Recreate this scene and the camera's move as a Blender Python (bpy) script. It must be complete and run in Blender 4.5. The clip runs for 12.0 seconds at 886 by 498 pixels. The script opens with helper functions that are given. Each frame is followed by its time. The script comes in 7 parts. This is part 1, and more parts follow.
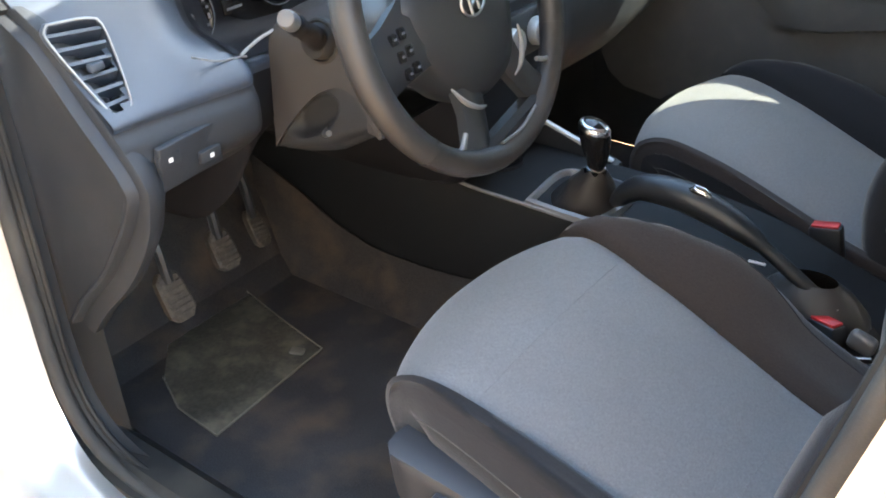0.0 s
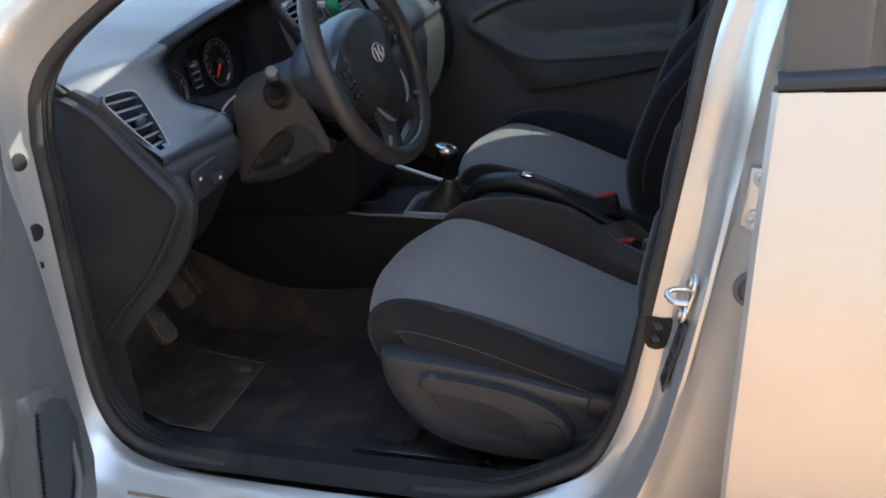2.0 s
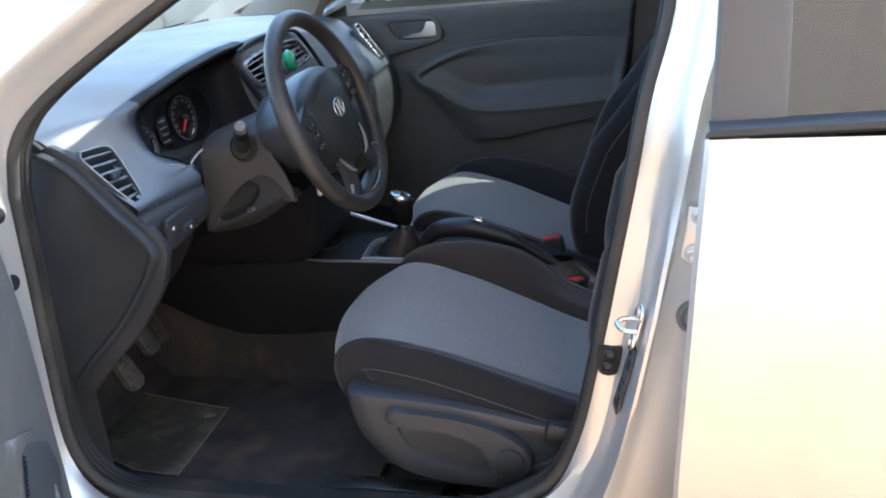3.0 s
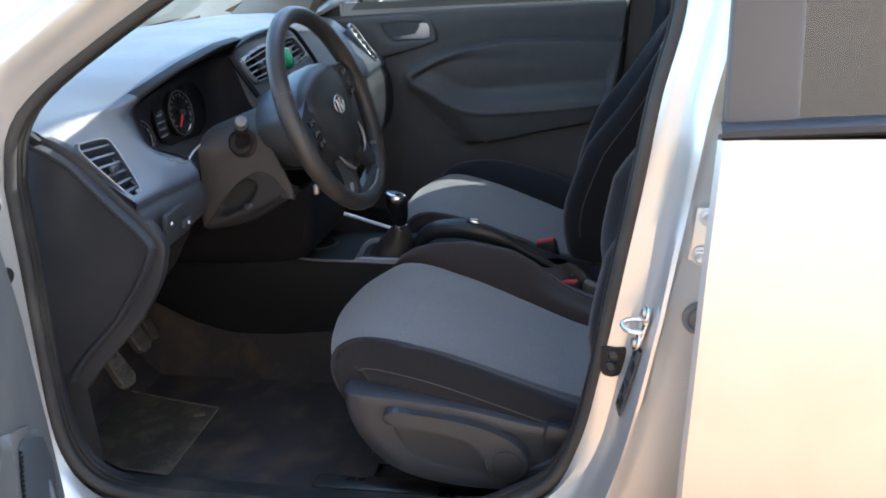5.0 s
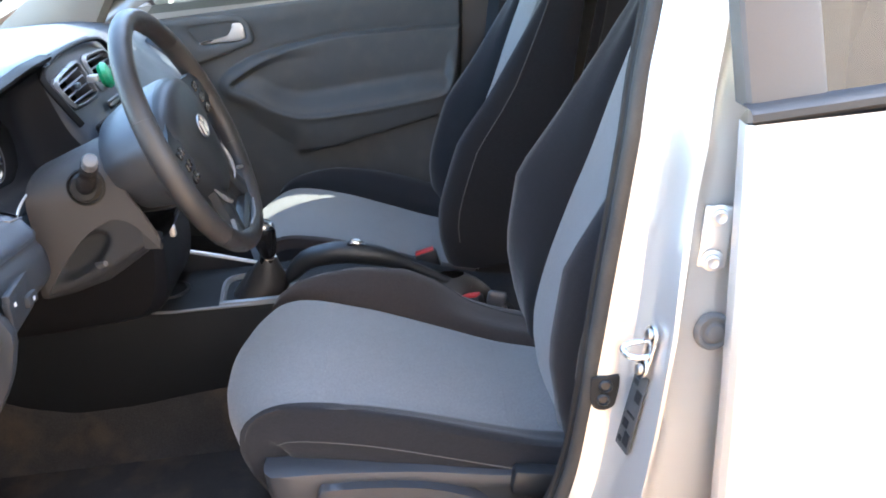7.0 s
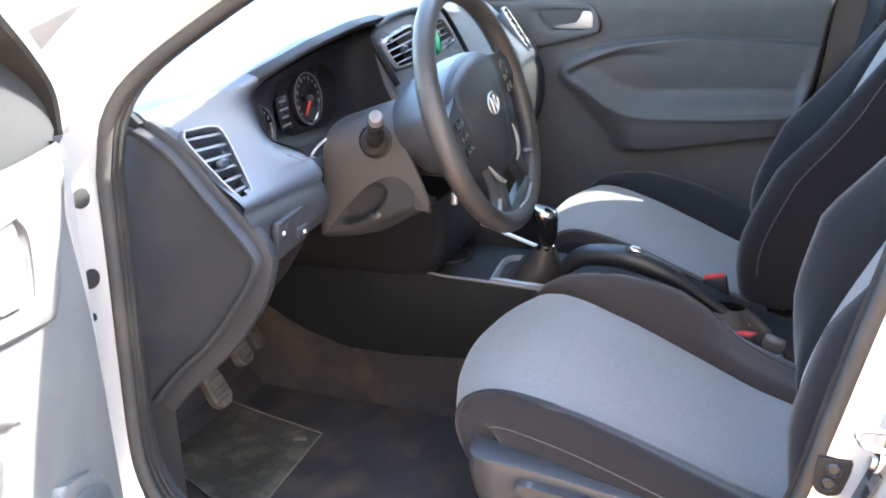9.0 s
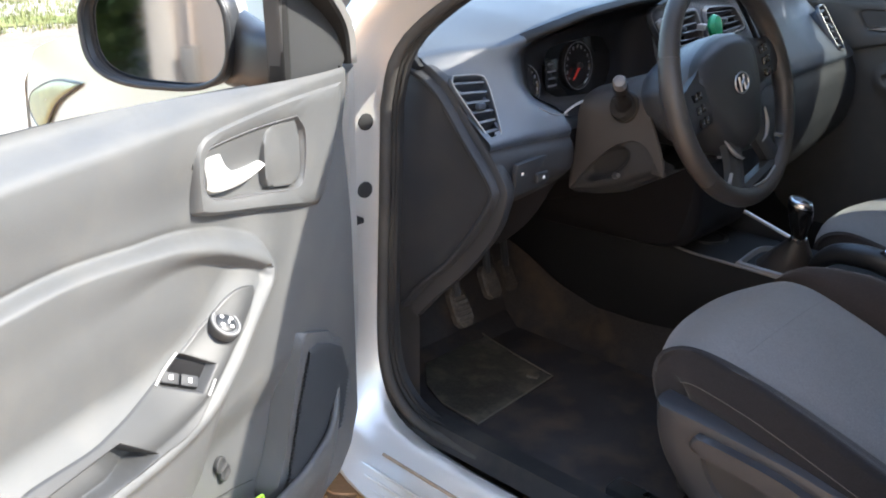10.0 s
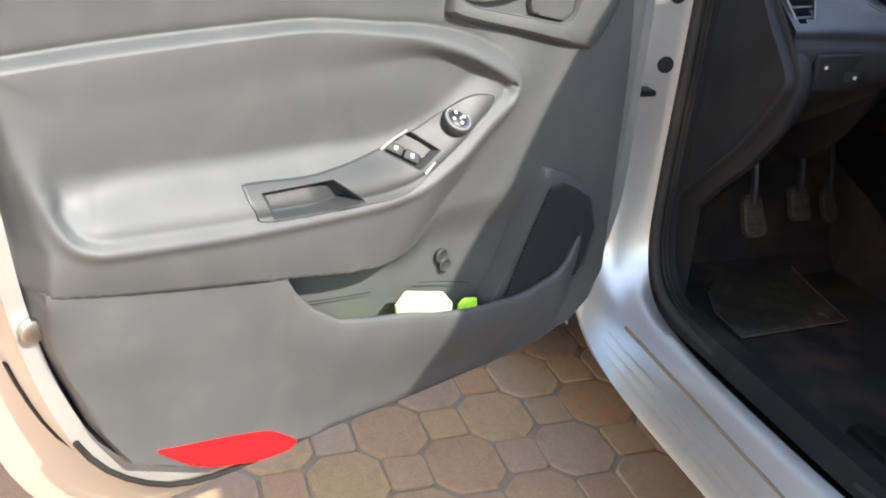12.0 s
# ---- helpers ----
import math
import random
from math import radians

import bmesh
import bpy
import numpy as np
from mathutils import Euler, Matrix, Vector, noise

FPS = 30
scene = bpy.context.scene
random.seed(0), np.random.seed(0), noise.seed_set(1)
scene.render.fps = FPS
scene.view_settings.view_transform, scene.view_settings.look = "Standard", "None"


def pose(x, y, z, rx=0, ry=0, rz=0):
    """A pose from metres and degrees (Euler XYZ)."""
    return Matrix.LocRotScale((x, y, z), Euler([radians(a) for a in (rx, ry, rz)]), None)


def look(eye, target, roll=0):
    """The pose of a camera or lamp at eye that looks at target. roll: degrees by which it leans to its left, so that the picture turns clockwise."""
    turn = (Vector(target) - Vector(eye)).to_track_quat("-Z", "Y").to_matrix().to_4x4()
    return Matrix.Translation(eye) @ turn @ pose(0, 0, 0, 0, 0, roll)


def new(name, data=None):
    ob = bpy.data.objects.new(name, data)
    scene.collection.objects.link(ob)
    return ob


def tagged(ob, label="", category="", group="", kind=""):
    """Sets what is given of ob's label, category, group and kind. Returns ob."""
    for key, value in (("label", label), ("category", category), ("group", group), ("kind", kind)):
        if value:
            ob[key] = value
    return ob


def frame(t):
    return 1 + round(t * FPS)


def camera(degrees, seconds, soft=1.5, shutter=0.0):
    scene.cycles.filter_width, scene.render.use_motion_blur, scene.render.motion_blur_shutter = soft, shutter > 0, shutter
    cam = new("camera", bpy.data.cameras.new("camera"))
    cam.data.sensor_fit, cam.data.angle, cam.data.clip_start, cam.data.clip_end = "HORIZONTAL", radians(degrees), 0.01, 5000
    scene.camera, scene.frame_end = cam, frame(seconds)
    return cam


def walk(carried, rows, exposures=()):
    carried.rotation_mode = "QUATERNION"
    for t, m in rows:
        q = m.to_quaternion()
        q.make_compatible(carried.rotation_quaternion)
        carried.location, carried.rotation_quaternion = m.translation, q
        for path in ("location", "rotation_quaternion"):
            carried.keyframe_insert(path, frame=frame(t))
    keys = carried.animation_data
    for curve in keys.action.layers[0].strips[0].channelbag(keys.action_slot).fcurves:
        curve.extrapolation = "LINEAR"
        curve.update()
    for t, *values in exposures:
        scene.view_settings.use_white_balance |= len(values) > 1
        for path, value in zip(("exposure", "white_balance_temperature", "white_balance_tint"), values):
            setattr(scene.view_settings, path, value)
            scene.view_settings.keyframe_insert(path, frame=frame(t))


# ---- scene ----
cam = camera(51.6, 12.0, soft=1.9)

PATH = [
    (0, (1.132, -0.304, 1.227), (0.086, 1.04, 0.178), -2.5),
    (0.5, (1.091, -0.441, 1.23), (0.316, 1.091, 0.203), -2.2),
    (1, (1.107, -0.586, 1.231), (0.406, 1.05, 0.318), -5.5),
    (1.5, (1.174, -0.779, 1.211), (0.459, 0.897, 0.388), -7.3),
    (2, (1.155, -0.916, 1.226), (0.532, 0.814, 0.44), -5.7),
    (2.5, (1.131, -0.971, 1.245), (0.617, 0.814, 0.505), -5.2),
    (3, (1.147, -1.011, 1.251), (0.65, 0.796, 0.553), -5.4),
    (5, (1.109, -1.017, 1.242), (0.66, 0.806, 0.552), -4.0),
    (5.5, (1.059, -0.904, 1.242), (0.612, 0.919, 0.551), -5.0),
    (6, (0.994, -0.82, 1.243), (0.553, 1.004, 0.552), -6.4),
    (6.3, (0.916, -0.813, 1.244), (0.770, 1.044, 0.514), -4.8),
    (6.5, (0.897, -0.797, 1.229), (0.857, 1.06, 0.487), -5.5),
    (6.7, (0.869, -0.799, 1.225), (0.891, 1.055, 0.476), -6.8),
    (8.3, (0.858, -0.82, 1.23), (0.917, 1.062, 0.554), -4.1),
    (8.5, (0.905, -0.782, 1.223), (0.711, 1.087, 0.538), -5.2),
    (9, (0.984, -0.76, 1.211), (0.291, 0.978, 0.505), -1.5),
    (9.5, (1.075, -0.791, 1.206), (0.009, 0.744, 0.495), -0.3),
    (10, (1.202, -0.827, 1.188), (-0.091, 0.527, 0.487), 0.2),
    (10.5, (1.3, -0.785, 1.164), (-0.286, 0.199, 0.447), 0.5),
    (11, (1.415, -0.747, 1.124), (-0.321, -0.075, 0.393), 3.1),
    (11.5, (1.461, -0.734, 1.094), (-0.28, -0.139, 0.311), 4.5),
    (12, (1.423, -0.701, 1.076), (-0.303, -0.105, 0.259), 3.5),
]
EXPOSURE = [(0, 4.2, 7000, 3), (0.6, 4.1, 7150, 4), (1.2, 3.42, 6700, 4), (1.6, 2.85, 6600, 5), (2.0, 2.6, 6400, 5), (2.5, 3.12, 6150, 5), (3.0, 3.22, 6150, 5), (5.0, 3.08, 6150, 5), (6.0, 3.72, 6180, 6), (6.7, 4.1, 6350, 7), (8.3, 4.15, 6400, 7), (9.0, 4.55, 6500, 8), (9.6, 3.95, 6500, 8), (10.0, 3.0, 6600, 8), (10.6, 2.14, 6650, 9), (11.2, 2.28, 6700, 8), (12.0, 2.35, 6700, 7)]
walk(cam, [(t, look(eye, target, roll)) for t, eye, target, roll in PATH], EXPOSURE)

# ---- world and sun ----
SUN_DIR = Vector((0.93, 0.60, 1.0)).normalized()
world = bpy.data.worlds.new("world")
scene.world = world
world.use_nodes = True
wn = world.node_tree
sky = wn.nodes.new("ShaderNodeTexSky")
sky.sky_type, sky.sun_disc = "NISHITA", False
sky.sun_elevation = math.asin(SUN_DIR.z)
sky.sun_rotation = math.atan2(SUN_DIR.x, SUN_DIR.y)
wn.nodes["Background"].inputs["Strength"].default_value = 0.15
wn.links.new(sky.outputs["Color"], wn.nodes["Background"].inputs["Color"])
sun_data = bpy.data.lights.new("sun", "SUN")
sun_data.energy, sun_data.angle, sun_data.color = 2.0, radians(0.6), (1.0, 0.95, 0.87)
sun = new("sun", sun_data)
sun.matrix_world = look((3, 4, 8), Vector((3, 4, 8)) - SUN_DIR)


# ---- materials ----
def material(name, color, rough=0.5, metal=0.0, grain=0.0, grain_size=900.0, spread=0.12, blotch=6.0, coat=0.0,
             wear=None, wear_amount=0.0, specular=0.5):
    """A surface with two scales of variation, a fine relief and, if wanted, dirt of another colour in patches."""
    m = bpy.data.materials.new(name)
    m.use_nodes = True
    nt = m.node_tree
    b = nt.nodes["Principled BSDF"]
    co = nt.nodes.new("ShaderNodeTexCoord")
    big = nt.nodes.new("ShaderNodeTexNoise")
    big.inputs["Scale"].default_value, big.inputs["Detail"].default_value = blotch, 6
    fine = nt.nodes.new("ShaderNodeTexNoise")
    fine.inputs["Scale"].default_value, fine.inputs["Detail"].default_value = grain_size, 2
    for n in (big, fine):
        nt.links.new(co.outputs["Object"], n.inputs["Vector"])
    both = nt.nodes.new("ShaderNodeMath")
    both.operation = "ADD"
    nt.links.new(big.outputs["Fac"], both.inputs[0])
    nt.links.new(fine.outputs["Fac"], both.inputs[1])
    ramp = nt.nodes.new("ShaderNodeMapRange")
    ramp.inputs["From Min"].default_value, ramp.inputs["From Max"].default_value = 0.6, 1.4
    ramp.inputs["To Min"].default_value, ramp.inputs["To Max"].default_value = 1 - spread, 1 + spread
    nt.links.new(both.outputs[0], ramp.inputs["Value"])
    mul = nt.nodes.new("ShaderNodeVectorMath")
    mul.operation = "SCALE"
    mul.inputs[0].default_value = color
    nt.links.new(ramp.outputs["Result"], mul.inputs["Scale"])
    last = mul.outputs["Vector"]
    if wear:
        dirt = nt.nodes.new("ShaderNodeTexNoise")
        dirt.inputs["Scale"].default_value, dirt.inputs["Detail"].default_value = blotch * 1.7, 8
        nt.links.new(co.outputs["Object"], dirt.inputs["Vector"])
        cut = nt.nodes.new("ShaderNodeMapRange")
        cut.inputs["From Min"].default_value, cut.inputs["From Max"].default_value = 0.48, 0.72
        cut.inputs["To Max"].default_value = wear_amount
        nt.links.new(dirt.outputs["Fac"], cut.inputs["Value"])
        mix = nt.nodes.new("ShaderNodeMix")
        mix.data_type = "RGBA"
        mix.inputs["B"].default_value = (*wear, 1)
        nt.links.new(cut.outputs["Result"], mix.inputs["Factor"])
        nt.links.new(last, mix.inputs["A"])
        last = mix.outputs["Result"]
    nt.links.new(last, b.inputs["Base Color"])
    rr = nt.nodes.new("ShaderNodeMapRange")
    rr.inputs["From Min"].default_value, rr.inputs["From Max"].default_value = 0.3, 0.7
    rr.inputs["To Min"].default_value, rr.inputs["To Max"].default_value = max(0.02, rough - 0.07), min(1, rough + 0.07)
    nt.links.new(big.outputs["Fac"], rr.inputs["Value"])
    nt.links.new(rr.outputs["Result"], b.inputs["Roughness"])
    b.inputs["Metallic"].default_value = metal
    b.inputs["Coat Weight"].default_value = coat
    b.inputs["Coat Roughness"].default_value = 0.06
    b.inputs["Specular IOR Level"].default_value = specular
    if grain:
        bump = nt.nodes.new("ShaderNodeBump")
        bump.inputs["Strength"].default_value, bump.inputs["Distance"].default_value = min(1.0, grain), 0.0015
        nt.links.new(fine.outputs["Fac"], bump.inputs["Height"])
        nt.links.new(bump.outputs["Normal"], b.inputs["Normal"])
    return m


def fabric(name, color, dark, size=420.0):
    """Woven cloth: crossed threads with a flecked colour."""
    m = material(name, color, rough=0.92, grain=0.0, spread=0.1, blotch=9, specular=0.15)
    nt = m.node_tree
    b = nt.nodes["Principled BSDF"]
    co = nt.nodes.new("ShaderNodeTexCoord")
    weave = []
    for stretch in ((1.0, 0.25, 1.0), (0.25, 1.0, 0.6)):
        mp = nt.nodes.new("ShaderNodeMapping")
        mp.inputs["Scale"].default_value = stretch
        w = nt.nodes.new("ShaderNodeTexNoise")
        w.inputs["Scale"].default_value, w.inputs["Detail"].default_value = size * 2, 3
        nt.links.new(co.outputs["Object"], mp.inputs["Vector"])
        nt.links.new(mp.outputs["Vector"], w.inputs["Vector"])
        weave.append(w)
    add2 = nt.nodes.new("ShaderNodeMath")
    add2.operation = "ADD"
    nt.links.new(weave[0].outputs["Fac"], add2.inputs[0])
    nt.links.new(weave[1].outputs["Fac"], add2.inputs[1])
    old = b.inputs["Base Color"].links[0].from_socket
    mix = nt.nodes.new("ShaderNodeMix")
    mix.data_type = "RGBA"
    mix.inputs["B"].default_value = (*dark, 1)
    fac = nt.nodes.new("ShaderNodeMapRange")
    fac.inputs["From Min"].default_value, fac.inputs["From Max"].default_value = 0.75, 1.3
    fac.inputs["To Max"].default_value = 0.6
    nt.links.new(add2.outputs[0], fac.inputs["Value"])
    nt.links.new(fac.outputs["Result"], mix.inputs["Factor"])
    nt.links.new(old, mix.inputs["A"])
    nt.links.new(mix.outputs["Result"], b.inputs["Base Color"])
    bump = nt.nodes.new("ShaderNodeBump")
    bump.inputs["Strength"].default_value, bump.inputs["Distance"].default_value = 0.35, 0.001
    nt.links.new(add2.outputs[0], bump.inputs["Height"])
    nt.links.new(bump.outputs["Normal"], b.inputs["Normal"])
    b.inputs["Sheen Weight"].default_value = 0.25
    return m


def glass(name, tint, rough=0.0, shine=0.045, graze=0.92):
    """A thin pane: clear or tinted, with the gloss of glass."""
    m = bpy.data.materials.new(name)
    m.use_nodes = True
    nt = m.node_tree
    nt.nodes.remove(nt.nodes["Principled BSDF"])
    out = nt.nodes["Material Output"]
    see = nt.nodes.new("ShaderNodeBsdfTransparent")
    see.inputs["Color"].default_value = (*tint, 1)
    gloss = nt.nodes.new("ShaderNodeBsdfGlossy")
    gloss.inputs["Roughness"].default_value = rough
    face = nt.nodes.new("ShaderNodeLayerWeight")
    face.inputs["Blend"].default_value = 0.5
    rise = nt.nodes.new("ShaderNodeMath")
    rise.operation = "POWER"
    rise.inputs[1].default_value = 5.0
    fres = nt.nodes.new("ShaderNodeMath")
    fres.operation = "MULTIPLY_ADD"
    fres.inputs[1].default_value = graze
    fres.inputs[2].default_value = shine
    nt.links.new(face.outputs["Facing"], rise.inputs[0])
    nt.links.new(rise.outputs[0], fres.inputs[0])
    mix = nt.nodes.new("ShaderNodeMixShader")
    nt.links.new(fres.outputs[0], mix.inputs[0])
    nt.links.new(see.outputs[0], mix.inputs[1])
    nt.links.new(gloss.outputs[0], mix.inputs[2])
    nt.links.new(mix.outputs[0], out.inputs["Surface"])
    return m


SILVER = material("silver_paint", (0.60, 0.59, 0.565), 0.34, metal=0.65, grain=0.02, grain_size=3000, spread=0.03, blotch=3, coat=0.6,
                  wear=(0.42, 0.38, 0.32), wear_amount=0.18)
DASH = material("dash_plastic", (0.037, 0.047, 0.065), 0.36, specular=0.8, grain=0.28, grain_size=1400, spread=0.10, wear=(0.12, 0.115, 0.10), wear_amount=0.12)
# Dash plastic in paler tones: sky light on its top put into the colour.
LIT_DASH_TOP = material("sky_lit_dash_top", (0.056, 0.068, 0.085), 0.44, specular=0.7, grain=0.28, grain_size=1400, spread=0.08, wear=(0.14, 0.135, 0.12), wear_amount=0.12)
TRIM = material("door_plastic", (0.074, 0.076, 0.077), 0.54, specular=0.5, grain=0.18, grain_size=1300, spread=0.09, blotch=11, wear=(0.125, 0.12, 0.11), wear_amount=0.26)
SHROUD = material("shroud_plastic", (0.040, 0.037, 0.036), 0.50, grain=0.25, grain_size=1300, spread=0.08)
LOW = material("lower_plastic", (0.024, 0.026, 0.030), 0.52, specular=0.35, grain=0.28, grain_size=1300, spread=0.12, wear=(0.075, 0.068, 0.058), wear_amount=0.22)
# Lower dash plastic, with the footwell's shade put into a near-black colour.
KNEE_SHADE = material("shaded_knee_plastic", (0.014, 0.014, 0.016), 0.85, grain=0.5, grain_size=500, spread=0.2, specular=0.1)
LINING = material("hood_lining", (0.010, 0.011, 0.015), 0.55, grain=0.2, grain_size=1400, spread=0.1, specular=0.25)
MATT = material("matt_black_plastic", (0.013, 0.014, 0.016), 0.62, specular=0.22, grain=0.2, grain_size=1400, spread=0.15)
DUSTY = material("dusty_rubber", (0.040, 0.038, 0.036), 0.7, specular=0.3, grain=0.2, grain_size=700, spread=0.2, wear=(0.12, 0.105, 0.085), wear_amount=0.3)
PLATE_GREY = material("data_plate_grey", (0.060, 0.060, 0.060), 0.6, specular=0.3, spread=0.3, blotch=160)
SEAT_PLASTIC = material("seat_plastic", (0.040, 0.043, 0.050), 0.40, specular=0.55, grain=0.22, grain_size=1300, spread=0.12, wear=(0.06, 0.056, 0.05), wear_amount=0.15)
HUB = material("hub_plastic", (0.040, 0.046, 0.056), 0.38, specular=0.7, grain=0.2, grain_size=1400, spread=0.1)
GREY_RUBBER = material("grey_rubber", (0.15, 0.145, 0.14), 0.75, specular=0.3, grain=0.15, grain_size=900, spread=0.1)
BADGE = material("dull_chrome", (0.42, 0.42, 0.42), 0.38, metal=1.0, spread=0.08)
# Pillar tape in one flat taupe.
PILLAR_TAUPE = material("taupe_pillar_tape", (0.090, 0.074, 0.061), 0.55, specular=0.3, grain=0.05, grain_size=900, spread=0.06, blotch=4)
BLACK = material("black_plastic", (0.019, 0.021, 0.024), 0.42, grain=0.1, grain_size=1500, spread=0.15)
GLOSSY = material("piano_black", (0.010, 0.010, 0.011), 0.12, spread=0.1)
RUBBER = material("seal_rubber", (0.015, 0.015, 0.015), 0.66, specular=0.3, grain=0.2, grain_size=700, spread=0.2, wear=(0.12, 0.105, 0.085), wear_amount=0.25)
LEATHER = material("worn_leather", (0.030, 0.028, 0.027), 0.40, grain=0.3, grain_size=1000, spread=0.2, wear=(0.075, 0.06, 0.05), wear_amount=0.35)
CHROME = material("satin_chrome", (0.72, 0.72, 0.72), 0.22, metal=1.0, spread=0.06)
SATIN = material("silver_plastic", (0.55, 0.54, 0.52), 0.36, metal=0.55, spread=0.05)
RIM_SILVER = material("dull_silver", (0.26, 0.26, 0.26), 0.42, metal=0.4, spread=0.05)
SWITCH = material("switch_plate", (0.036, 0.037, 0.038), 0.48, grain=0.15, grain_size=1500, spread=0.06)
STEEL = material("bare_steel", (0.55, 0.54, 0.52), 0.32, metal=1.0, grain=0.1, grain_size=800, spread=0.15)
CARPET = material("carpet", (0.048, 0.045, 0.045), 0.97, grain=1.0, grain_size=500, spread=0.45, blotch=7, wear=(0.13, 0.092, 0.064), wear_amount=0.55, specular=0.1)
MAT_PAD = material("clear_heel_pad", (0.062, 0.058, 0.046), 0.36, grain=0.4, grain_size=160, spread=0.5, blotch=16, wear=(0.21, 0.18, 0.13), wear_amount=0.6)
GREY_CLOTH = fabric("grey_cloth", (0.215, 0.213, 0.215), (0.12, 0.120, 0.123))
DARK_CLOTH = fabric("dark_cloth", (0.018, 0.018, 0.021), (0.009, 0.009, 0.011))
BROWN_CLOTH = fabric("brown_black_cloth", (0.046, 0.038, 0.036), (0.024, 0.019, 0.018))
EDGING = material("pale_edging", (0.17, 0.152, 0.12), 0.8, spread=0.35, blotch=30)
THREAD = material("thread", (0.085, 0.083, 0.08), 0.8, spread=0.1)
RED = material("red_plastic", (0.55, 0.03, 0.03), 0.35, spread=0.08)
REFLECTOR = material("red_reflector", (0.52, 0.012, 0.016), 0.30, grain=0.15, grain_size=260, spread=0.12)
GREEN = material("green_gel", (0.02, 0.30, 0.13), 0.15, spread=0.15)
LIME = material("lime_cloth", (0.56, 0.92, 0.08), 0.85, grain=0.4, grain_size=600, spread=0.15)
# Lime again, paled: the overexposed sunlit part is put into the colour.
BLOWN_LIME = material("overexposed_lime", (0.74, 0.88, 0.50), 0.8, spread=0.04)
STALK_END = material("grey_plastic", (0.10, 0.10, 0.104), 0.3, spread=0.05)
DIM_MARK = material("dim_marking", (0.11, 0.115, 0.13), 0.5, spread=0.02)
WHITE_MARK = material("white_marking", (0.75, 0.75, 0.75), 0.5, spread=0.02)
RED_MARK = material("red_marking", (0.7, 0.04, 0.03), 0.5, spread=0.02)
JAMB_DIRT = material("road_dust", (0.24, 0.19, 0.14), 0.9, spread=0.3, blotch=25)
BEIGE = material("beige_trim", (0.36, 0.33, 0.28), 0.85, grain=0.4, grain_size=700, spread=0.08)
TYRE = material("tyre", (0.02, 0.02, 0.02), 0.8, grain=0.3, grain_size=200, spread=0.2)
CLEAR = glass("clear_glass", (0.80, 0.83, 0.81), graze=0.3)
GREEN_GLASS = glass("green_glass", (0.42, 0.45, 0.43))
PEDAL = material("worn_rubber", (0.052, 0.044, 0.036), 0.75, grain=0.6, grain_size=500, spread=0.3, blotch=60, wear=(0.12, 0.10, 0.08), wear_amount=0.5, specular=0.3)
TINTED = glass("tinted_glass", (0.45, 0.43, 0.39), shine=0.10)
MIRROR = material("mirror_glass", (0.33, 0.332, 0.335), 0.0, metal=1.0, spread=0.0)


# ---- mesh helpers ----
def spline(pts, n):
    """n points, evenly spaced by length, on a smooth curve through pts."""
    p = np.array(pts, float)
    q = np.vstack((2 * p[0] - p[1], p, 2 * p[-1] - p[-2]))
    out = []
    for i in range(1, len(q) - 2):
        a, b, c, d = q[i - 1:i + 3]
        for t in np.linspace(0, 1, 16, endpoint=False):
            out.append(0.5 * (2 * b + (c - a) * t + (2 * a - 5 * b + 4 * c - d) * t * t + (3 * b - a - 3 * c + d) * t ** 3))
    out = np.array(out + [p[-1]])
    s = np.r_[0, np.cumsum(np.linalg.norm(np.diff(out, axis=0), axis=1))]
    return np.column_stack([np.interp(np.linspace(0, s[-1], n), s, out[:, k]) for k in range(out.shape[1])])


def ease(a, b, x):
    t = np.clip((x - a) / (b - a), 0, 1)
    return t * t * (3 - 2 * t)


def loft(rows, close_rows=False, close_cols=False, cap=False, bm=None):
    """A skin over rows of points, all of the same number."""
    bm = bm or bmesh.new()
    v = [[bm.verts.new(p) for p in row] for row in rows]
    nr, nc = len(v), len(v[0])
    for i in range(nr if close_rows else nr - 1):
        for j in range(nc if close_cols else nc - 1):
            a, b, c, d = v[i][j], v[(i + 1) % nr][j], v[(i + 1) % nr][(j + 1) % nc], v[i][(j + 1) % nc]
            try:
                bm.faces.new((a, b, c, d))
            except ValueError:
                pass
    if cap:
        for row in (v[0], v[-1]):
            bm.faces.new(row)
    bmesh.ops.recalc_face_normals(bm, faces=bm.faces)
    return bm


def tube(pts, radius, n=10, closed=False, bm=None, flat=1.0):
    """A round bar along pts; radius may be a list."""
    pts = [Vector(p) for p in pts]
    k = len(pts)
    r = radius if hasattr(radius, "__len__") else [radius] * k
    rows = []
    side = None
    for i, p in enumerate(pts):
        a = pts[i - 1] if (i or closed) else p
        b = pts[(i + 1) % k] if (i < k - 1 or closed) else p
        d = (b - a).normalized()
        if side is None:
            side = d.orthogonal().normalized()
        side = (side - d * side.dot(d)).normalized()
        up = d.cross(side)
        rows.append([p + (side * math.cos(w) + up * math.sin(w) * flat) * r[i] for w in (2 * math.pi * q / n for q in range(n))])
    return loft(rows, close_rows=closed, close_cols=True, cap=not closed, bm=bm)


def block(center, size, bevel=0.004, seg=2, m=None, bm=None):
    """A box with rounded edges."""
    b = bmesh.new()
    bmesh.ops.create_cube(b, size=1)
    bmesh.ops.scale(b, vec=size, verts=b.verts)
    if bevel:
        bmesh.ops.bevel(b, geom=b.edges[:], offset=min(bevel, min(size) * 0.49), segments=seg, affect="EDGES", profile=0.5)
    if m is not None:
        b.transform(m)
    bmesh.ops.translate(b, vec=center, verts=b.verts)
    return merge(bm, b)


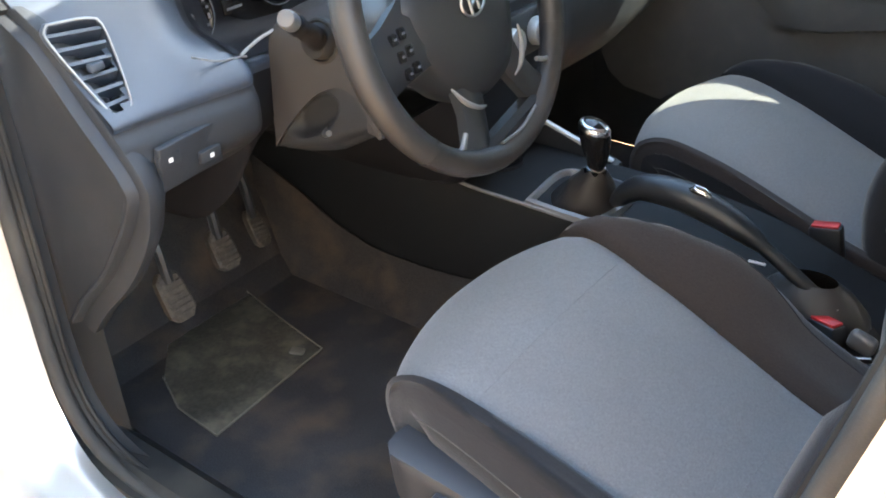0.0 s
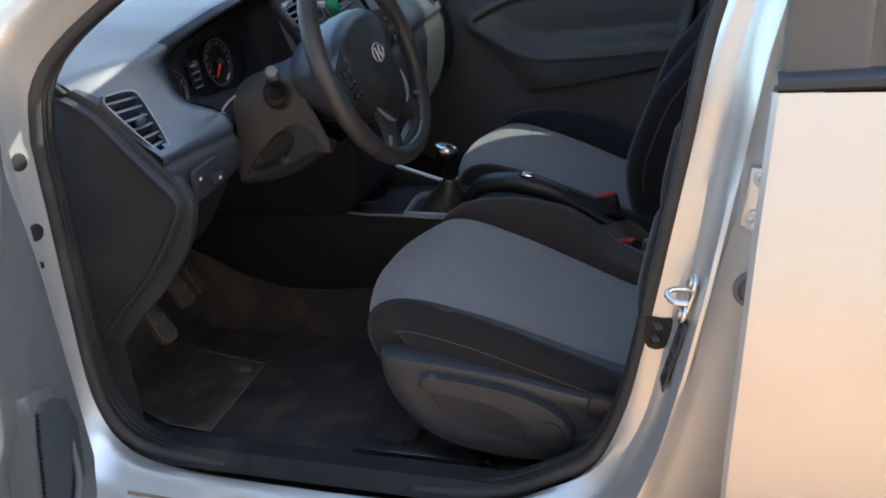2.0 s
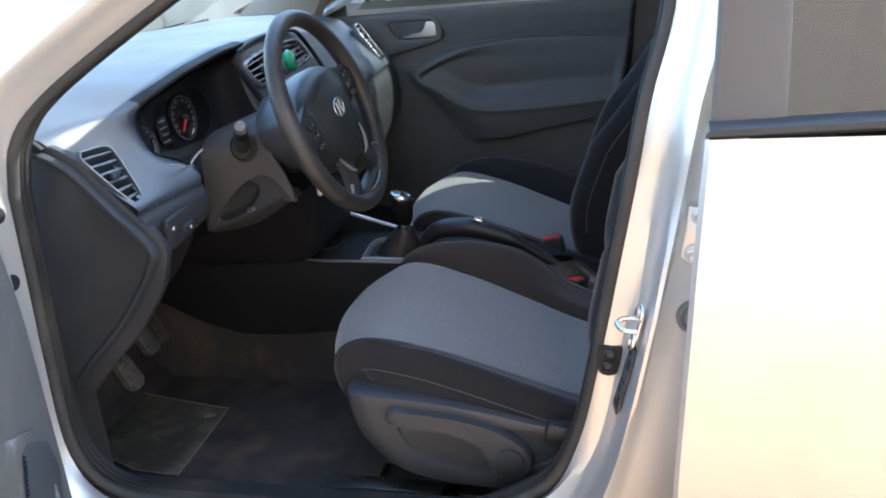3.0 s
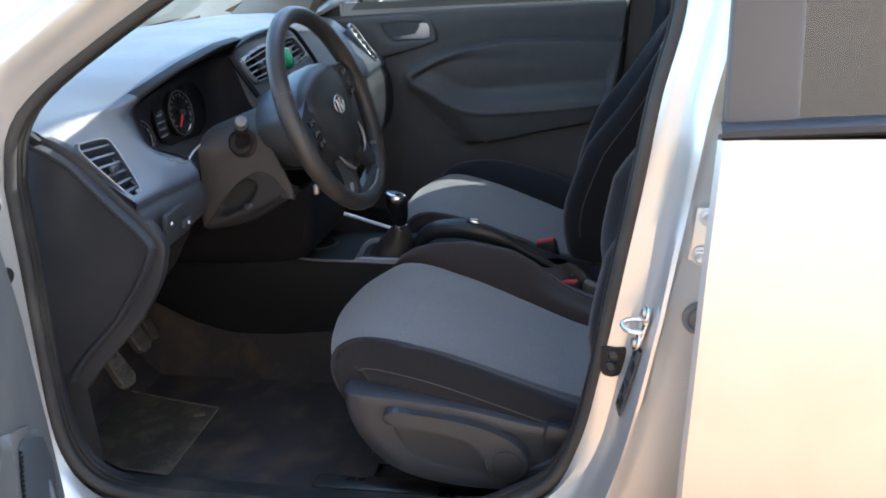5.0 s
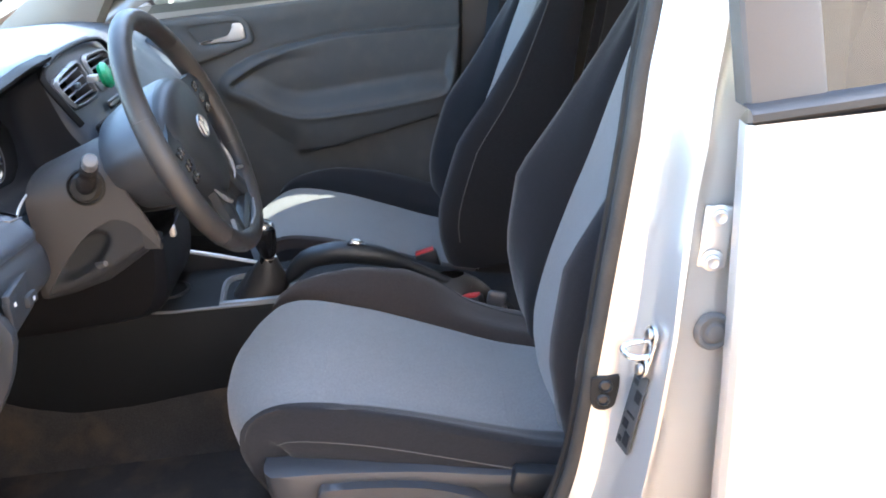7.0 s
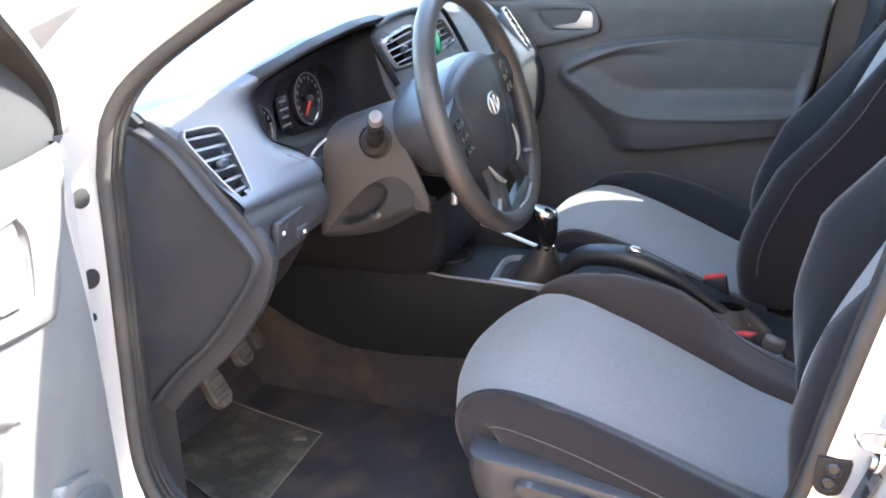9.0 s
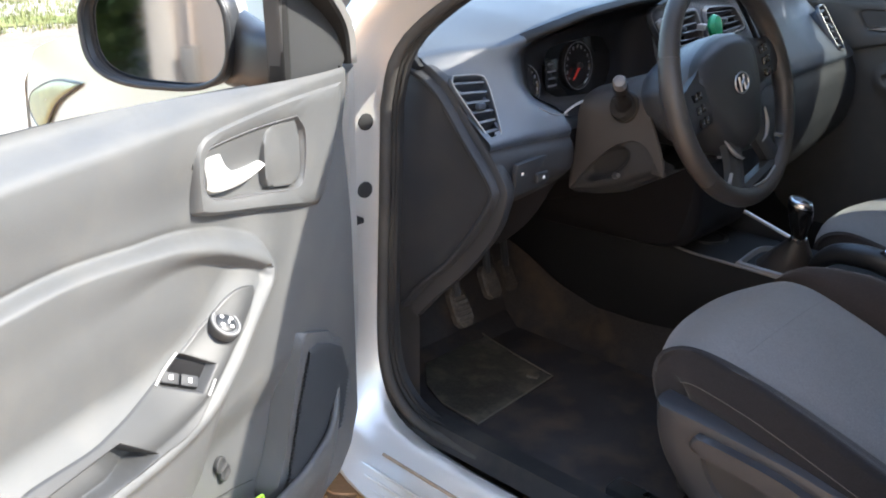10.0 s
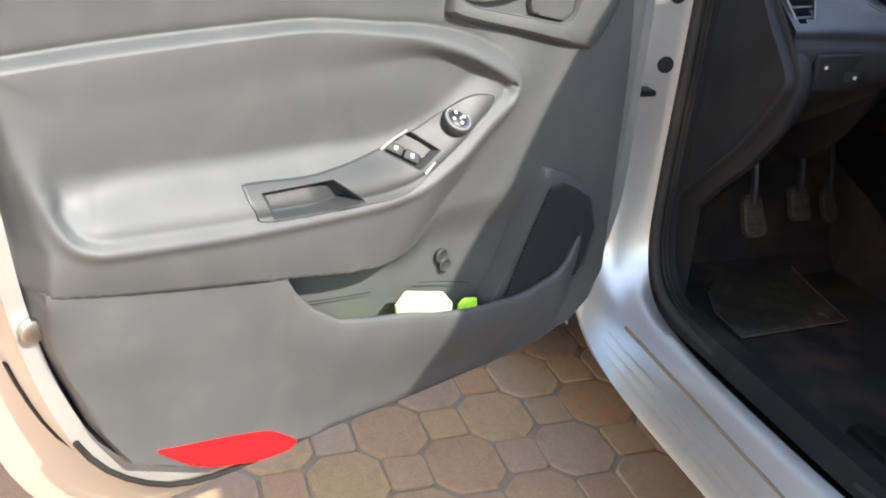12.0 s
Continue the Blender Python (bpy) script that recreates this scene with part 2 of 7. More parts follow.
def merge(bm, other):
    if bm is None:
        return other
    me = bpy.data.meshes.new("tmp")
    other.to_mesh(me)
    bm.from_mesh(me)
    bpy.data.meshes.remove(me)
    other.free()
    return bm


def prism(poly, place, depth, bevel=0.003, seg=2, bm=None):
    """A plate: poly in two coordinates, place(a, b, h) puts a point in the world, from height 0 to depth."""
    b = bmesh.new()
    lo = [b.verts.new(Vector((p[0], p[1], 0))) for p in poly]
    hi = [b.verts.new(Vector((p[0], p[1], 1))) for p in poly]
    n = len(poly)
    b.faces.new(lo[::-1])
    top = b.faces.new(hi)
    for i in range(n):
        b.faces.new((lo[i], lo[(i + 1) % n], hi[(i + 1) % n], hi[i]))
    for v in b.verts:
        v.co.z *= depth
    if bevel:
        bmesh.ops.bevel(b, geom=list(top.edges), offset=bevel, segments=seg, affect="EDGES", profile=0.5)
    for v in b.verts:
        v.co = Vector(place(*v.co))
    bmesh.ops.recalc_face_normals(b, faces=b.faces)
    return merge(bm, b)


def disc(center, axis, radius, depth, n=28, bevel=0.002, bm=None):
    """A short rounded cylinder from center along axis."""
    b = bmesh.new()
    bmesh.ops.create_cone(b, cap_ends=True, segments=n, radius1=radius, radius2=radius, depth=depth)
    if bevel:
        rim = [e for e in b.edges if abs(e.verts[0].co.z - e.verts[1].co.z) < 1e-6]
        bmesh.ops.bevel(b, geom=rim, offset=min(bevel, depth * 0.45), segments=2, affect="EDGES", profile=0.5)
    b.transform(Matrix.Translation(Vector(center) + Vector(axis).normalized() * depth / 2) @ Vector(axis).to_track_quat("Z", "Y").to_matrix().to_4x4())
    return merge(bm, b)


def lathe(center, axis, profile, n=28):
    """Profile of (radius, height) turned about an axis."""
    q = Vector(axis).to_track_quat("Z", "Y")
    rows = []
    for r, h in profile:
        rows.append([Vector(center) + q @ Vector((r * math.cos(w), r * math.sin(w), h)) for w in (2 * math.pi * k / n for k in range(n))])
    return loft(rows, close_cols=True, cap=True)


def thing(name, label, category, at=(0, 0, 0), group="", kind=""):
    ob = new(name)
    ob.empty_display_size = 0.05
    ob.location = at
    return tagged(ob, label, category, group, kind)


def finish(me, mat, angle=38):
    me.materials.append(mat)
    me.polygons.foreach_set("use_smooth", [True] * len(me.polygons))
    me.set_sharp_from_angle(angle=radians(angle))


def part(name, bm, mat, parent, label="", angle=38):
    """Links a bmesh in world coordinates as one mesh under a thing or a part."""
    me = bpy.data.meshes.new(name)
    bm.to_mesh(me)
    bm.free()
    finish(me, mat, angle)
    ob = new(name, me)
    if parent is not None:
        ob.parent = parent
        off = Vector((0, 0, 0))
        p = parent
        while p is not None:
            off += p.location
            p = p.parent
        me.transform(Matrix.Translation(-off))
    return tagged(ob, label) if label else ob


def solid(bm, thick):
    """Gives a skin a thickness, inwards."""
    bmesh.ops.solidify(bm, geom=bm.faces[:], thickness=thick)
    return bm

# ---- car body ----
car = thing("car", "silver hatchback with its front door standing wide open", "car")


def lean(z):
    """How far the side of the car leans in at height z."""
    return 0.12 + max(0.0, z - 0.96) * 0.29


LOOP = [(0.165, 0.90), (0.158, 0.76), (0.150, 0.62), (0.146, 0.51), (0.152, 0.445), (0.175, 0.395), (0.225, 0.362), (0.32, 0.350),
        (0.50, 0.346), (0.70, 0.348), (0.82, 0.358), (0.90, 0.388), (0.968, 0.430), (1.010, 0.515), (1.037, 0.62), (1.062, 0.75),
        (1.091, 0.89), (1.115, 1.01), (1.142, 1.11), (1.150, 1.22), (1.135, 1.31), (1.08, 1.365), (0.98, 1.388), (0.86, 1.375),
        (0.74, 1.325), (0.60, 1.252), (0.45, 1.168), (0.32, 1.092), (0.235, 1.035), (0.190, 0.985), (0.165, 0.90)]
# offsets outwards in the side view, and in y from the flange, at stations of the loop
JAMB = {
    0.0: [(0, 0), (0.003, -0.010), (0.006, -0.030), (0.010, -0.055), (0.016, -0.085), (0.035, -0.105), (0.060, -0.108)],
    4.5: [(0, -0.005), (0.006, -0.02), (0.014, -0.045), (0.022, -0.075), (0.040, -0.105), (0.062, -0.125), (0.11, -0.110)],
    7.5: [(0, -0.020), (-0.018, -0.045), (0.004, -0.084), (0.018, -0.102), (0.052, -0.128), (0.066, -0.136), (0.112, -0.070)],
    10.0: [(0, -0.020), (-0.018, -0.045), (0.004, -0.084), (0.018, -0.102), (0.052, -0.128), (0.066, -0.136), (0.112, -0.070)],
    13.0: [(0, -0.004), (0.008, -0.010), (0.026, -0.014), (0.034, -0.060), (0.048, -0.106), (0.062, -0.090), (0.150, -0.058)],
    15.0: [(0, 0), (0.008, -0.002), (0.034, -0.003), (0.043, -0.040), (0.058, -0.084), (0.070, -0.062), (0.150, -0.054)],
    16.0: [(0, 0), (0.008, -0.002), (0.032, -0.004), (0.042, -0.026), (0.056, -0.052), (0.070, -0.046), (0.130, -0.042)],
    18.0: [(0, 0), (0.010, -0.010), (0.028, -0.014), (0.038, -0.034), (0.056, -0.046), (0.072, -0.034), (0.110, -0.016)],
    21.0: [(0, 0), (0.010, -0.010), (0.022, -0.014), (0.035, -0.020), (0.050, -0.018), (0.062, -0.004), (0.070, 0.030)],
    24.0: [(0, 0), (0.010, -0.010), (0.022, -0.018), (0.035, -0.030), (0.050, -0.030), (0.066, -0.015), (0.076, 0.020)],
    28.0: [(0, 0), (0.010, -0.012), (0.022, -0.024), (0.036, -0.042), (0.052, -0.052), (0.072, -0.050), (0.090, -0.020)],
    30.0: [(0, 0), (0.003, -0.010), (0.006, -0.030), (0.010, -0.055), (0.016, -0.085), (0.035, -0.105), (0.060, -0.108)],
}


def opening(n=150, side=0):
    """The ring round the door opening: the flange, and the jamb out to the skin."""
    keys = sorted(JAMB)
    p = spline(LOOP, n)
    flange, rows = [], []
    q = np.array(LOOP)
    seg = np.r_[0, np.cumsum(np.linalg.norm(np.diff(q, axis=0), axis=1))]
    at = np.interp(np.linspace(0, seg[-1], n), seg, np.arange(len(q)))
    for i in range(n - 1):
        d = p[(i + 1) % (n - 1)] - p[i - 1 if i else n - 2]
        d /= np.linalg.norm(d)
        out = np.array((d[1], -d[0]))
        prof = [[np.interp(at[i], keys, [JAMB[k][j][c] for k in keys]) for c in (0, 1)] for j in range(7)]
        y0 = lean(p[i][1]) + 0.017 * float(ease(0.80, 1.0, p[i][0])) * (1 - float(ease(0.90, 1.10, p[i][1])))
        flange.append((p[i][0], y0, p[i][1]))
        rows.append([(p[i][0] + out[0] * a, y0 + b, p[i][1] + out[1] * a) for a, b in spline(prof, 19)])
    return flange, rows


flange, rows = opening()
bm = loft(rows, close_rows=True)
part("door_opening", bm, SILVER, car, "silver painted door jamb, dusty at the sill")
part("door_seal", tube([(x + (0.62 - x) * 0.008, y + 0.006, z + (0.86 - z) * 0.008) for x, y, z in flange], 0.0095, 10, closed=True), DUSTY, car, "dusty black rubber weather seal")
inner = [[(x + (x - 0.62) * -0.022 * k, y + 0.01 + 0.03 * k, z + (z - 0.86) * -0.028 * k) for k in (0, 0.5, 1.0)] for x, y, z in flange]
part("opening_trim", loft(inner, close_rows=True), MATT, car)
for k, r in ((0.017, 0.0050), (0.028, 0.0040)):
    part("seal_bead", tube([(x + (0.62 - x) * k, y + 0.012 + 0.4 * k, z + (0.86 - z) * k) for x, y, z in flange], r, 8, closed=True), RUBBER, car)

# sill scuff plate inside, pillar trims
part("sill_trim", loft([[(x, 0.11, 0.350), (x, 0.135, 0.372), (x, 0.175, 0.368), (x, 0.21, 0.32), (x, 0.22, 0.27)] for x in np.linspace(0.17, 1.02, 30)]),
     RUBBER, car, "scuffed black plastic sill trim")
part("pillar_trim", loft([[(1.028 + (z - 0.5) * 0.20, lean(z) + 0.026, z), (1.055 + (z - 0.5) * 0.21, lean(z) + 0.080, z), (1.16 + (z - 0.5) * 0.20, lean(z) + 0.085, z),
                           (1.26 + (z - 0.5) * 0.16, lean(z) + 0.03, z)] for z in np.linspace(0.36, 1.37, 24)]), DUSTY, car, "dusty grey pillar trim")

# hinge pillar: two round holes with dark plugs, and the door check strap
for x, y, z in ((0.152, 0.094, 0.877), (0.146, 0.094, 0.767)):
    part("grommet", disc((x, y, z), (1, -0.15, 0), 0.0135, 0.009, 24, 0.002), RUBBER, car)
check = part("check_strap", block((0.158, 0.040, 0.726), (0.032, 0.064, 0.010), 0.003), MATT, car)
part("strap_link", disc((0.160, 0.010, 0.714), (0, 0, 1), 0.007, 0.024), STEEL, check)
for z in (0.85, 0.50):
    hinge = part("hinge", block((0.135, 0.012, z), (0.05, 0.03, 0.055), 0.008), SILVER, car)
    part("hinge_pin", disc((0.162, 0.005, z - 0.035), (0, 0, 1), 0.008, 0.07), STEEL, hinge)

# B-pillar: striker, switch boot and data plate; the rear door's hinges in the recess behind
WALL_N = Vector((-0.938, -0.203, 0.274)).normalized()
WALL_U = Vector((0.28, 0.0, 0.96)).normalized()
WALL_M = Matrix((WALL_U.cross(WALL_N).normalized(), WALL_N, WALL_U)).transposed().to_4x4()
SP = Vector((1.0975, 0.086, 0.718)) + WALL_N * 0.001
striker = part("striker", block(SP, (0.020, 0.004, 0.040), 0.0018, m=WALL_M), CHROME, car, "bright steel striker loop")
for e in (-1, 1):
    part("base_lobe", disc(SP + WALL_U * 0.020 * e, WALL_N, 0.0125, 0.005, 24, 0.0015), CHROME, striker)
    part("bolt_head", disc(SP + WALL_U * 0.022 * e + WALL_N * 0.003, WALL_N, 0.0065, 0.006, 12), STEEL, striker)
part("loop", tube(spline([(1.098, 0.099, 0.725), (1.080, 0.099, 0.725), (1.0715, 0.096, 0.7225), (1.0700, 0.092, 0.7195), (1.075, 0.086, 0.7160), (1.084, 0.083, 0.7145), (1.099, 0.082, 0.7140)], 28), [0.0029 + 0.0007 * math.sin(math.pi * k / 27) for k in range(28)], 8), CHROME, striker)
boot = [(1.0375 + 0.003, 0.667), (1.0725, 0.667), (1.0740, 0.664)] + [(1.0555 + 0.0170 * math.copysign(abs(math.cos(w)) ** 0.7, math.cos(w)) + 0.14 * 0.0195 * math.sin(w), 0.6410 + 0.0195 * math.sin(w)) for w in np.linspace(0, -math.pi, 15)] + [(1.0395, 0.664)]
sw = part("courtesy_switch", prism(boot, lambda a, b, h: (a, 0.1375 - h, b), 0.0075, 0.002, 2), RUBBER, car, "black rubber door switch boot")
for z, r in ((0.655, 0.0085), (0.637, 0.0080)):
    part("plunger", lathe((1.0545 + (z - 0.646) * 0.2, 0.1305, z), (-0.1, -1.0, 0.0), [(r, 0.0), (r, 0.003), (r * 0.78, 0.005), (r * 0.6, 0.002), (0.001, 0.002)], 18), BLACK, sw)
PC = Vector((1.0795, 0.092, 0.640)) + WALL_N * 0.002
sticker = part("data_plate", block(PC, (0.030, 0.0024, 0.100), 0.0008, m=WALL_M), PLATE_GREY, car, "dull grey tyre data plate")
for a, b, w, h in ((0.006, 0.022, 0.012, 0.014), (-0.006, 0.036, 0.010, 0.006), (0.002, -0.004, 0.018, 0.003), (-0.004, -0.018, 0.012, 0.010), (0.006, -0.034, 0.012, 0.016), (-0.007, -0.040, 0.008, 0.006)):
    part("mark", block(PC + WALL_M.to_3x3() @ Vector((a, 0.0016, b)), (w, 0.0008, h), 0, m=WALL_M), MATT, sticker)
part("rubber_bumper", lathe((1.166, 0.0800, 0.739), (0.12, -0.99, 0.06), [(0.022, 0.0), (0.022, 0.004), (0.019, 0.008), (0.016, 0.008), (0.014, 0.005), (0.011, 0.006), (0.009, 0.010), (0.001, 0.011)], 28), GREY_RUBBER, car, "round grey rubber bumper")
for zc, xc in ((0.848, 1.166), (0.470, 1.100)):
    hp = part("rear_door_hinge", block((xc + 0.004, 0.0830, zc), (0.030, 0.004, 0.070), 0.0015, m=pose(0, 0, 0, 0, 8, -8)), SILVER, car)
    for e in (-1, 1):
        c = Vector((xc + 0.004 + 0.004 * e, 0.0800, zc + 0.025 * e))
        part("hinge_bolt", lathe(c, (-0.2, -0.98, 0), [(0.0125, 0.0), (0.0125, 0.002), (0.0085, 0.003), (0.0085, 0.008), (0.0060, 0.009), (0.001, 0.007)], 20), SATIN, hp)

SILL = ([-0.018, -0.008, 0.018, 0.036, 0.075], [0.277, 0.2945, 0.3285, 0.3425, 0.364])
for y0 in (0.017, 0.008, -0.001):
    line = [(x, y0 - 0.012 * (x - 0.21)) for x in np.linspace(0.20, 0.98, 16)]
    part("sill_ridge", tube([(x, y, float(np.interp(y, *SILL)) + 0.0012) for x, y in line], 0.0022, 6), SILVER, car)
part("sill_dirt", tube([(x, 0.040 - 0.020 * (x - 0.213), float(np.interp(0.040 - 0.020 * (x - 0.213), *SILL)) + 0.0005) for x in np.linspace(0.24, 0.96, 18)], 0.0028, 6, flat=0.6), JAMB_DIRT, car, "brown dust line along the sill step")

# floor, tunnel and closing walls
part("floor_pan", loft([[(x, 0.20, 0.262), (x, 0.45, 0.258), (x, 0.736, 0.264), (x, 0.75, 0.30), (x, 0.80, 0.42), (x, 0.92, 0.42), (x, 0.99, 0.30), (x, 1.03, 0.264), (x, 1.54, 0.262)]
                        for x in (0.02, 0.2, 0.5, 1.0, 1.6, 2.3)]), CARPET, car, "dark carpet with brown dirt trodden in")
part("toe_board", loft([[(0.30, y, 0.264), (0.04, y, 0.266), (-0.05, y, 0.30), (-0.14, y, 0.46), (-0.2, y, 0.70), (-0.22, y, 1.0)] for y in np.linspace(0.16, 1.56, 8)]), CARPET, car)
part("kick_panel", loft([[(0.17, 0.195, z), (0.02, 0.205, z), (-0.2, 0.215, z)] for z in np.linspace(0.26, 0.85, 5)]), LOW, car)
part("kick_panel", loft([[(0.17, 1.54, z), (0.02, 1.53, z), (-0.2, 1.52, z)] for z in np.linspace(0.26, 0.85, 5)]), LOW, car)

part("side_lining", loft([[(x, 1.580, 0.255), (x, 1.592, 0.36), (x, 1.600, 0.50), (x, 1.600, 0.62)] for x in np.linspace(-0.2, 1.12, 8)]), LOW, car)

# roof, headliner, screens
def roof_row(x, drop):
    return [(x, 0.240 + k * 1.254 / 12, 1.430 - drop + 0.035 * math.sin(math.pi * k / 12)) for k in range(13)]


part("roof", solid(loft([roof_row(x, d) for x, d in ((0.62, 0.075), (0.72, 0.03), (0.85, 0.0), (1.2, -0.012), (1.8, 0.01), (2.3, 0.04), (2.55, 0.07))]), 0.02), SILVER, car)
part("headliner", loft([[(x, y, z - 0.045 - dz) for x, y, z in roof_row(x, d)] for x, d, dz in ((0.66, 0.075, 0), (0.85, 0.0, 0.01), (1.8, 0.01, 0.01), (2.5, 0.07, 0))]), BEIGE, car)
part("roof_edge", loft([[(x, 0.205 + 0.0 * k, 1.398 - d), (x, 0.225, 1.418 - d), (x, 0.262, 1.435 - d)] for x, d in ((0.66, 0.055), (0.85, 0.012), (1.2, 0.0), (1.8, 0.02), (2.4, 0.05))]), SILVER, car)
part("roof_edge", loft([[(x, 1.734 - y, z) for x, y, z in ((x, 0.13, 1.30 - d), (x, 0.205, 1.398 - d), (x, 0.262, 1.435 - d))] for x, d in ((0.66, 0.055), (0.85, 0.012), (1.2, 0.0), (1.8, 0.02), (2.4, 0.05))]), SILVER, car)
ws = part("windscreen", loft([[(-0.32 - 0.10 * math.sin(math.pi * k / 10) + s * (0.96 - 0.02 * math.sin(math.pi * k / 10)), 0.11 + s * 0.14 + k * (1.514 - s * 0.28) / 10, 0.985 + s * 0.37 + 0.03 * math.sin(s * math.pi)) for k in range(11)] for s in np.linspace(0, 1, 8)]),
              CLEAR, car, "clear laminated windscreen")
ws.visible_shadow = False
part("cowl", loft([[(-0.62, y, 0.95), (-0.45, y, 0.955), (-0.40 + 0.08 * abs(y - 0.867), y, 0.985)] for y in np.linspace(0.06, 1.674, 9)]), BLACK, car)
for y0, d in ((0.0, 1), (1.734, -1)):
    # the screen pillar between windscreen and door, inside and outside
    back = 0.0 if d > 0 else 0.20
    w = lambda t: (-0.36 + 1.0 * t, y0 + d * (0.10 + 0.145 * t), 0.985 + 0.40 * t)
    part("screen_pillar", loft([[(w(t)[0] + back, w(t)[1] + d * 0.03, w(t)[2] + 0.02), (w(t)[0] + back + 0.035, w(t)[1] + d * 0.005, w(t)[2] + 0.005), (w(t)[0] + back + 0.09, w(t)[1] + d * 0.0, w(t)[2] - 0.045),
                                 (w(t)[0] + back + 0.13, w(t)[1] + d * 0.03, w(t)[2] - 0.075)] for t in np.linspace(0.0, 1.0, 12)]), SILVER, car)
    if d > 0:
        line = ((0.02, 0.060, -0.005), (0.045, 0.066, -0.025), (0.075, 0.060, -0.045), (0.115, 0.038, -0.068))
        rows = [[(w(t)[0] + a, w(t)[1] + d * b, w(t)[2] + c) for a, b, c in line] for t in np.linspace(0.04, 1.0, 14)]
    else:
        # flared at its foot, where it meets the dash
        foot = ([0.955, 1.03, 1.08, 1.20, 1.36], [-0.17, -0.065, 0.022, 0.24, 0.575], [0.105, 0.158, 0.200, 0.345, 0.68])
        rows = []
        for z in np.linspace(0.955, 1.36, 14):
            a, b = float(np.interp(z, foot[0], foot[1])), float(np.interp(z, foot[0], foot[2]))
            y = 1.512 - 0.29 * max(0.0, z - 0.98)
            rows.append([(a - 0.012, y + 0.055, z), (a, y + 0.012, z), (a + (b - a) * 0.3, y - 0.006, z), (a + (b - a) * 0.7, y - 0.004, z), (b, y + 0.016, z), (b + 0.008, y + 0.075, z)])
    part("pillar_lining", loft(rows), BEIGE, car, "light beige pillar lining")

# outer skin: wing, bonnet, nose, rear door, far side
def skin(x, z):
    """The outer side in y, bulging a little, drawn in at the nose."""
    return -0.012 + 0.10 * max(0.0, (-x - 0.35) / 0.75) ** 2 + 0.16 * (z - 0.62) ** 2 + 0.02 * max(0.0, z - 0.85)


def arch(x, xc):
    """The lower edge with a wheel arch."""
    r = 0.345
    return 0.275 if abs(x - xc) >= r else 0.30 + math.sqrt(r * r - (x - xc) ** 2)


for d, y0, tag in ((1, 0.0, "near"), (-1, 1.734, "far")):
    part("wing", loft([[(x, y0 + d * skin(x, z), z) for z in np.linspace(arch(x, -0.46), 0.963 - 0.10 * float(np.interp(-x, [0.40, 0.55, 0.75, 0.95, 1.08, 1.14], [0.0, 0.2, 0.5, 0.9, 1.6, 2.4])) ** 1.3, 12)] for x in np.linspace(-1.08, 0.098, 48)]), SILVER, car)
    part("rear_quarter", loft([[(x, y0 + d * (skin(0, z) + 0.10 * max(0.0, (x - 2.2) / 0.6) ** 2), z) for z in np.linspace(arch(x, 2.11), 0.99, 12)] for x in np.linspace(2.05, 2.85, 40)]), SILVER, car)
part("bonnet", loft([[(x, 0.05 + 0.02 * k + (1.634 - 0.04 * k) * q / 14, 0.965 - 0.10 * k ** 1.3 + (0.035 - 0.01 * k) * math.sin(math.pi * q / 14)) for q in range(15)]
                     for k, x in ((0.0, -0.40), (0.2, -0.55), (0.5, -0.75), (0.9, -0.95), (1.6, -1.08), (2.4, -1.14))]), SILVER, car)
part("bumper", loft([[(-1.02 - 0.20 * math.sin(math.pi * q / 16) ** 0.6 - c, 0.10 + 1.534 * q / 16, z) for q in range(17)] for z, c in ((0.74, 0.0), (0.66, 0.03), (0.55, 0.05), (0.40, 0.05), (0.25, 0.0))]), SILVER, car)
HEADLAMP = [(-0.60, 0.850), (-0.74, 0.838), (-0.88, 0.805), (-1.00, 0.765), (-1.03, 0.725), (-0.95, 0.700), (-0.87, 0.715), (-0.76, 0.785)]
# Olive blotches paint the greenery mirrored in the headlamp.
GREENERY_LENS = material("lens_painted_reflection", (0.30, 0.32, 0.17), 0.35, spread=0.5, blotch=22)
for y0, d in ((0.0, 1), (1.734, -1)):
    ring = spline(HEADLAMP + [HEADLAMP[0]], 49)[:-1]
    mid = ring.mean(axis=0)
    rows = [[(mid[0] + (a - mid[0]) * k, y0 + d * (skin(mid[0] + (a - mid[0]) * k, mid[1] + (b - mid[1]) * k) - h), mid[1] + (b - mid[1]) * k) for k, h in ((1.02, -0.002), (1.0, 0.005), (0.9, 0.009), (0.5, 0.012), (0.05, 0.012))] for a, b in ring]
    lamp = part("headlamp", loft(rows, close_rows=True), GREENERY_LENS, car, "swept-back headlamp unit", 60)
    part("lamp_edge", tube([r[1] for r in rows], 0.003, 6, closed=True), BLACK, lamp)
part("tailgate", loft([[(x, 0.16 + 1.414 * q / 10, z) for q in range(11)] for x, z in ((2.55, 1.37), (2.80, 0.98), (2.86, 0.80), (2.86, 0.30))]), SILVER, car)
part("underbody", block((0.9, 0.867, 0.225), (3.7, 1.4, 0.04), 0.01), BLACK, car)
for x in (-0.46, 2.11):
    for y in (0.10, 1.634):
        wheel = part("wheel", lathe((x, y - 0.09, 0.305), (0, 1, 0), [(0.19, 0.0), (0.275, 0.0), (0.298, 0.02), (0.305, 0.05), (0.305, 0.13), (0.298, 0.16), (0.275, 0.18), (0.19, 0.18)], 40), TYRE, car)
        part("rim", lathe((x, y - 0.07, 0.305), (0, 1, 0), [(0.02, 0.02), (0.15, 0.0), (0.18, 0.0), (0.195, 0.01), (0.195, 0.14)], 32), SATIN, wheel)

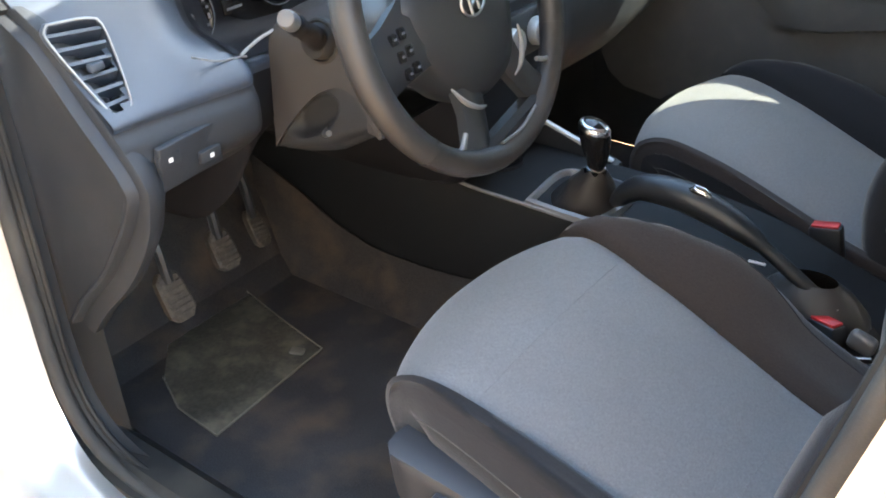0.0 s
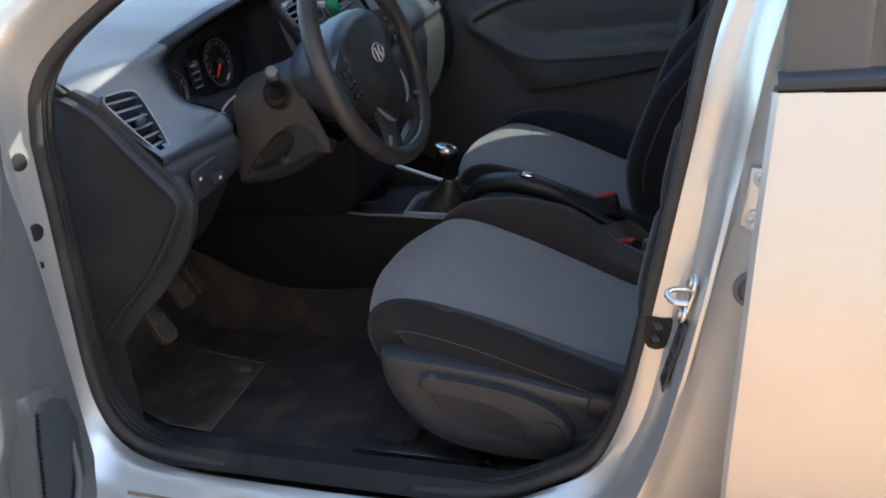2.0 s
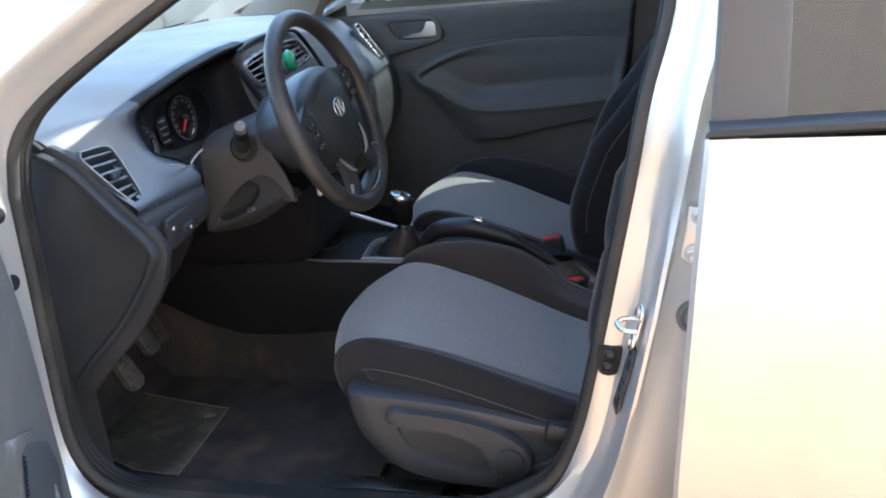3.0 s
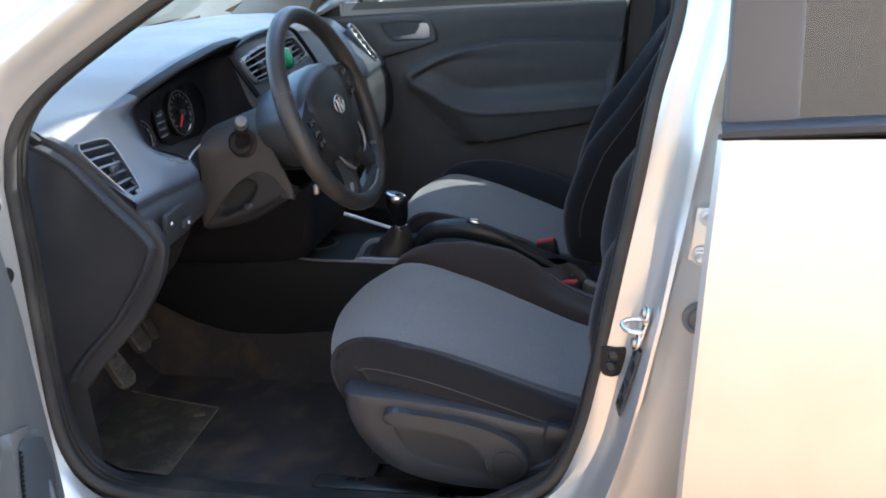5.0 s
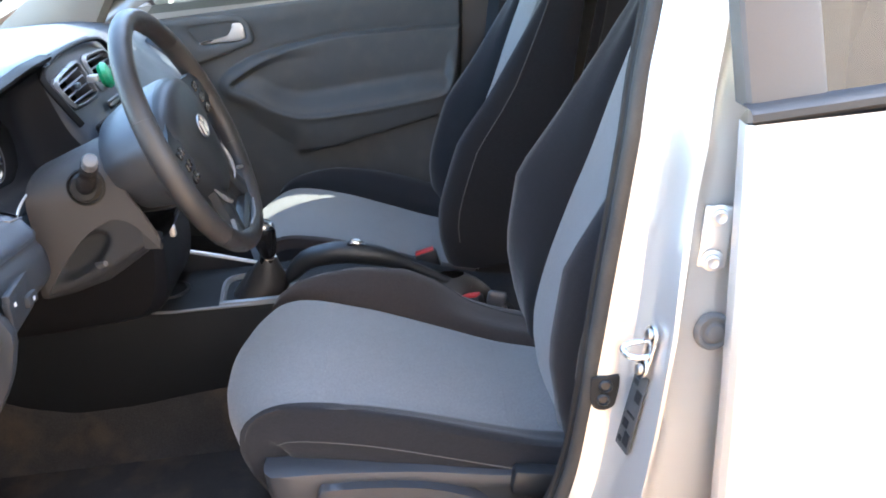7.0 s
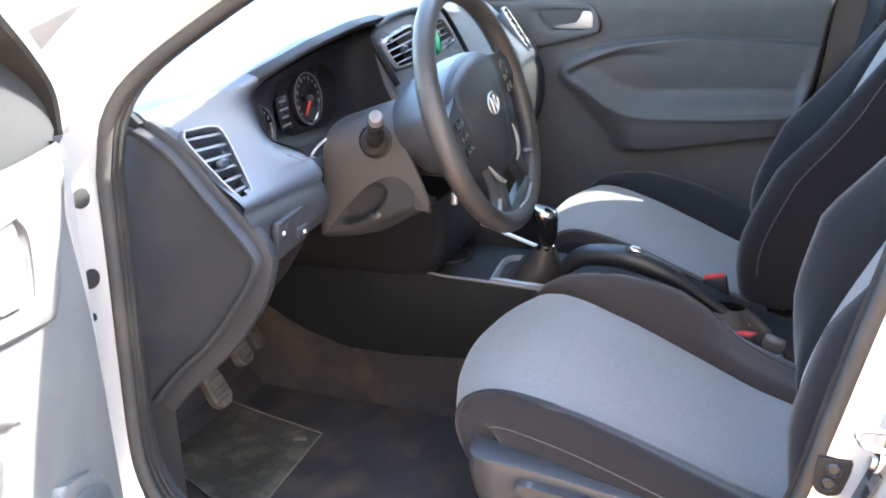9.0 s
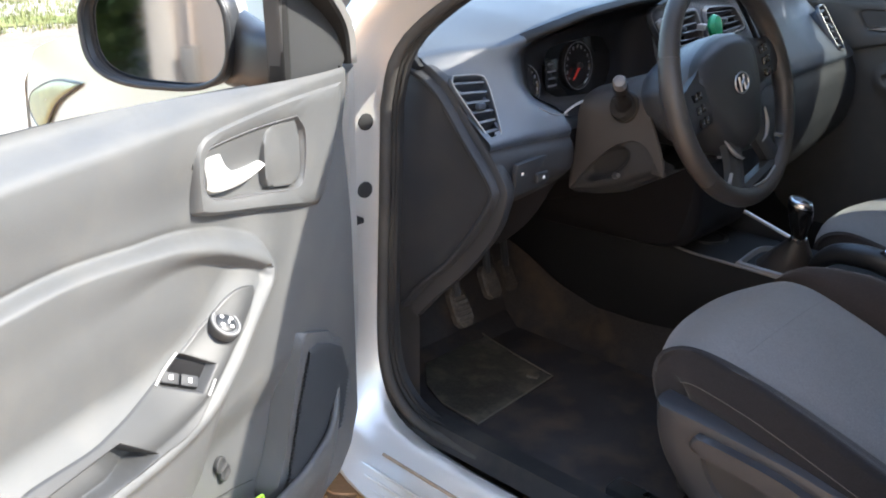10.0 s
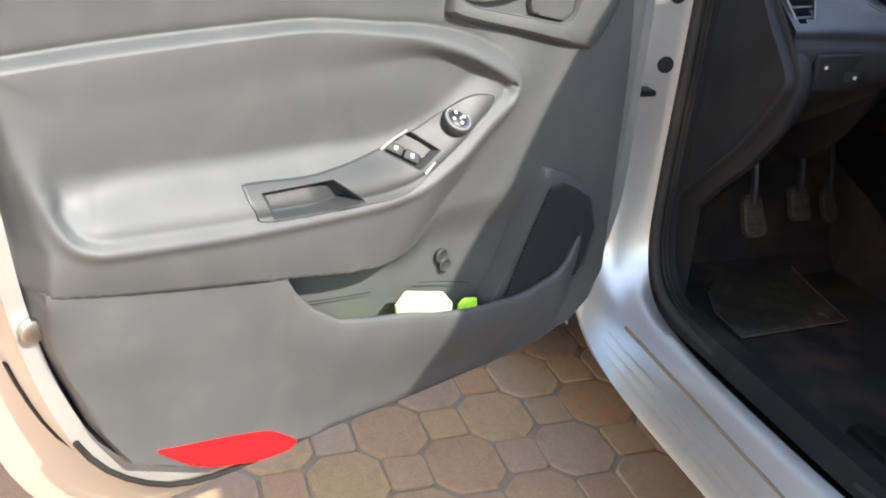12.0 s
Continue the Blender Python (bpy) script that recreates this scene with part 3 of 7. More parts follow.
# rear door, closed
rear_door = part("rear_door", loft([[(x0 + (x - 1.168) , skin(0, z) - 0.004 * math.sin((x - 1.16) * 3), z) for x0, z in zip(np.interp(np.linspace(0.27, 0.985, 22), [0.2, 0.4, 0.58, 0.83, 0.985], [1.128, 1.140, 1.150, 1.168, 1.182]), np.linspace(0.27, 0.985, 22))]
                                    for x in np.linspace(1.168, 2.05, 30)]), SILVER, car, "closed silver rear door")
part("door_edge", loft([[(x, skin(0, z), z), (x - 0.006, skin(0, z) + 0.006, z), (x - 0.004, skin(0, z) + 0.03, z), (x + 0.02, skin(0, z) + 0.07, z)]
                        for x, z in zip(np.interp(np.linspace(0.27, 0.985, 20), [0.2, 0.4, 0.58, 0.83, 0.985], [1.128, 1.140, 1.150, 1.168, 1.182]), np.linspace(0.27, 0.985, 20))]), SILVER, rear_door)
part("belt_moulding", loft([[(x, y, z + 0.03 * (x - 1.18)) for y, z in ((0.030, 0.983), (0.015, 0.984), (0.012, 0.988), (0.013, 0.995), (0.019, 0.9985), (0.040, 1.000))] for x in np.linspace(1.180, 2.1, 8)]), BLACK, rear_door, "black rubber belt moulding")
rg = part("window", loft([[(1.255 + s * 0.02 + k * 0.114, 0.045 + s * 0.155, 1.0 + s * 0.355 + 0.0036 * k * (1 - s)) for k in range(7)] for s in np.linspace(0, 1, 6)]), TINTED, rear_door, "dark tinted side glass")
part("window_frame", loft([[(1.184 + s * 0.022 + q, 0.040 + s * 0.155 - e, 1.0 + s * 0.36) for q, e in ((0.0, -0.03), (0.0, 0.0), (0.004, 0.004), (0.074, 0.004), (0.079, 0.0), (0.079, -0.012))] for s in np.linspace(-0.012, 1, 6)]), PILLAR_TAUPE, rear_door, "taupe tape on the door pillar")

# ---- doors ----
DH = Vector((0.17, 0.03, 0.0))
DOOR_TURN = 66.0


def near_door(u, n, z):
    a = radians(DOOR_TURN)
    return (DH.x + u * math.cos(a) + n * math.sin(a), DH.y - u * math.sin(a) + n * math.cos(a), z)


def far_door(u, n, z):
    return (0.057 + u, 1.704 - n * 0.9 - 0.06, z - 0.008)


# the oval rim round the armrest bowl on the door plane (along the door, height): crest, and how far it stands out
RIM = [(0.956, 0.880, 0.011), (0.849, 0.886, 0.013), (0.727, 0.889, 0.013), (0.640, 0.889, 0.0140), (0.548, 0.878, 0.0175), (0.495, 0.868, 0.0205), (0.437, 0.848, 0.0245), (0.387, 0.824, 0.028), (0.364, 0.811, 0.030), (0.355, 0.798, 0.032), (0.362, 0.785, 0.034),
       (0.381, 0.775, 0.036), (0.406, 0.761, 0.039), (0.428, 0.745, 0.041), (0.455, 0.726, 0.043), (0.501, 0.706, 0.045), (0.540, 0.697, 0.045), (0.600, 0.695, 0.045), (0.742, 0.701, 0.044), (0.869, 0.712, 0.042), (0.900, 0.717, 0.040), (0.919, 0.730, 0.034), (0.932, 0.760, 0.022), (0.942, 0.804, 0.011), (0.950, 0.850, 0.009), (0.956, 0.880, 0.011)]
RIM_LINE = spline(RIM, 420)
RIM_STEP = np.gradient(RIM_LINE[:, :2], axis=0)
RIM_STEP /= np.linalg.norm(RIM_STEP, axis=1)[:, None]
K_TIP = int(RIM_LINE[:, 0].argmin())
K_REAR = int(((RIM_LINE[:, 0] - 0.908) ** 2 + (RIM_LINE[:, 1] - 0.719) ** 2).argmin())
K_TURN = int(((RIM_LINE[:, 0] - 0.934) ** 2 + (RIM_LINE[:, 1] - 0.768) ** 2).argmin())
ARM_LOW = [(0.335, 0.775), (0.374, 0.726), (0.421, 0.682), (0.467, 0.642), (0.503, 0.618), (0.545, 0.610), (0.60, 0.613), (0.677, 0.628), (0.759, 0.643), (0.826, 0.655), (0.887, 0.667), (0.943, 0.678), (1.0, 0.69)]
PLATE = [(0.387, 0.793), (0.408, 0.798), (0.432, 0.795), (0.465, 0.781), (0.505, 0.763), (0.548, 0.751), (0.590, 0.744), (0.625, 0.741), (0.660, 0.740), (0.730, 0.745), (0.738, 0.740), (0.731, 0.718), (0.718, 0.7065), (0.600, 0.700), (0.540, 0.701), (0.494, 0.719), (0.438, 0.750), (0.419, 0.762), (0.396, 0.782)]
CUP = [(0.719, 0.735), (0.628, 0.732), (0.594, 0.703), (0.627, 0.7025), (0.712, 0.708)]
WELL = [(0.549, 0.746), (0.507, 0.762), (0.479, 0.740), (0.511, 0.722)]


def inside(poly, u, z):
    """Signed distance into a convex outline; negative outside."""
    d, n = 1e9, len(poly)
    for i in range(n):
        (a, b), (c, e) = poly[i], poly[(i + 1) % n]
        du, dz = c - a, e - b
        side = ((u - a) * dz - (z - b) * du) / math.hypot(du, dz)
        d = min(d, side)
    return d


def turning(poly):
    """The outline, ordered so that the inside counts as positive."""
    c = np.mean(poly, axis=0)
    return poly if inside(poly, *c) > 0 else poly[::-1]


CUP, WELL = turning(CUP), turning(WELL)
TRIM_LOW = [(0.09, 0.56), (0.105, 0.47), (0.13, 0.425), (0.171, 0.392), (0.25, 0.376), (0.45, 0.378), (0.655, 0.388), (0.80, 0.408), (0.87, 0.445), (0.905, 0.51), (0.935, 0.60), (0.955, 0.685)]


TRIM_REAR = ((0.60, 0.66, 0.72, 0.774, 0.844, 0.889, 1.0), (0.942, 0.936, 0.933, 0.943, 0.954, 0.958, 0.969))


def along(curve, u):
    c = np.array(curve)
    return np.interp(u, c[:, 0], c[:, 1])


def hollow(u, z):
    """The depth of the pull cup and of the window switch well."""
    d = 0.0
    if 0.57 < u < 0.74 and z < 0.76:
        d = max(d, float(ease(0.0, 0.006, inside(CUP, u, z))) * (0.011 + 0.012 * float(ease(0.66, 0.61, u))))
    if 0.46 < u < 0.58:
        d = max(d, float(ease(0.0, 0.004, inside(WELL, u, z))) * 0.013)
    return d


def outer_side(d, crest, ledge, sunk, rear):
    """The rim's slope away from the bowl: a ledge, a groove, then the panel again."""
    if rear:
        return crest * math.exp(-(d / 0.012) ** 2)
    if d < ledge:
        return crest - (crest + sunk) * (d / ledge) ** 1.9
    return -sunk * math.exp(-(d - ledge) / 0.005)


def trim_height(u, z, pocket):
    """How far the door trim stands out at (u, z)."""
    n = 0.055 + 0.010 * ease(0.90, 0.97, z) - 0.035 * ease(0.985, 1.012, z)
    n += 0.012 * ease(0.30, 0.12, u) * ease(0.98, 0.75, z)
    ru, rz = u - RIM_LINE[:, 0], z - RIM_LINE[:, 1]
    d2 = ru ** 2 + rz ** 2
    k = int(d2.argmin())
    far_off = math.sqrt(d2[k])
    side = ru[k] * RIM_STEP[k, 1] - rz[k] * RIM_STEP[k, 0]
    d = abs(side) if far_off < 0.02 else far_off
    near = 1 / (d2 + 1e-6) ** 3
    crest = float((near * RIM_LINE[:, 2]).sum() / near.sum())
    within = side < 0
    kt = int(d2[:K_TIP - 4].argmin())
    dt = math.sqrt(d2[kt])
    dr = math.sqrt(d2[K_TURN:].min())
    kl = K_TIP + int(d2[K_TIP:K_TURN].argmin())
    dl = math.sqrt(d2[kl])
    if K_TIP < kl < K_TURN - 1 and dl < 0.03:
        dl = abs(ru[kl] * RIM_STEP[kl, 1] - rz[kl] * RIM_STEP[kl, 0])
    low = float(along(ARM_LOW, u))
    if within:
        floor_ = 0.008 - 0.012 * float(ease(0.05, 0.15, dt))
        wide = (0.050 + 0.012 * float(ease(0.42, 0.62, u))) * (1 - 0.15 * float(ease(0.80, 0.94, u)))
        wl = near[K_TIP:K_TURN]
        lip = float((wl * RIM_LINE[K_TIP:K_TURN, 2]).sum() / wl.sum())
        low_away = math.sqrt(d2[K_TIP:K_REAR].min())
        turn_away = math.sqrt(d2[K_REAR:K_TURN + 12].min())
        hl = floor_ + (lip - 0.010 - floor_) * (1 - float(ease(0.012, wide + 0.012, low_away)) * (0.25 + 0.75 * float(ease(0.003, 0.026, turn_away))))
        hl = floor_ + (hl - floor_) * (1 - 0.6 * math.exp(-(dt / 0.016) ** 2))
        top_fall = float(ease(0.0, 0.014 + 0.046 * float(ease(K_TIP - 20, K_TIP - 120, kt)), dt))
        rear_fall = float(ease(0.0, 0.024, dr))
        g = hl + (crest - hl) * (1 - top_fall * rear_fall * float(ease(0.0, 0.014, dl)))
    else:
        tipward = float(ease(K_TIP - 70, K_TIP - 8, k))
        ledge, sunk = 0.0100 + 0.018 * tipward, 0.0060 * (1 - 0.7 * tipward)
        ways = (-0.0025, -0.0015, -0.0005, 0.0005, 0.0015, 0.0025)
        upper = sum(outer_side(max(0.0, d + e), crest, ledge, sunk, k > K_REAR) for e in ways) / 6
        upper += (crest - sum(outer_side(max(0.0, e), crest, ledge, sunk, k > K_REAR) for e in ways) / 6) * (1 - float(ease(0.0, 0.007, d)))
        dlow = z - low
        fr = 1 - float(ease(0.44, 0.57, u))
        if dlow > 0:
            s = d / (d + dlow)
            lower = crest * (1 - (0.26 + 0.66 * fr) * s ** (1.6 - 0.7 * fr)) - 0.005 * (1 - fr) * (1 - math.exp(-(d / 0.007) ** 2))
        else:
            lower = (crest * (0.74 - 0.66 * fr) - 0.005 * (1 - fr)) * (1 - float(ease(0.0, 0.006 + 0.05 * fr, -dlow)))
        round_tip = crest * (0.6 * math.exp(-(d / 0.026) ** 2) + 0.4 * math.exp(-(d / 0.055) ** 2))
        lower = round_tip + (lower - round_tip) * float(ease(0.37, 0.48, u))
        w = float(ease(K_TIP - 30, K_TIP + 24, k)) * (1 - float(ease(K_REAR, K_REAR + 30, k)))
        g = upper + (lower - upper) * w
    n += g
    if pocket and z < low:
        n -= 0.020 * float(ease(0.22, 0.30, u)) * float(ease(0, 0.02 + 0.05 * (1 - float(ease(0.46, 0.56, u))), min(low, 0.655) - z))
    return float(n)


def build_trim(place, pocket, owner):
    us = np.concatenate((np.linspace(0.09, 0.31, 26), np.linspace(0.314, 0.44, 48), np.linspace(0.444, 0.72, 66), np.linspace(0.726, 0.86, 24), np.linspace(0.863, 0.955, 40)))
    rows = []
    for u in us:
        lo = along(TRIM_LOW, u)
        hi = 0.990 + 0.028 * ease(0.09, 0.7, u) if pocket else 0.984 + 0.010 * ease(0.09, 0.7, u)
        col = []
        for k, z in enumerate(np.concatenate((np.linspace(lo, 0.60, 30, endpoint=False) if lo < 0.60 else np.full(30, lo), np.linspace(max(0.60, lo), 0.76, 56, endpoint=False), np.linspace(0.76, 0.80, 20, endpoint=False), np.linspace(0.80, 0.92, 90), np.linspace(0.925, hi, 16)))):
            z = max(z, lo)
            up = u + 0.12 * max(0.0, z - 0.70) * ease(0.6, 0.955, u)
            edge = 0.045 * (1 - ease(0, 0.012, z - lo)) + 0.04 * (1 - ease(0.09, 0.105, u)) + 0.045 * ease(0.0, 0.022, up - np.interp(z, TRIM_REAR[0], TRIM_REAR[1]))
            dent = hollow(up, z) + (0.006 if hollow(up, z) > 0 else 0.0) if pocket else 0.0
            col.append(place(up, trim_height(up, z, pocket) - edge - dent, z))
        rows.append(col)
    return part("trim_panel", loft(rows), TRIM, owner, "charcoal moulded plastic door trim", 50)


OUTER = [(0.02, 0.985), (0.02, 0.62), (0.04, 0.50), (0.075, 0.415), (0.13, 0.36), (0.25, 0.325), (0.50, 0.310), (0.68, 0.307), (0.80, 0.308), (0.88, 0.325), (0.945, 0.385), (0.985, 0.49), (1.005, 0.62), (1.015, 0.78), (1.02, 1.005)]
SHELL = [(0.02, 0.985), (0.03, 0.62), (0.05, 0.52), (0.085, 0.445), (0.14, 0.402), (0.25, 0.384), (0.50, 0.384), (0.68, 0.378), (0.78, 0.378), (0.85, 0.398), (0.915, 0.455), (0.955, 0.545), (0.978, 0.65), (0.990, 0.78), (1.008, 1.005)]


def door_shell(place, owner):
    edge = spline(SHELL, 70)
    rows = []
    for (u, z), (ou, oz) in zip(edge, spline(OUTER, 70)):
        du, dz = 0.50 - u, 0.72 - z
        k = 1 / max(math.hypot(du, dz), 1e-6)
        du, dz = du * k, dz * k
        rows.append([place(u + du * a, n, z + dz * a) for a, n in ((0.034, 0.020), (0.03, 0.040), (0.012, 0.042), (0.006, 0.02), (0.004, -0.01), (0.0, -0.020))] + [place(ou + (0.5 - ou) * q, n, oz + (0.72 - oz) * q) for q, n in ((0.01, -0.034), (-0.004, -0.038), (-0.006, -0.044), (0.0, -0.050), (0.03, -0.056), (0.12, -0.060))])
    seal = [place(u + (0.50 - u) * 0.028, 0.052, z + (0.72 - z) * 0.028) for u, z in edge if u > 0.16 and (z < 0.52 or u < 0.5)]
    bm = loft(rows)
    outer = [[place(u, -0.055 - 0.02 * math.sin(math.pi * (z - 0.3) / 0.9), z) for z in np.linspace(max(0.325, along([(0.03, 0.56), (0.1, 0.40), (0.2, 0.345), (0.45, 0.325), (0.80, 0.325), (0.88, 0.35), (0.94, 0.42), (0.98, 0.53), (1.0, 0.70)], u)), 0.945 + 0.045 * ease(0.35, 0.62, u), 14)] for u in np.linspace(0.03, 1.0, 30)]
    loft(outer, bm=bm)
    sh = part("shell", bm, SILVER, owner, "silver painted door shell")
    part("edge_seal", tube([place(u + (0.50 - u) * 0.012, -0.012, z + (0.72 - z) * 0.012) for u, z in edge if u > 0.16 and (z < 0.60 or u < 0.5)], 0.0055, 8), RUBBER, sh, "black rubber door seal")
    part("trim_gasket", tube(seal, 0.0035, 8), RUBBER, sh)
    return sh


def frame_path(k):
    return spline([(0.035, 0.985), (0.075, 1.040), (0.15, 1.092), (0.29, 1.172), (0.45, 1.262), (0.60, 1.330), (0.74, 1.372), (0.88, 1.372), (0.955, 1.32), (0.985, 1.22), (1.0, 1.0)], k)


def door_frame(place, owner):
    p = frame_path(70)
    rows, inner = [], []
    for i, (u, z) in enumerate(p):
        du, dz = 0.56 - u, 1.02 - z
        k = 1 / math.hypot(du, dz)
        du, dz = du * k, dz * k
        t = 0.27 * max(0, z - 0.96)
        rows.append([place(u + du * a, n + t, z + dz * a) for a, n in ((0.0, -0.03), (-0.004, 0.0), (0.0, 0.035), (0.012, 0.048), (0.026, 0.046))])
        inner.append([place(u + du * a, n + t, z + dz * a) for a, n in ((0.024, 0.044), (0.028, 0.047), (0.034, 0.044), (0.036, 0.02), (0.036, -0.02), (0.0, -0.022))])
    part("window_frame", loft(rows), SILVER, owner)
    part("window_channel", loft(inner), RUBBER, owner)


def plate(poly, place, n0, depth, bevel=0.003, slope=None):
    if slope is None:
        return prism(poly, lambda a, b, h: place(a, n0 + h, b), depth, bevel)
    return prism(poly, lambda a, b, h: place(a, slope(a, b) + h, b), depth, bevel)


def handle_set(place, owner):
    """The bezel, the finger cup, the blank beside it and the bright pull handle."""
    fwd = place
    place = lambda u, n, z: fwd(u + 0.008 * float(ease(0.12, 0.22, u)) * (1 - float(ease(0.44, 0.462, u))), n, z)
    bez = spline([(0.105, 0.975), (0.25, 0.978), (0.40, 0.974), (0.442, 0.963), (0.455, 0.905), (0.442, 0.890), (0.33, 0.862), (0.20, 0.830), (0.175, 0.832), (0.13, 0.90), (0.105, 0.975)], 60)[:-1]
    hole = spline([(0.245, 0.952), (0.33, 0.957), (0.412, 0.957), (0.430, 0.953), (0.437, 0.930), (0.434, 0.911), (0.405, 0.899), (0.31, 0.880), (0.245, 0.868), (0.228, 0.885), (0.225, 0.93), (0.245, 0.952)], 60)[:-1]
    rows = []
    for (a, b), (c, d) in zip(bez, hole):
        rows.append([place(a + (c - a) * s, n, b + (d - b) * s) for s, n in ((-0.06, 0.052), (0.0, 0.059), (0.10, 0.065), (0.25, 0.068), (0.8, 0.068), (0.95, 0.066), (1.0, 0.060), (1.0, 0.02), (1.02, 0.015))])
    bezel = part("handle_bezel", loft(rows, close_rows=True), TRIM, owner)
    part("handle_cup", plate([tuple(p) for p in hole], place, 0.000, 0.010, 0), BLACK, bezel)
    part("bezel_line", tube([place(a + (c - a) * 0.95, 0.0667, b + (d - b) * 0.95) for (a, b), (c, d) in zip(bez, hole)], 0.0009, 6, closed=True), STALK_END, bezel)
    blank = plate(spline([(0.236, 0.946), (0.29, 0.952), (0.306, 0.950), (0.312, 0.935), (0.314, 0.90), (0.308, 0.884), (0.29, 0.880), (0.245, 0.872), (0.234, 0.884), (0.231, 0.93), (0.236, 0.946)], 44)[:-1].tolist(), place, 0.02, 0.044, 0.004)
    part("lock_blank", blank, TRIM, bezel)
    # the pull: a broad paddle running into a slim lever, hollowed along its middle
    top = spline([(0.431, 0.951), (0.402, 0.951), (0.395, 0.942), (0.388, 0.930), (0.372, 0.920), (0.345, 0.9175), (0.319, 0.9180)], 30)
    low = spline([(0.4335, 0.914), (0.424, 0.908), (0.408, 0.9045), (0.387, 0.9035), (0.354, 0.905), (0.334, 0.9085), (0.319, 0.9120)], 30)
    rows = []
    for (a, b), (c, e) in zip(top, low):
        rows.append([place(a + (c - a) * q, n, b + (e - b) * q) for q, n in ((0.0, 0.044), (0.0, 0.057), (0.05, 0.0615), (0.25, 0.0645), (0.5, 0.066), (0.75, 0.0675), (0.93, 0.0665), (1.0, 0.061), (1.0, 0.044))])
    part("handle", loft(rows, close_cols=True, cap=True), SATIN, owner, "bright silver pull handle", 40)
    part("lever_post", plate([(0.322, 0.946), (0.340, 0.948), (0.345, 0.922), (0.330, 0.917)], place, 0.010, 0.036, 0.003), BLACK, bezel)
    seam = [q for q in bez if q[1] > 0.925]
    part("seam", tube([place(a + 0.002, 0.0615, b + 0.002) for a, b in seam if 0.12 < a], 0.0011, 6), RUBBER, bezel)


door = thing("front_door", "open silver car door with charcoal plastic inner trim", "car door", DH)
door_shell(near_door, door)
build_trim(near_door, True, door)
door_frame(near_door, door)
handle_set(near_door, door)

far = thing("passenger_door", "closed car door with dark plastic inner trim", "car door", (0.17, 1.7, 0.0))
build_trim(far_door, False, far)
door_frame(lambda u, n, z: far_door(u + 0.118 * float(ease(0.55, 0.95, u)), n, z), far)


def far_handle(owner):
    """The finger cup with its L-shaped bright lever, in a smooth raised bezel."""
    place = far_door
    bez = spline([(0.105, 0.975), (0.25, 0.982), (0.38, 0.980), (0.420, 0.966), (0.436, 0.930), (0.434, 0.903), (0.415, 0.896), (0.33, 0.872), (0.22, 0.846), (0.175, 0.834), (0.13, 0.90), (0.105, 0.975)], 60)[:-1]
    hole = spline([(0.290, 0.957), (0.34, 0.958), (0.395, 0.957), (0.412, 0.951), (0.417, 0.930), (0.416, 0.914), (0.400, 0.909), (0.34, 0.908), (0.312, 0.909), (0.294, 0.920), (0.283, 0.938), (0.279, 0.951), (0.290, 0.957)], 60)[:-1]
    rows = [[place(a + (c - a) * s, n, b + (d - b) * s) for s, n in ((-0.06, 0.048), (0.0, 0.058), (0.14, 0.068), (0.3, 0.070), (0.8, 0.070), (0.95, 0.068), (1.0, 0.062), (1.0, 0.02), (1.02, 0.015))] for (a, b), (c, d) in zip(bez, hole)]
    bezel = part("handle_bezel", loft(rows, close_rows=True), TRIM, owner, "", 60)
    part("handle_cup", plate([tuple(p) for p in hole], place, 0.010, 0.010, 0), BLACK, bezel)
    lever = [(0.294, 0.914), (0.300, 0.9105), (0.404, 0.9105), (0.4155, 0.914), (0.4165, 0.945), (0.411, 0.955), (0.390, 0.9555), (0.3855, 0.950), (0.3815, 0.930), (0.374, 0.922), (0.330, 0.9195)]
    part("handle", plate(lever, place, 0.044, 0.022, 0.004), SATIN, owner, "bright silver pull handle", 40)


far_handle(far)
part("shell", loft([[(x, 1.734 - skin(x, z), z) for z in np.linspace(0.2, 1.0, 14)] for x in np.linspace(0.1, 1.17, 20)]), SILVER, far)

# ---- dashboard ----
dash = thing("dashboard", "dark grey moulded plastic dashboard with a hooded instrument cluster", "dashboard", (0.3, 0.87, 0.6))
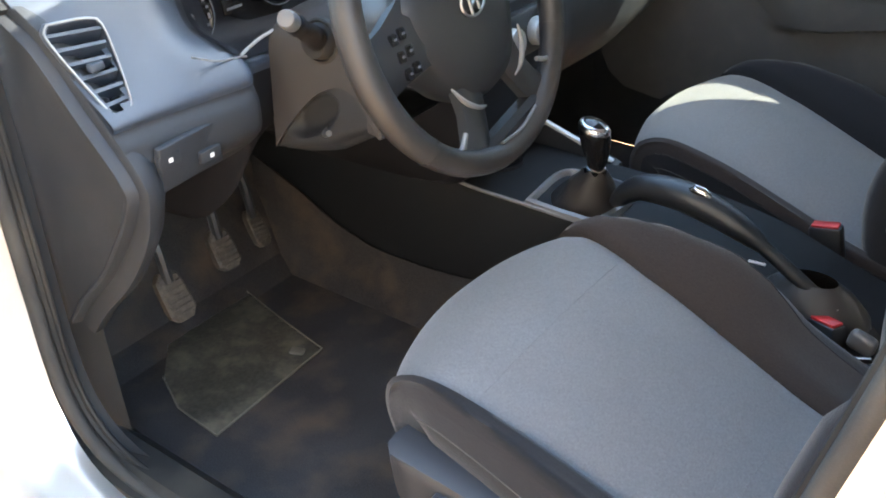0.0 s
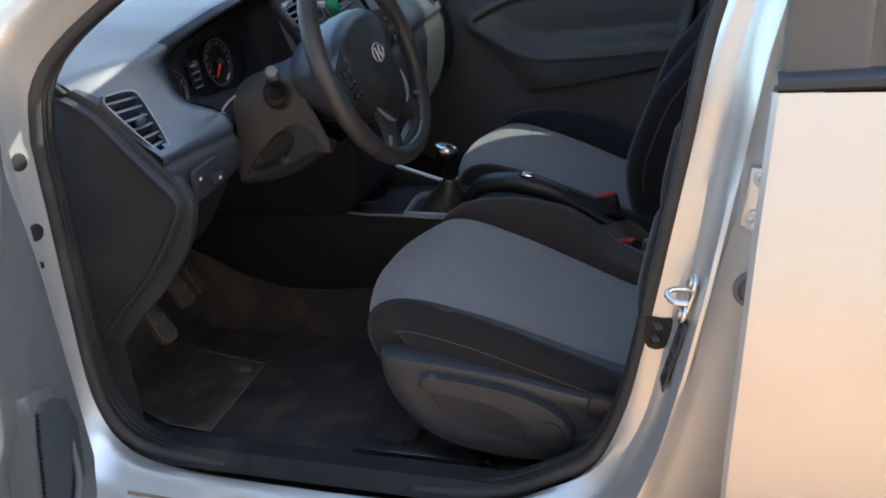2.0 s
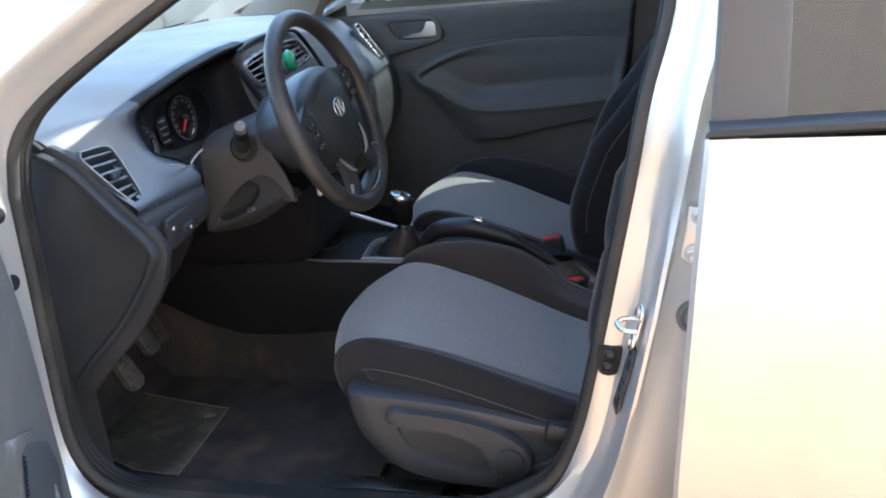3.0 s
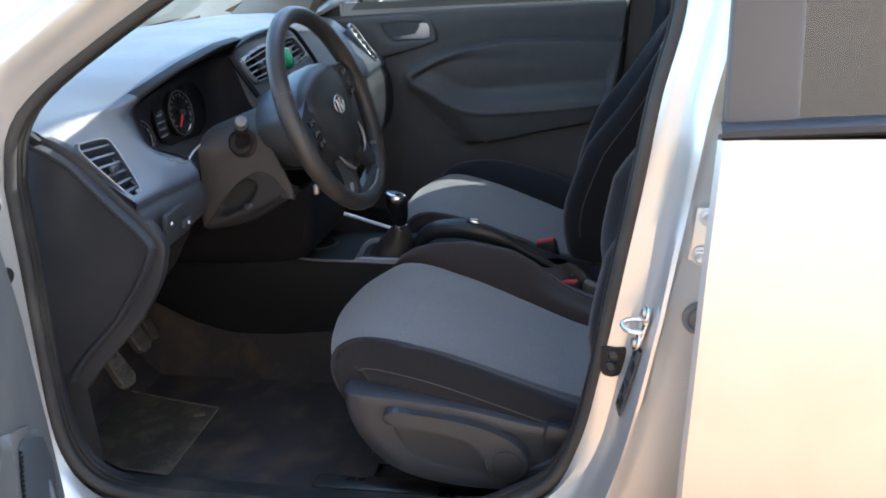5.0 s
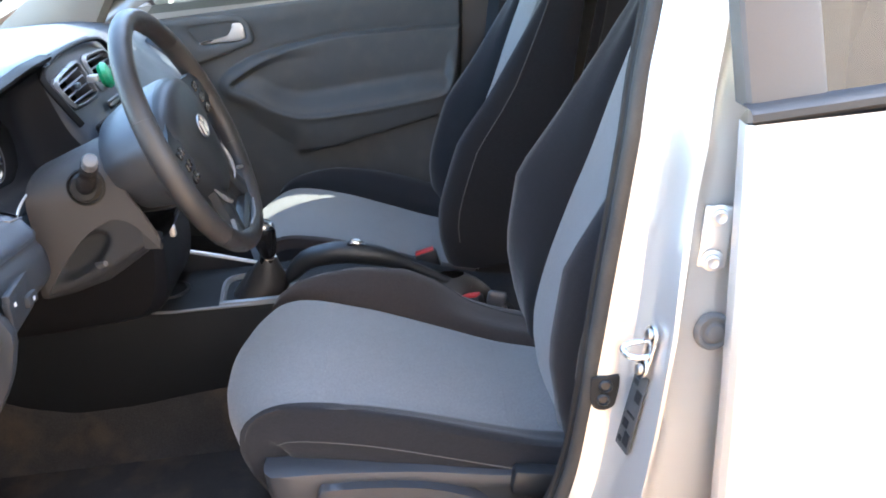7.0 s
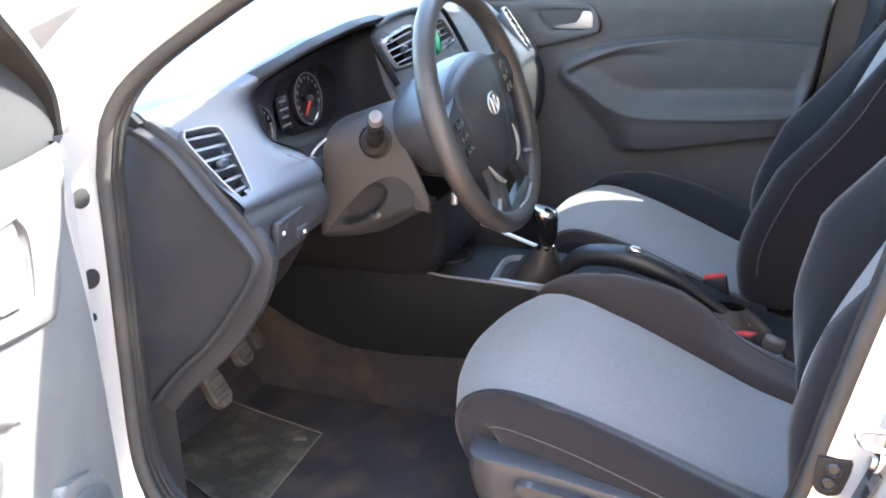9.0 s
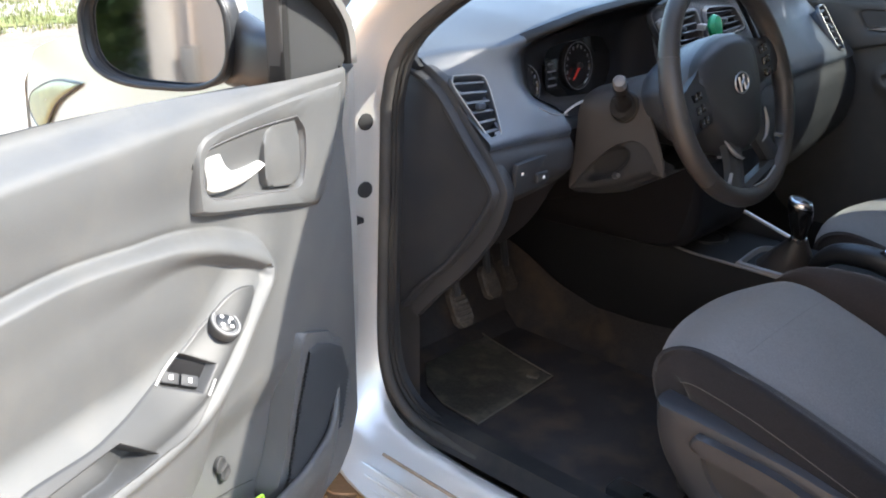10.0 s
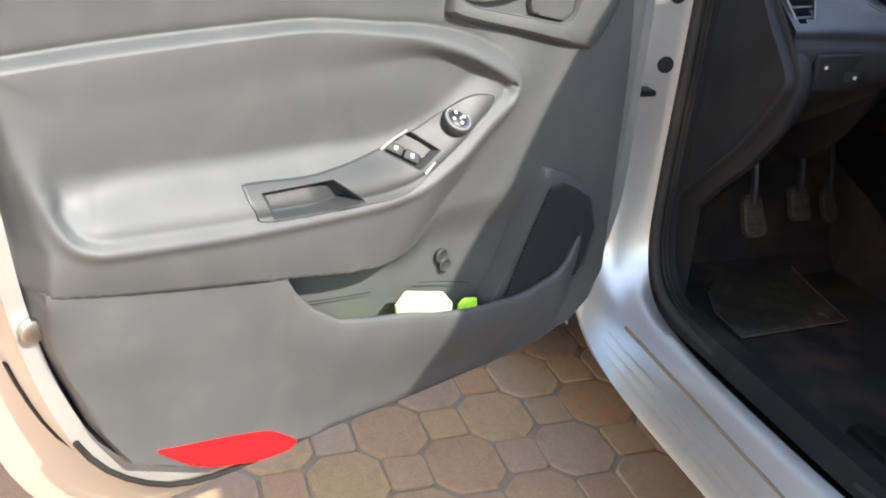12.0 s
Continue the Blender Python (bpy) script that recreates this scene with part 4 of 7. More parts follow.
# profiles (x, z) across the dash at stations of y
DASH_PROFILE = {
    0.175: [(-0.30, 0.985), (-0.10, 1.000), (0.08, 0.998), (0.19, 0.972), (0.20, 0.967), (0.225, 0.948), (0.265, 0.915), (0.310, 0.880), (0.345, 0.856), (0.338, 0.846), (0.352, 0.832), (0.356, 0.795), (0.338, 0.768), (0.250, 0.735), (0.120, 0.670), (-0.06, 0.62)],
    0.22: [(-0.32, 0.988), (-0.10, 1.005), (0.09, 1.006), (0.215, 0.980), (0.225, 0.973), (0.245, 0.952), (0.283, 0.915), (0.320, 0.882), (0.350, 0.857), (0.343, 0.847), (0.358, 0.833), (0.362, 0.795), (0.338, 0.768), (0.250, 0.735), (0.120, 0.670), (-0.06, 0.62)],
    0.29: [(-0.34, 0.99), (-0.10, 1.012), (0.10, 1.020), (0.270, 0.985), (0.272, 0.976), (0.280, 0.955), (0.300, 0.925), (0.330, 0.890), (0.358, 0.857), (0.352, 0.846), (0.366, 0.832), (0.368, 0.795), (0.338, 0.768), (0.250, 0.735), (0.120, 0.670), (-0.06, 0.62)],
    0.352: [(-0.36, 0.99), (-0.10, 1.016), (0.11, 1.032), (0.302, 1.008), (0.299, 0.996), (0.254, 0.973), (0.268, 0.895), (0.340, 0.886), (0.366, 0.857), (0.360, 0.845), (0.371, 0.830), (0.371, 0.795), (0.338, 0.768), (0.250, 0.735), (0.120, 0.670), (-0.06, 0.62)],
    0.372: [(-0.36, 0.99), (-0.10, 1.016), (0.11, 1.034), (0.309, 1.014), (0.305, 1.001), (0.248, 0.978), (0.260, 0.872), (0.322, 0.864), (0.326, 0.852), (0.326, 0.842), (0.326, 0.828), (0.326, 0.795), (0.318, 0.755), (0.27, 0.66), (0.19, 0.585), (0.02, 0.58)],
    0.44: [(-0.38, 0.99), (-0.10, 1.018), (0.12, 1.043), (0.322, 1.030), (0.318, 1.016), (0.238, 0.990), (0.254, 0.862), (0.312, 0.856), (0.318, 0.846), (0.318, 0.836), (0.318, 0.82), (0.318, 0.785), (0.285, 0.75), (0.18, 0.69), (0.08, 0.64), (-0.05, 0.62)],
    0.56: [(-0.40, 0.99), (-0.10, 1.020), (0.13, 1.050), (0.330, 1.043), (0.326, 1.028), (0.236, 0.998), (0.254, 0.856), (0.312, 0.85), (0.318, 0.842), (0.318, 0.832), (0.318, 0.81), (0.318, 0.78), (0.285, 0.745), (0.18, 0.69), (0.08, 0.64), (-0.05, 0.62)],
    0.635: [(-0.41, 0.99), (-0.10, 1.021), (0.13, 1.050), (0.328, 1.042), (0.325, 1.030), (0.242, 1.000), (0.262, 0.855), (0.330, 0.840), (0.358, 0.82), (0.356, 0.81), (0.352, 0.79), (0.335, 0.75), (0.26, 0.69), (0.16, 0.64), (0.08, 0.61), (-0.05, 0.60)],
    0.652: [(-0.414, 0.99), (-0.10, 1.022), (0.13, 1.050), (0.332, 1.043), (0.329, 1.031), (0.262, 1.002), (0.280, 0.87), (0.340, 0.845), (0.362, 0.82), (0.360, 0.81), (0.354, 0.79), (0.337, 0.75), (0.27, 0.69), (0.17, 0.64), (0.09, 0.61), (-0.04, 0.60)],
    0.662: [(-0.415, 0.99), (-0.10, 1.022), (0.13, 1.048), (0.300, 1.036), (0.300, 1.028), (0.302, 1.010), (0.330, 0.93), (0.350, 0.875), (0.368, 0.82), (0.366, 0.81), (0.360, 0.785), (0.340, 0.745), (0.28, 0.69), (0.18, 0.64), (0.10, 0.61), (-0.03, 0.59)],
    0.705: [(-0.42, 0.99), (-0.10, 1.023), (0.13, 1.047), (0.295, 1.036), (0.298, 1.028), (0.308, 1.007), (0.337, 0.93), (0.356, 0.875), (0.377, 0.82), (0.380, 0.81), (0.391, 0.78), (0.401, 0.73), (0.407, 0.68), (0.404, 0.61), (0.38, 0.55), (0.05, 0.54)],
    0.80: [(-0.42, 0.99), (-0.10, 1.024), (0.13, 1.046), (0.292, 1.036), (0.296, 1.028), (0.310, 1.005), (0.340, 0.93), (0.358, 0.875), (0.378, 0.82), (0.381, 0.81), (0.392, 0.78), (0.402, 0.73), (0.408, 0.68), (0.405, 0.61), (0.38, 0.55), (0.05, 0.54)],
    0.94: [(-0.42, 0.99), (-0.10, 1.024), (0.13, 1.044), (0.290, 1.034), (0.294, 1.026), (0.308, 1.003), (0.338, 0.93), (0.356, 0.875), (0.376, 0.82), (0.379, 0.81), (0.390, 0.78), (0.400, 0.73), (0.406, 0.68), (0.403, 0.61), (0.38, 0.55), (0.05, 0.54)],
    1.05: [(-0.41, 0.99), (-0.10, 1.022), (0.12, 1.036), (0.262, 1.018), (0.272, 1.008), (0.290, 0.985), (0.320, 0.925), (0.345, 0.875), (0.356, 0.84), (0.352, 0.83), (0.366, 0.80), (0.376, 0.74), (0.370, 0.68), (0.33, 0.61), (0.26, 0.57), (0.02, 0.56)],
    1.30: [(-0.37, 0.99), (-0.10, 1.016), (0.11, 1.024), (0.235, 0.998), (0.246, 0.988), (0.268, 0.962), (0.310, 0.915), (0.345, 0.875), (0.355, 0.845), (0.350, 0.835), (0.366, 0.80), (0.376, 0.73), (0.365, 0.66), (0.31, 0.59), (0.24, 0.56), (0.02, 0.56)],
    1.555: [(-0.30, 0.985), (-0.10, 1.002), (0.09, 1.000), (0.195, 0.972), (0.205, 0.965), (0.230, 0.945), (0.280, 0.905), (0.330, 0.865), (0.345, 0.848), (0.340, 0.838), (0.356, 0.81), (0.36, 0.74), (0.345, 0.67), (0.28, 0.60), (0.22, 0.56), (0.02, 0.55)],
}


def dash_rows(k0, k1):
    ks = sorted(DASH_PROFILE)
    ys = np.unique(np.concatenate([np.linspace(a, b, max(5, int((b - a) / 0.008))) for a, b in zip(ks[:-1], ks[1:])]))
    rows = []
    for y in ys:
        pr = [[float(np.interp(y, ks, [DASH_PROFILE[k][j][c] for k in ks])) for c in (0, 1)] for j in range(16)]
        dense = []
        for j in range(15):
            steps = 5
            for s in range(steps):
                t = s / steps
                dense.append([pr[j][c] + (pr[j + 1][c] - pr[j][c]) * t for c in (0, 1)])
        dense.append(pr[15])
        d = np.array(dense)
        for _ in range(3):
            d[1:-1] = 0.25 * d[:-2] + 0.5 * d[1:-1] + 0.25 * d[2:]
        rows.append([(x, y, z) for x, z in d[k0:k1]])
    # soften along the car's width
    r = np.array(rows)
    for _ in range(2):
        r[1:-1] = 0.25 * r[:-2] + 0.5 * r[1:-1] + 0.25 * r[2:]
    return [[tuple(p) for p in row] for row in r]


VENTS = [((0.258, 0.170, 0.946), (0.279, 0.228, 0.944), (0.330, 0.211, 0.866), (0.326, 0.186, 0.862), 6),
         ((0.316, 0.660, 0.994), (0.311, 0.792, 1.004), (0.334, 0.792, 0.948), (0.333, 0.680, 0.949), 4),
         ((0.311, 0.828, 1.004), (0.313, 0.940, 1.000), (0.330, 0.966, 0.957), (0.334, 0.828, 0.948), 4),
         ((0.268, 1.47, 0.955), (0.258, 1.53, 0.957), (0.330, 1.52, 0.858), (0.336, 1.46, 0.866), 6)]


def cut_vents(bm):
    """Opens the fascia where the vents sit."""
    gone = set()
    for tl, tr, br, bl, _ in VENTS:
        c = [Vector(p) for p in (tl, tr, br, bl)]
        mid = sum(c, Vector()) / 4
        for f in bm.faces:
            p = f.calc_center_median()
            if (p - mid).length > 0.11:
                continue
            u, v = 0.5, 0.5
            for _ in range(6):
                at = c[0] * (1 - u) * (1 - v) + c[1] * u * (1 - v) + c[2] * u * v + c[3] * (1 - u) * v
                du = (c[1] - c[0]) * (1 - v) + (c[2] - c[3]) * v
                dv = (c[3] - c[0]) * (1 - u) + (c[2] - c[1]) * u
                r = p - at
                m = Matrix(((du.dot(du), du.dot(dv)), (du.dot(dv), dv.dot(dv)))).inverted() @ Vector((r.dot(du), r.dot(dv)))
                u, v = u + m.x, v + m.y
            if abs(u - 0.5) < 0.47 and abs(v - 0.5) < 0.48:
                gone.add(f)
    bmesh.ops.delete(bm, geom=list(gone), context="FACES")
    return bm


hood_y = lambda y: 0.325 < y < 0.664
all_rows = dash_rows(0, 45)
# Top face in the painted sky-lit tone; its edges use DASH.
part("upper_pad", loft([r[:16] for r in all_rows]), LIT_DASH_TOP, dash, "", 60)
part("pad_edge", loft([r[15:21] for r in all_rows if r[0][1] < 0.322]), DASH, dash, "", 60)
part("pad_edge", loft([r[15:21] for r in all_rows if r[0][1] > 0.655]), DASH, dash, "", 60)
part("hood_lip", loft([r[15:21] for r in all_rows if 0.312 < r[0][1] < 0.664]), MATT, dash, "black edge of the instrument hood", 60)
part("fascia", cut_vents(loft([r[20:] for r in all_rows if r[0][1] < 0.332])), DASH, dash, "", 60)
part("fascia", cut_vents(loft([r[20:] for r in all_rows if r[0][1] > 0.656])), DASH, dash, "", 60)
part("cluster_hood", loft([r[20:36] for r in all_rows if hood_y(r[0][1])]), BLACK, dash, "deep black instrument hood", 60)
part("column_fascia", loft([r[35:] for r in all_rows if hood_y(r[0][1])]), DASH, dash, "", 60)
low_rows = dash_rows(44, 76)
part("lower_panel", loft([r for r in low_rows if r[0][1] < 0.36]), LOW, dash, "", 60)
# Same lower panel over the footwell, darkened in colour to stand for shade.
part("knee_panel", loft([r for r in low_rows if 0.352 < r[0][1] < 0.71]), KNEE_SHADE, dash, "lower dash panel over the footwell, its shade put into the colour", 60)
# Same lower panel across the stack, in near-black.
part("stack_lower_panel", loft([r for r in low_rows if 0.70 < r[0][1] < 1.0]), LINING, dash, "", 60)
part("lower_panel", loft([r for r in low_rows if r[0][1] > 0.99]), LOW, dash, "", 60)


# end cover of the dash, seen when the door is open
COVER = [(0.165, 0.945), (0.200, 0.940), (0.245, 0.915), (0.298, 0.858), (0.338, 0.814), (0.352, 0.792), (0.349, 0.775), (0.328, 0.738), (0.269, 0.662), (0.205, 0.600), (0.159, 0.549), (0.152, 0.56), (0.150, 0.75)]
cover = part("end_cover", prism(np.vstack([np.linspace(a, b, 6)[:-1] for a, b in zip(np.array(COVER), np.array(COVER[1:] + COVER[:1]))]).tolist(), lambda a, b, h: (a, 0.187 - h, b), 0.020, 0.003, 2), LOW, dash, "flat dark plastic end cover")
# the raised ridge round it, and the outer frame that carries it back to the fascia
RIDGE = [(0.150, 0.952), (0.196, 0.944), (0.225, 0.930), (0.249, 0.912), (0.298, 0.856), (0.338, 0.813), (0.352, 0.793), (0.3535, 0.784), (0.347, 0.770), (0.330, 0.740), (0.271, 0.664), (0.206, 0.602), (0.160, 0.551)]
ridge = spline(RIDGE, 80)
turn = np.gradient(ridge, axis=0)
turn /= np.linalg.norm(turn, axis=1)[:, None]


def ridge_wide(k):
    """How far the frame reaches outwards: a slim lip above, broader round the corner and below."""
    return 0.010 + 0.011 * float(ease(34, 48, k))


part("cover_ridge", loft([[(x - dz * a, y, z + dx * a) for a, y in ((-0.004, 0.172), (-0.002, 0.163), (0.001, 0.1605), (0.005, 0.1610), (0.008, 0.166), (0.010, 0.176))] for (x, z), (dx, dz) in zip(ridge, turn)]), LOW, cover, "", 35)
part("end_frame", loft([[(x - dz * a, y, z + dx * a) for a, y in ((0.007, 0.178), (0.009, 0.173), (0.011 + ridge_wide(k) * 0.5, 0.1735), (0.010 + ridge_wide(k), 0.176), (0.0115 + ridge_wide(k), 0.183), (0.010 + ridge_wide(k), 0.192), (0.002 + ridge_wide(k), 0.203), (-0.01, 0.206))] for k, ((x, z), (dx, dz)) in enumerate(zip(ridge, turn))]), LOW, cover, "", 35)
part("corner_cap", prism([(0.135, 0.990), (0.185, 0.975), (0.205, 0.958), (0.198, 0.950), (0.165, 0.954), (0.140, 0.960)], lambda a, b, h: (a, 0.195 - h, b), 0.03, 0.004), MATT, dash)


def air_vent(tl, tr, br, bl, slats, owner, depth=0.035, tab=True, pale=False):
    """A vent in a frame through four corners, with its slats and a tab."""
    c = [Vector(p) for p in (tl, tr, br, bl)]
    normal = (c[1] - c[0]).cross(c[3] - c[0]).normalized()
    if normal.x < 0:
        normal = -normal
    mid = sum(c, Vector()) / 4

    def at(a, b, h):
        p = c[0] * (1 - a) * (1 - b) + c[1] * a * (1 - b) + c[2] * a * b + c[3] * (1 - a) * b
        return p + normal * h
    k = 0.16
    ring = spline([(k, 0), (1 - k, 0), (1, k), (1, 1 - k), (1 - k, 1), (k, 1), (0, 1 - k), (0, k), (k, 0)], 49)[:-1]
    rows = [[at(0.5 + (a - 0.5) * s, 0.5 + (b - 0.5) * s, h) for s, h in ((1.20, -0.004), (1.18, 0.002), (1.05, 0.005)) + ((1.0, 0.004), (0.97, -0.002), (0.95, -depth))] for a, b in ring] if pale else [[at(0.5 + (a - 0.5) * s, 0.5 + (b - 0.5) * s, h) for s, h in ((1.10, -0.004), (1.09, 0.001), (1.05, 0.004), (1.0, 0.004), (0.97, -0.002), (0.95, -depth))] for a, b in ring]
    vent = part("air_vent", loft(rows, close_rows=True), STALK_END if pale else DASH, owner, "grey-framed middle air vent" if pale else "")
    part("vent_rim", tube([at(0.5 + (a - 0.5) * 1.03, 0.5 + (b - 0.5) * 1.03, 0.0045) for a, b in ring], 0.0012, 6, closed=True), RIM_SILVER, vent, "thin silver vent surround")
    part("duct", loft([[at(0.5 + (a - 0.5) * s, 0.5 + (b - 0.5) * s, -depth + 0.002) for s in (0.98, 0.5, 0.02)] for a, b in ring], close_rows=True), GLOSSY, vent)
    for q in range(slats):
        b = (q + 0.6) / (slats + 0.2)
        lo, hi = 0.03, 0.97
        slab = [[at(lo, b + e, h), at(hi, b + e, h)] for e, h in ((-0.028, 0.000), (0.012, 0.001), (0.055, -0.022), (0.02, -0.024), (-0.028, 0.000))]
        part("slat", loft(slab), DASH, vent)
    if tab:
        m = Matrix.Translation(at(0.5, 0.5, 0.004))
        part("tab", block(at(0.5, 0.5, 0.003), (0.010, 0.018, 0.010), 0.003), DASH, vent)
    return vent


for *corners, slats in VENTS:
    air_vent(*corners, slats, dash, pale=0.6 < corners[0][1] < 0.9)

STACK = lambda y, z: 0.3135 + (1.005 - z) * 0.385 - 0.010 * float(ease(0.93, 1.02, y))
arch_line = spline([(0.655, 0.925), (0.636, 0.972), (0.630, 1.010), (0.70, 1.026), (0.80, 1.031), (0.90, 1.027), (0.968, 1.014), (1.002, 0.980), (1.024, 0.935), (1.030, 0.90)], 40)
part("stack_gap", tube([(STACK(y, z) + 0.001, y, z) for y, z in arch_line], 0.006, 8, flat=0.7), MATT, dash)
slot = part("stack_slot", block((STACK(0.86, 0.922) + 0.004, 0.875, 0.922), (0.006, 0.150, 0.010), 0.002, m=pose(0, 0, 0, 0, -21, 0)), GLOSSY, dash)
part("slot_edge", tube([(STACK(y, 0.930) + 0.005, y, 0.930) for y in np.linspace(0.80, 0.95, 6)], 0.0016, 6), RIM_SILVER, slot)

# instrument cluster
cl = part("cluster_face", loft([[(0.262 + 0.0 * k - (z - 0.85) * 0.13, 0.325 + k * 0.345 / 10, z) for z in np.linspace(0.86, 0.985, 6)] for k in range(11)]), GLOSSY, dash, "black instrument cluster face")


lining = []
for row in dash_rows(20, 37):
    if 0.335 < row[0][1] < 0.664:
        lining.append([(x + 0.0022, y, z - 0.003 + 0.006 * k / 16) for k, (x, y, z) in enumerate(row)])
part("hood_lining", loft(lining), LINING, dash, "black lining of the instrument hood", 60)


def dial(y, z, r, sweep, needle):
    c = Vector((0.266 - (z - 0.85) * 0.13, y, z))
    a = Vector((1, 0, 0.13)).normalized()
    up = Vector((-0.13, 0, 1)).normalized()
    rt = Vector((0, 1, 0))
    at = lambda w, rr, h: c + (rt * math.sin(w) + up * math.cos(w)) * rr + a * h
    d = part("dial", lathe(c - a * 0.002, a, [(0.001, 0.002), (r * 0.9, 0.002), (r * 0.95, 0.004), (r, 0.004), (r * 1.03, 0.0)], 40), GLOSSY, cl)
    part("dial_ring", tube([at(2 * math.pi * k / 40, r * 0.99, 0.0045) for k in range(40)], 0.0007, 5, closed=True), DIM_MARK, d)
    for k in range(13):
        w = radians(-sweep + 2 * sweep * k / 12)
        m = Matrix((rt, up, a)).transposed()
        part("mark", block(at(w, r * 0.80, 0.0035), (0.0030, 0.0060 if k % 2 else 0.0032, 0.001), 0, m=m.to_4x4()), DIM_MARK, d)
    n = bmesh.new()
    w = radians(needle)
    part("needle", tube([at(w + math.pi, r * 0.12, 0.008), at(w, r * 0.72, 0.007)], [0.0028, 0.0014], 6, bm=n), RED_MARK, d, "red needle")
    part("needle_hub", disc(c + a * 0.004, a, r * 0.14, 0.007), BLACK, d)


dial(0.500, 0.927, 0.041, 125, -138)
dial(0.352, 0.908, 0.038, 120, -118)
scr = part("trip_screen", block((0.2625, 0.420, 0.922), (0.003, 0.036, 0.050), 0.001, m=pose(0, 0, 0, 0, -7, 0)), GLOSSY, cl)
for k in range(4):
    part("mark", block((0.2655 - k * 0.0015, 0.419, 0.904 + k * 0.012), (0.002, 0.024 - 0.005 * (k % 2), 0.003), 0), DIM_MARK, scr)
part("cluster_line", tube(spline([(0.338, 0.352, 0.873), (0.336, 0.372, 0.880), (0.334, 0.40, 0.886), (0.332, 0.45, 0.890), (0.332, 0.50, 0.886)], 24), 0.0020, 6), SATIN, dash)
part("cluster_line", tube(spline([(0.344, 0.285, 0.897), (0.345, 0.318, 0.883), (0.344, 0.345, 0.878), (0.342, 0.362, 0.874)], 16), 0.0012, 6), RIM_SILVER, dash)

# switch panel left of the column
sp = part("switch_panel", block((0.3615, 0.246, 0.803), (0.010, 0.092, 0.052), 0.003, m=pose(0, 0, 0, 0, 6, 6)), LOW, dash)
for y, z, x in ((0.214, 0.812, 0.367), (0.218, 0.790, 0.361), (0.268, 0.796, 0.366)):
    k = part("switch", block((x, y, z), (0.010, 0.030, 0.015), 0.003), LOW, sp)
    part("mark", block((x + 0.0054, y, z), (0.001, 0.005, 0.0045), 0), WHITE_MARK, k)

# radio and climate controls
radio = part("radio", block((0.366, 0.815, 0.872), (0.022, 0.215, 0.085), 0.006, m=pose(0, 0, 0, 0, -16, 0)), GLOSSY, dash, "black car radio")
part("display", block((0.379, 0.815, 0.885), (0.004, 0.12, 0.030), 0.002, m=pose(0, 0, 0, 0, -16, 0)), LOW, radio)
for k in range(5):
    part("button", block((0.385, 0.765 + k * 0.025, 0.850), (0.006, 0.018, 0.010), 0.002, m=pose(0, 0, 0, 0, -16, 0)), SATIN, radio)
for y in (0.732, 0.898):
    part("knob", disc((0.377, y, 0.872), (1, 0, 0.25), 0.016, 0.016), SATIN, radio)
clim = part("climate_panel", block((0.394, 0.815, 0.765), (0.022, 0.215, 0.070), 0.006, m=pose(0, 0, 0, 0, -8, 0)), BLACK, dash)
for y in (0.745, 0.815, 0.885):
    part("knob", disc((0.404, y, 0.765), (1, 0, 0.1), 0.022, 0.018), SATIN, clim)

freshener = thing("air_freshener", "green gel air freshener clipped on the middle air vent", "air freshener", (0.345, 0.802, 0.965))
part("gel", lathe((0.346, 0.800, 0.974), (1, 0.1, 0.25), [(0.002, 0), (0.020, 0.002), (0.024, 0.009), (0.020, 0.016), (0.010, 0.019), (0.001, 0.02)], 24), GREEN, freshener)
part("clip", block((0.338, 0.784, 0.976), (0.02, 0.016, 0.012), 0.003), SATIN, freshener)

# ---- steering wheel and column ----
WC = Vector((0.555, 0.487, 0.932))
TILT = radians(18.8)
AX = Vector((math.cos(TILT), 0, math.sin(TILT)))
UP = Vector((-math.sin(TILT), 0, math.cos(TILT)))
TURNED = radians(12)
SIDE, RISE = Vector((0, 1, 0)), UP.copy()
RT = SIDE * math.cos(TURNED) + RISE * math.sin(TURNED)
UP = RISE * math.cos(TURNED) - SIDE * math.sin(TURNED)
wheel = thing("steering_wheel", "worn black leather steering wheel with satin trim", "steering wheel", WC)
W = lambda a, b, h: WC + RT * a + UP * b + AX * h
rim_n = 72
part("rim", tube([W(0.171 * math.sin(2 * math.pi * k / rim_n), 0.171 * math.cos(2 * math.pi * k / rim_n), 0) for k in range(rim_n)],
                 [0.0150 + 0.0015 * max(0, math.cos(4 * math.pi * k / rim_n + math.pi)) for k in range(rim_n)], 14, closed=True), LEATHER, wheel)
for w in (32, -34, 148, 214):
    c = W(0.171 * math.cos(radians(w)), 0.171 * math.sin(radians(w)), 0)
    t = RT * -math.sin(radians(w)) + UP * math.cos(radians(w))
    part("join", tube([c - t * 0.0008, c + t * 0.0008], 0.0162, 16), LEATHER, wheel)
pad = spline([(-0.098, 0.040), (-0.066, 0.066), (0.0, 0.078), (0.066, 0.066), (0.098, 0.040), (0.098, 0.006), (0.080, -0.040), (0.052, -0.084), (0.022, -0.100), (0.0, -0.102), (-0.022, -0.100), (-0.052, -0.084), (-0.080, -0.040), (-0.098, 0.006), (-0.098, 0.040)], 61)[:-1]
rows = [[W(a * s, b * s, h) for s, h in ((0.96, -0.055), (1.02, -0.03), (1.0, -0.008), (0.93, 0.004), (0.75, 0.011), (0.45, 0.015), (0.02, 0.016))] for a, b in pad]
part("airbag_pad", loft(rows, close_rows=True), BLACK, wheel, "", 60)
